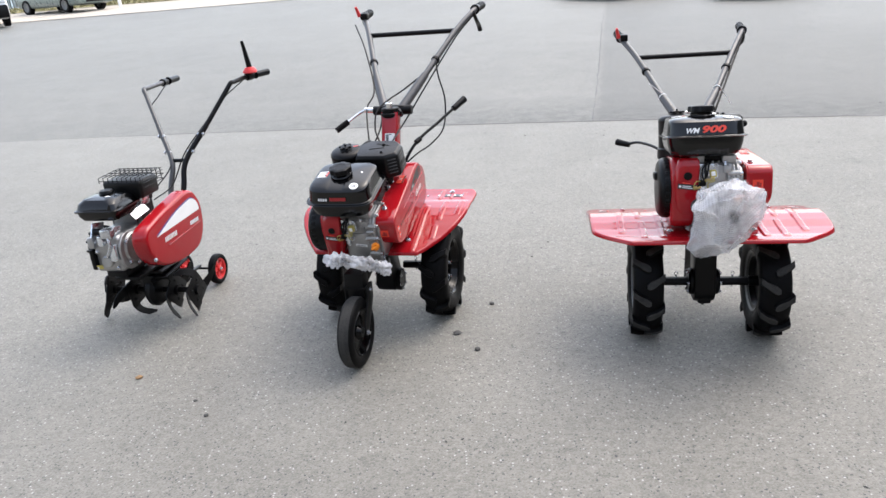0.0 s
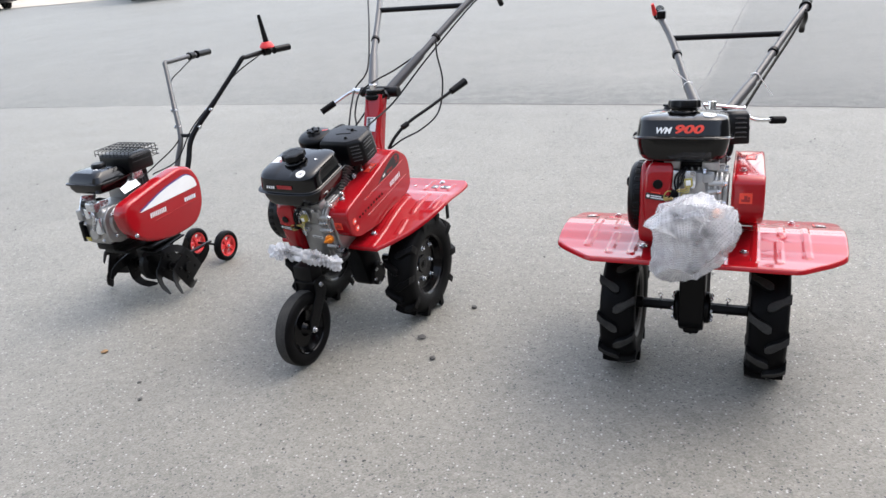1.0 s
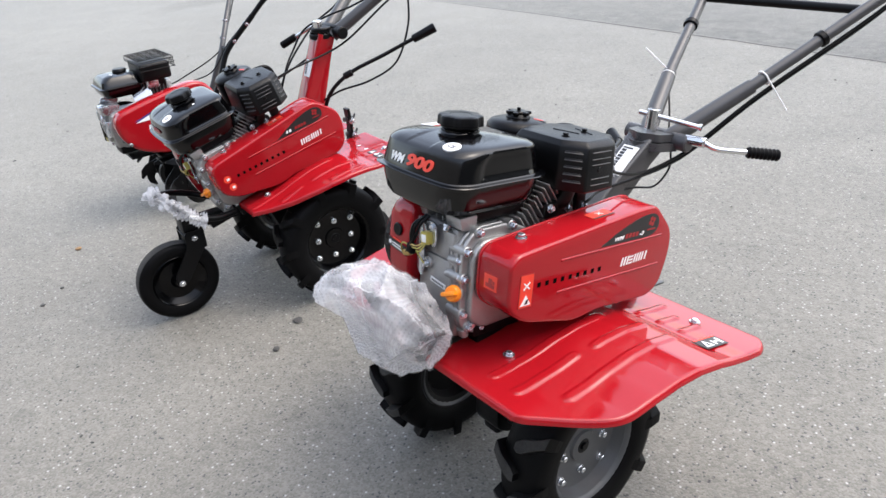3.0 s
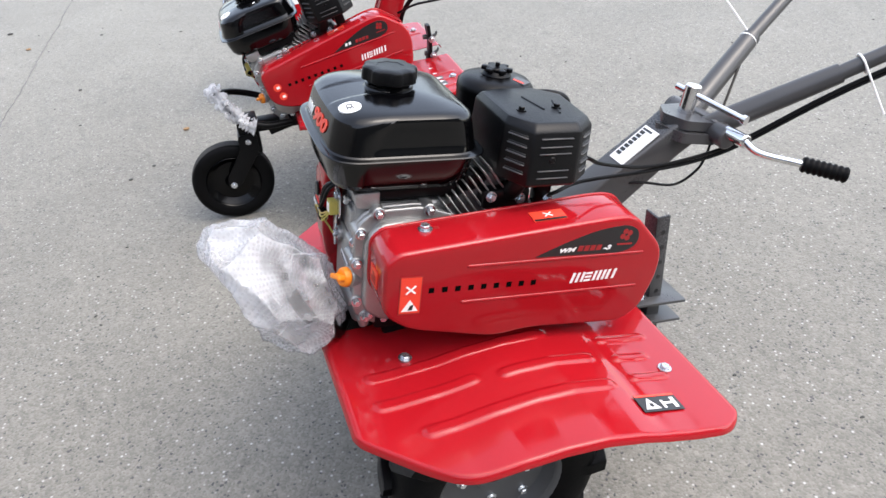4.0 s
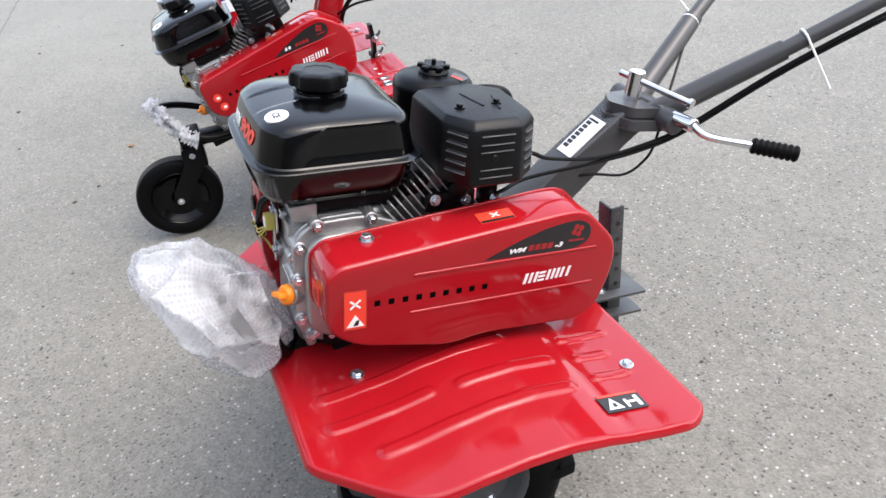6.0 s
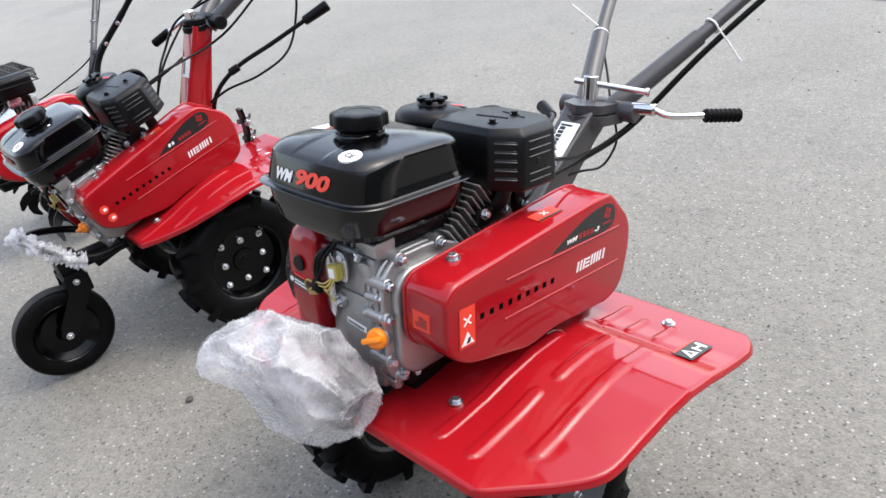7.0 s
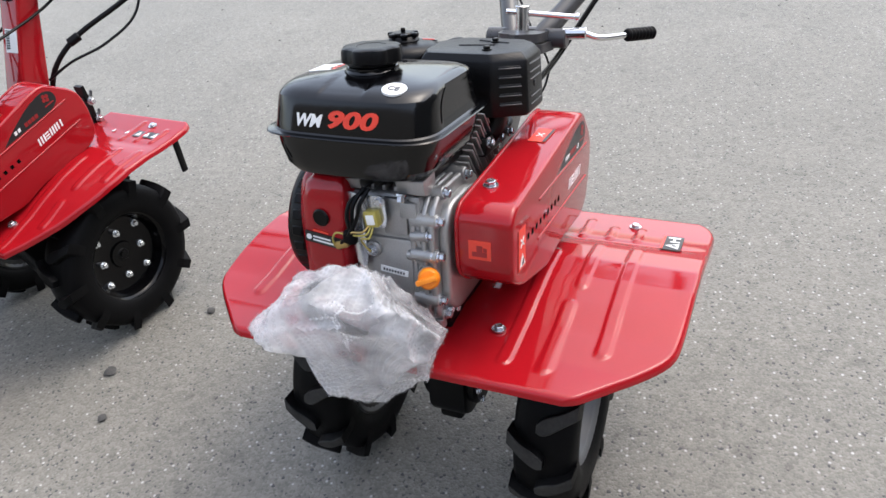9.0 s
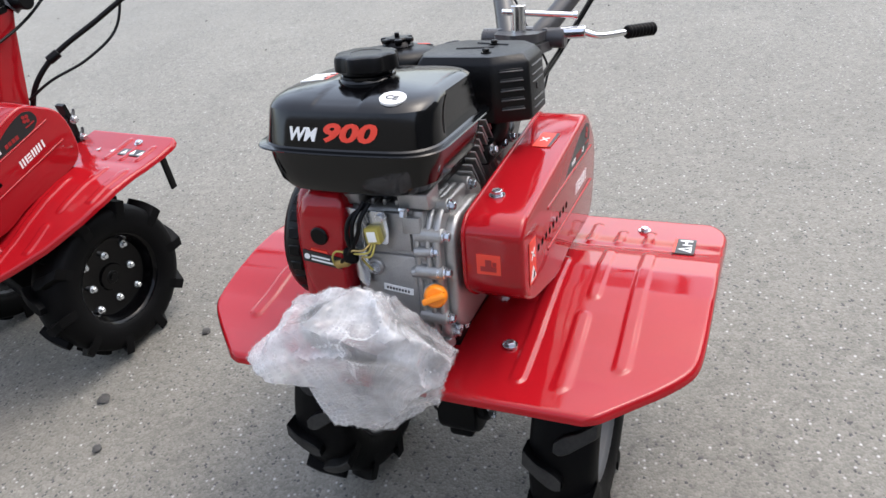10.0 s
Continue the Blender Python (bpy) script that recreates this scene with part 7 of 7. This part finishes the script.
def car(name, label, m, paint, length=4.3, width=1.74, height=1.42, van=False):
    """A parked car, its nose towards -y; body, windows, wheels, lamps, bumper."""
    root = thing(name, label, "van" if van else "car", m)
    L2, W2 = length / 2, width / 2
    if van:
        profile = [(-L2, 0.35), (-L2 - 0.02, 0.75), (-L2 + 0.25, 1.0), (-L2 + 0.95, 1.15), (-L2 + 1.6, height), (L2, height), (L2, 0.3), (L2 - 0.5, 0.25), (-L2 + 0.3, 0.25)]
    else:
        profile = [(-L2, 0.35), (-L2 - 0.02, 0.6), (-L2 + 0.2, 0.78), (-L2 + 1.15, 0.92), (-L2 + 1.95, height), (L2 - 1.35, height), (L2 - 0.55, 0.98), (L2 - 0.02, 0.92), (L2, 0.4), (L2 - 0.3, 0.25), (-L2 + 0.3, 0.25)]
    bm = bmesh.new()
    prism(bm, rounded(profile, 0.12, 4), -W2, W2, 0.1, 4)
    body = part("body", bm, paint, root)
    if not van:
        for v in body.data.vertices:
            k = max(0.0, (v.co.z - 0.9) / (height - 0.9))
            v.co.x *= 1 - 0.2 * k
    bm = bmesh.new()
    y0, y1, z0, z1 = (-L2 + 0.98, -L2 + 1.6, 1.17, height - 0.05) if van else (-L2 + 1.2, -L2 + 1.93, 0.95, height - 0.04)
    k0, k1 = (0.93, 0.93) if van else (0.9, 0.76)
    b = bmesh.new()
    f = b.faces.new([b.verts.new(p) for p in ((-W2 * k0, y0 - 0.02, z0), (W2 * k0, y0 - 0.02, z0), (W2 * k1, y1 - 0.03, z1), (-W2 * k1, y1 - 0.03, z1))])
    bmesh.ops.solidify(b, geom=[f], thickness=0.02)
    join(bm, b)
    part("windscreen", bm, GLASS_DARK, root)
    for s in (1, -1):
        spans = ((-L2 + 1.25, -L2 + 2.0),) if van else ((-L2 + 1.75, -L2 + 2.35), (-L2 + 2.42, L2 - 0.95))
        for a, c in spans:
            bm = bmesh.new()
            x0, x1 = (W2, W2) if van else (W2 * 0.975, W2 * 0.83)
            za, zb = (1.1, height - 0.2) if van else (0.95, height - 0.1)
            b = bmesh.new()
            f = b.faces.new([b.verts.new(p) for p in ((s * (x0 + 0.004), a, za), (s * (x0 + 0.004), c, za), (s * (x1 + 0.008), c - 0.1, zb), (s * (x1 + 0.008), a + 0.35, zb))])
            bmesh.ops.solidify(b, geom=[f], thickness=0.015)
            join(bm, b)
            part("side_window", bm, GLASS_DARK, root)
        bm = bmesh.new()
        rbox(bm, s * (W2 - 0.42), s * (W2 - 0.06), -L2 - 0.045, -L2 + 0.12, 0.62 if not van else 0.78, 0.76 if not van else 0.98, 0.03)
        part("headlight", bm, LAMP_GLASS, root)
        bm = bmesh.new()
        rbox(bm, s * (W2 - 0.02), s * (W2 + 0.16), -L2 + 1.45, -L2 + 1.6, 0.92, 1.06, 0.04)
        part("mirror", bm, paint, root)
        for y in (-L2 + 0.8, L2 - 0.8):
            bm = bmesh.new()
            lathe(bm, [(0.2, 0.1), (0.29, 0.1), (0.31, 0.06), (0.31, -0.1), (0.2, -0.1)], (s * (W2 - 0.08), y, 0.31), 28, "x", s)
            wheel = part("wheel", bm, RUBBER, root)
            bm = bmesh.new()
            lathe(bm, [(0.02, 0.07), (0.12, 0.09), (0.2, 0.095), (0.2, -0.05), (0.02, -0.05)], (s * (W2 - 0.08), y, 0.31), 20, "x", s)
            part("rim", bm, RIM_GREY, wheel)
    bm = bmesh.new()
    rbox(bm, -W2 + 0.03, W2 - 0.03, -L2 - 0.06, -L2 + 0.15, 0.3, 0.56 if not van else 0.72, 0.04)
    bumper_part = part("front_bumper", bm, BLACK_PLASTIC if van else paint, root)
    bm = bmesh.new()
    rbox(bm, -0.45, 0.45, -L2 - 0.07, -L2, 0.36, 0.46, 0.02)
    part("air_intake", bm, BLACK_PLASTIC, bumper_part)
    bm = bmesh.new()
    rbox(bm, -0.26, 0.26, -L2 - 0.085, -L2 - 0.06, 0.47, 0.57, 0.005)
    part("plate_bar", bm, WHITE, bumper_part, "blank white plate bar")
    return root


def on_ground(x, y, turn):
    return pose(x, y, rise(x, y), 0, 0, turn)


car("parked_sedan", "grey green sedan parked by the pale fence", on_ground(*SEDAN), CAR_GREY)
car("parked_van", "white delivery van with a dark bumper parked at the yard's edge", on_ground(*VAN), CAR_WHITE, 4.6, 1.85, 1.95, True)
car("parked_car", "black car parked across the yard", on_ground(*BLACK1), CAR_BLACK)
car("parked_car", "black car parked across the yard beside another", on_ground(*BLACK2), CAR_BLACK)
car("parked_car", "dark car parked at the yard's near edge", on_ground(*NEAR_CAR), CAR_BLACK)


def truck(m):
    """A flatbed truck seen from its side: chassis, load bed, wheels, fuel tank."""
    root = thing("parked_truck", "grey flatbed truck parked beyond the yard", "truck", m)
    bm = bmesh.new()
    rbox(bm, -0.45, 0.45, -4.2, 4.2, 0.75, 1.0, 0.03)
    part("chassis", bm, BLACK_PLASTIC, root)
    bm = bmesh.new()
    rbox(bm, -1.2, 1.2, -2.0, 4.3, 1.05, 1.3, 0.03)
    part("load_bed", bm, RIM_GREY, root)
    bm = bmesh.new()
    rbox(bm, -1.15, 1.15, -4.4, -2.2, 0.7, 2.7, 0.15, 3)
    part("cab", bm, FENCE_STEEL, root)
    for s in (1, -1):
        bm = bmesh.new()
        cyl(bm, (s * 0.85, -1.6, 0.75), (s * 0.85, -0.5, 0.75), 0.32, seg=24, bevel=0.03)
        part("fuel_tank", bm, ZINC, root)
        for y in (-3.2, 1.8, 3.1):
            bm = bmesh.new()
            lathe(bm, [(0.25, 0.14), (0.46, 0.14), (0.5, 0.08), (0.5, -0.14), (0.25, -0.14)], (s * 1.0, y, 0.5), 28, "x", s)
            wheel = part("wheel", bm, RUBBER, root)
            bm = bmesh.new()
            lathe(bm, [(0.03, 0.05), (0.15, 0.1), (0.25, 0.1), (0.25, -0.08), (0.03, -0.08)], (s * 1.0, y, 0.5), 20, "x", s)
            part("rim", bm, RIM_GREY, wheel)
    return root


truck(on_ground(*TRUCK))

# sheet steel fence behind the verge
fence = thing("sheet_fence", "pale profiled steel sheet fence behind the verge", "fence")
fx0, fx1, fy = FENCE
for i in range(14):
    x0, x1 = fx0 + (fx1 - fx0) * i / 14, fx0 + (fx1 - fx0) * (i + 1) / 14 - 0.02
    bm = bmesh.new()
    rows = []
    for j in range(33):
        x = x0 + (x1 - x0) * j / 32
        d = 0.025 if j % 4 < 2 else -0.025
        z = rise(x, fy)
        rows.append([bm.verts.new((x, fy + d, z + 0.05)), bm.verts.new((x, fy + d, z + 2.1))])
    for a, b in zip(rows, rows[1:]):
        bm.faces.new((a[0], b[0], b[1], a[1]))
    bmesh.ops.solidify(bm, geom=bm.faces[:], thickness=0.004)
    part("sheet_panel", bm, FENCE_STEEL, fence)
    bm = bmesh.new()
    rbox(bm, x1 - 0.03, x1 + 0.03, fy + 0.04, fy + 0.1, rise(x1, fy), rise(x1, fy) + 2.1, 0.008)
    part("fence_post", bm, FENCE_STEEL, fence)
marker = thing("white_post", "slim white painted post on the verge", "post")
px, py = POST
bm = bmesh.new()
cyl(bm, (px, py, rise(px, py)), (px - 0.1, py, rise(px, py) + 2.3), 0.07, seg=16, bevel=0.01)
part("post", bm, CAR_WHITE, marker)


def verge(name, label, xs, ys, material, lift):
    ob = part(name, sheet(xs, ys, lift), material, None)
    return tagged(ob, label, "verge", kind="structure")


verge("sandy_verge", "pale sandy edge of the yard", steps(-40, 4, 44), steps(VERGE - 2.5, 140, 60), SAND, 0.02)
verge("grass_verge", "dry grass verge in front of the fence", steps(-40, 0, 40), steps(VERGE + 4.0, 120, 50), GRASS, 0.04)
rng = random.Random(11)
bm = bmesh.new()
for i in range(1500):
    x, y = rng.uniform(-24, -2), rng.uniform(VERGE + 4.0, fy - 0.2)
    z, h, a = rise(x, y) + 0.03, rng.uniform(0.05, 0.16), rng.uniform(0, 6.3)
    d = Vector((math.cos(a), math.sin(a), 0)) * 0.05
    for k in range(3):
        q = Vector((x, y, z)) + Vector((rng.uniform(-0.1, 0.1), rng.uniform(-0.1, 0.1), 0))
        bm.faces.new([bm.verts.new(q - d * 0.5), bm.verts.new(q + d * 0.5), bm.verts.new(q + d * rng.uniform(-1, 1) + Vector((0, 0, h)))])
grass = part("grass_tufts", bm, GRASS, None)
tagged(grass, "tufts of dry yellow green grass", "grass", kind="stuff")
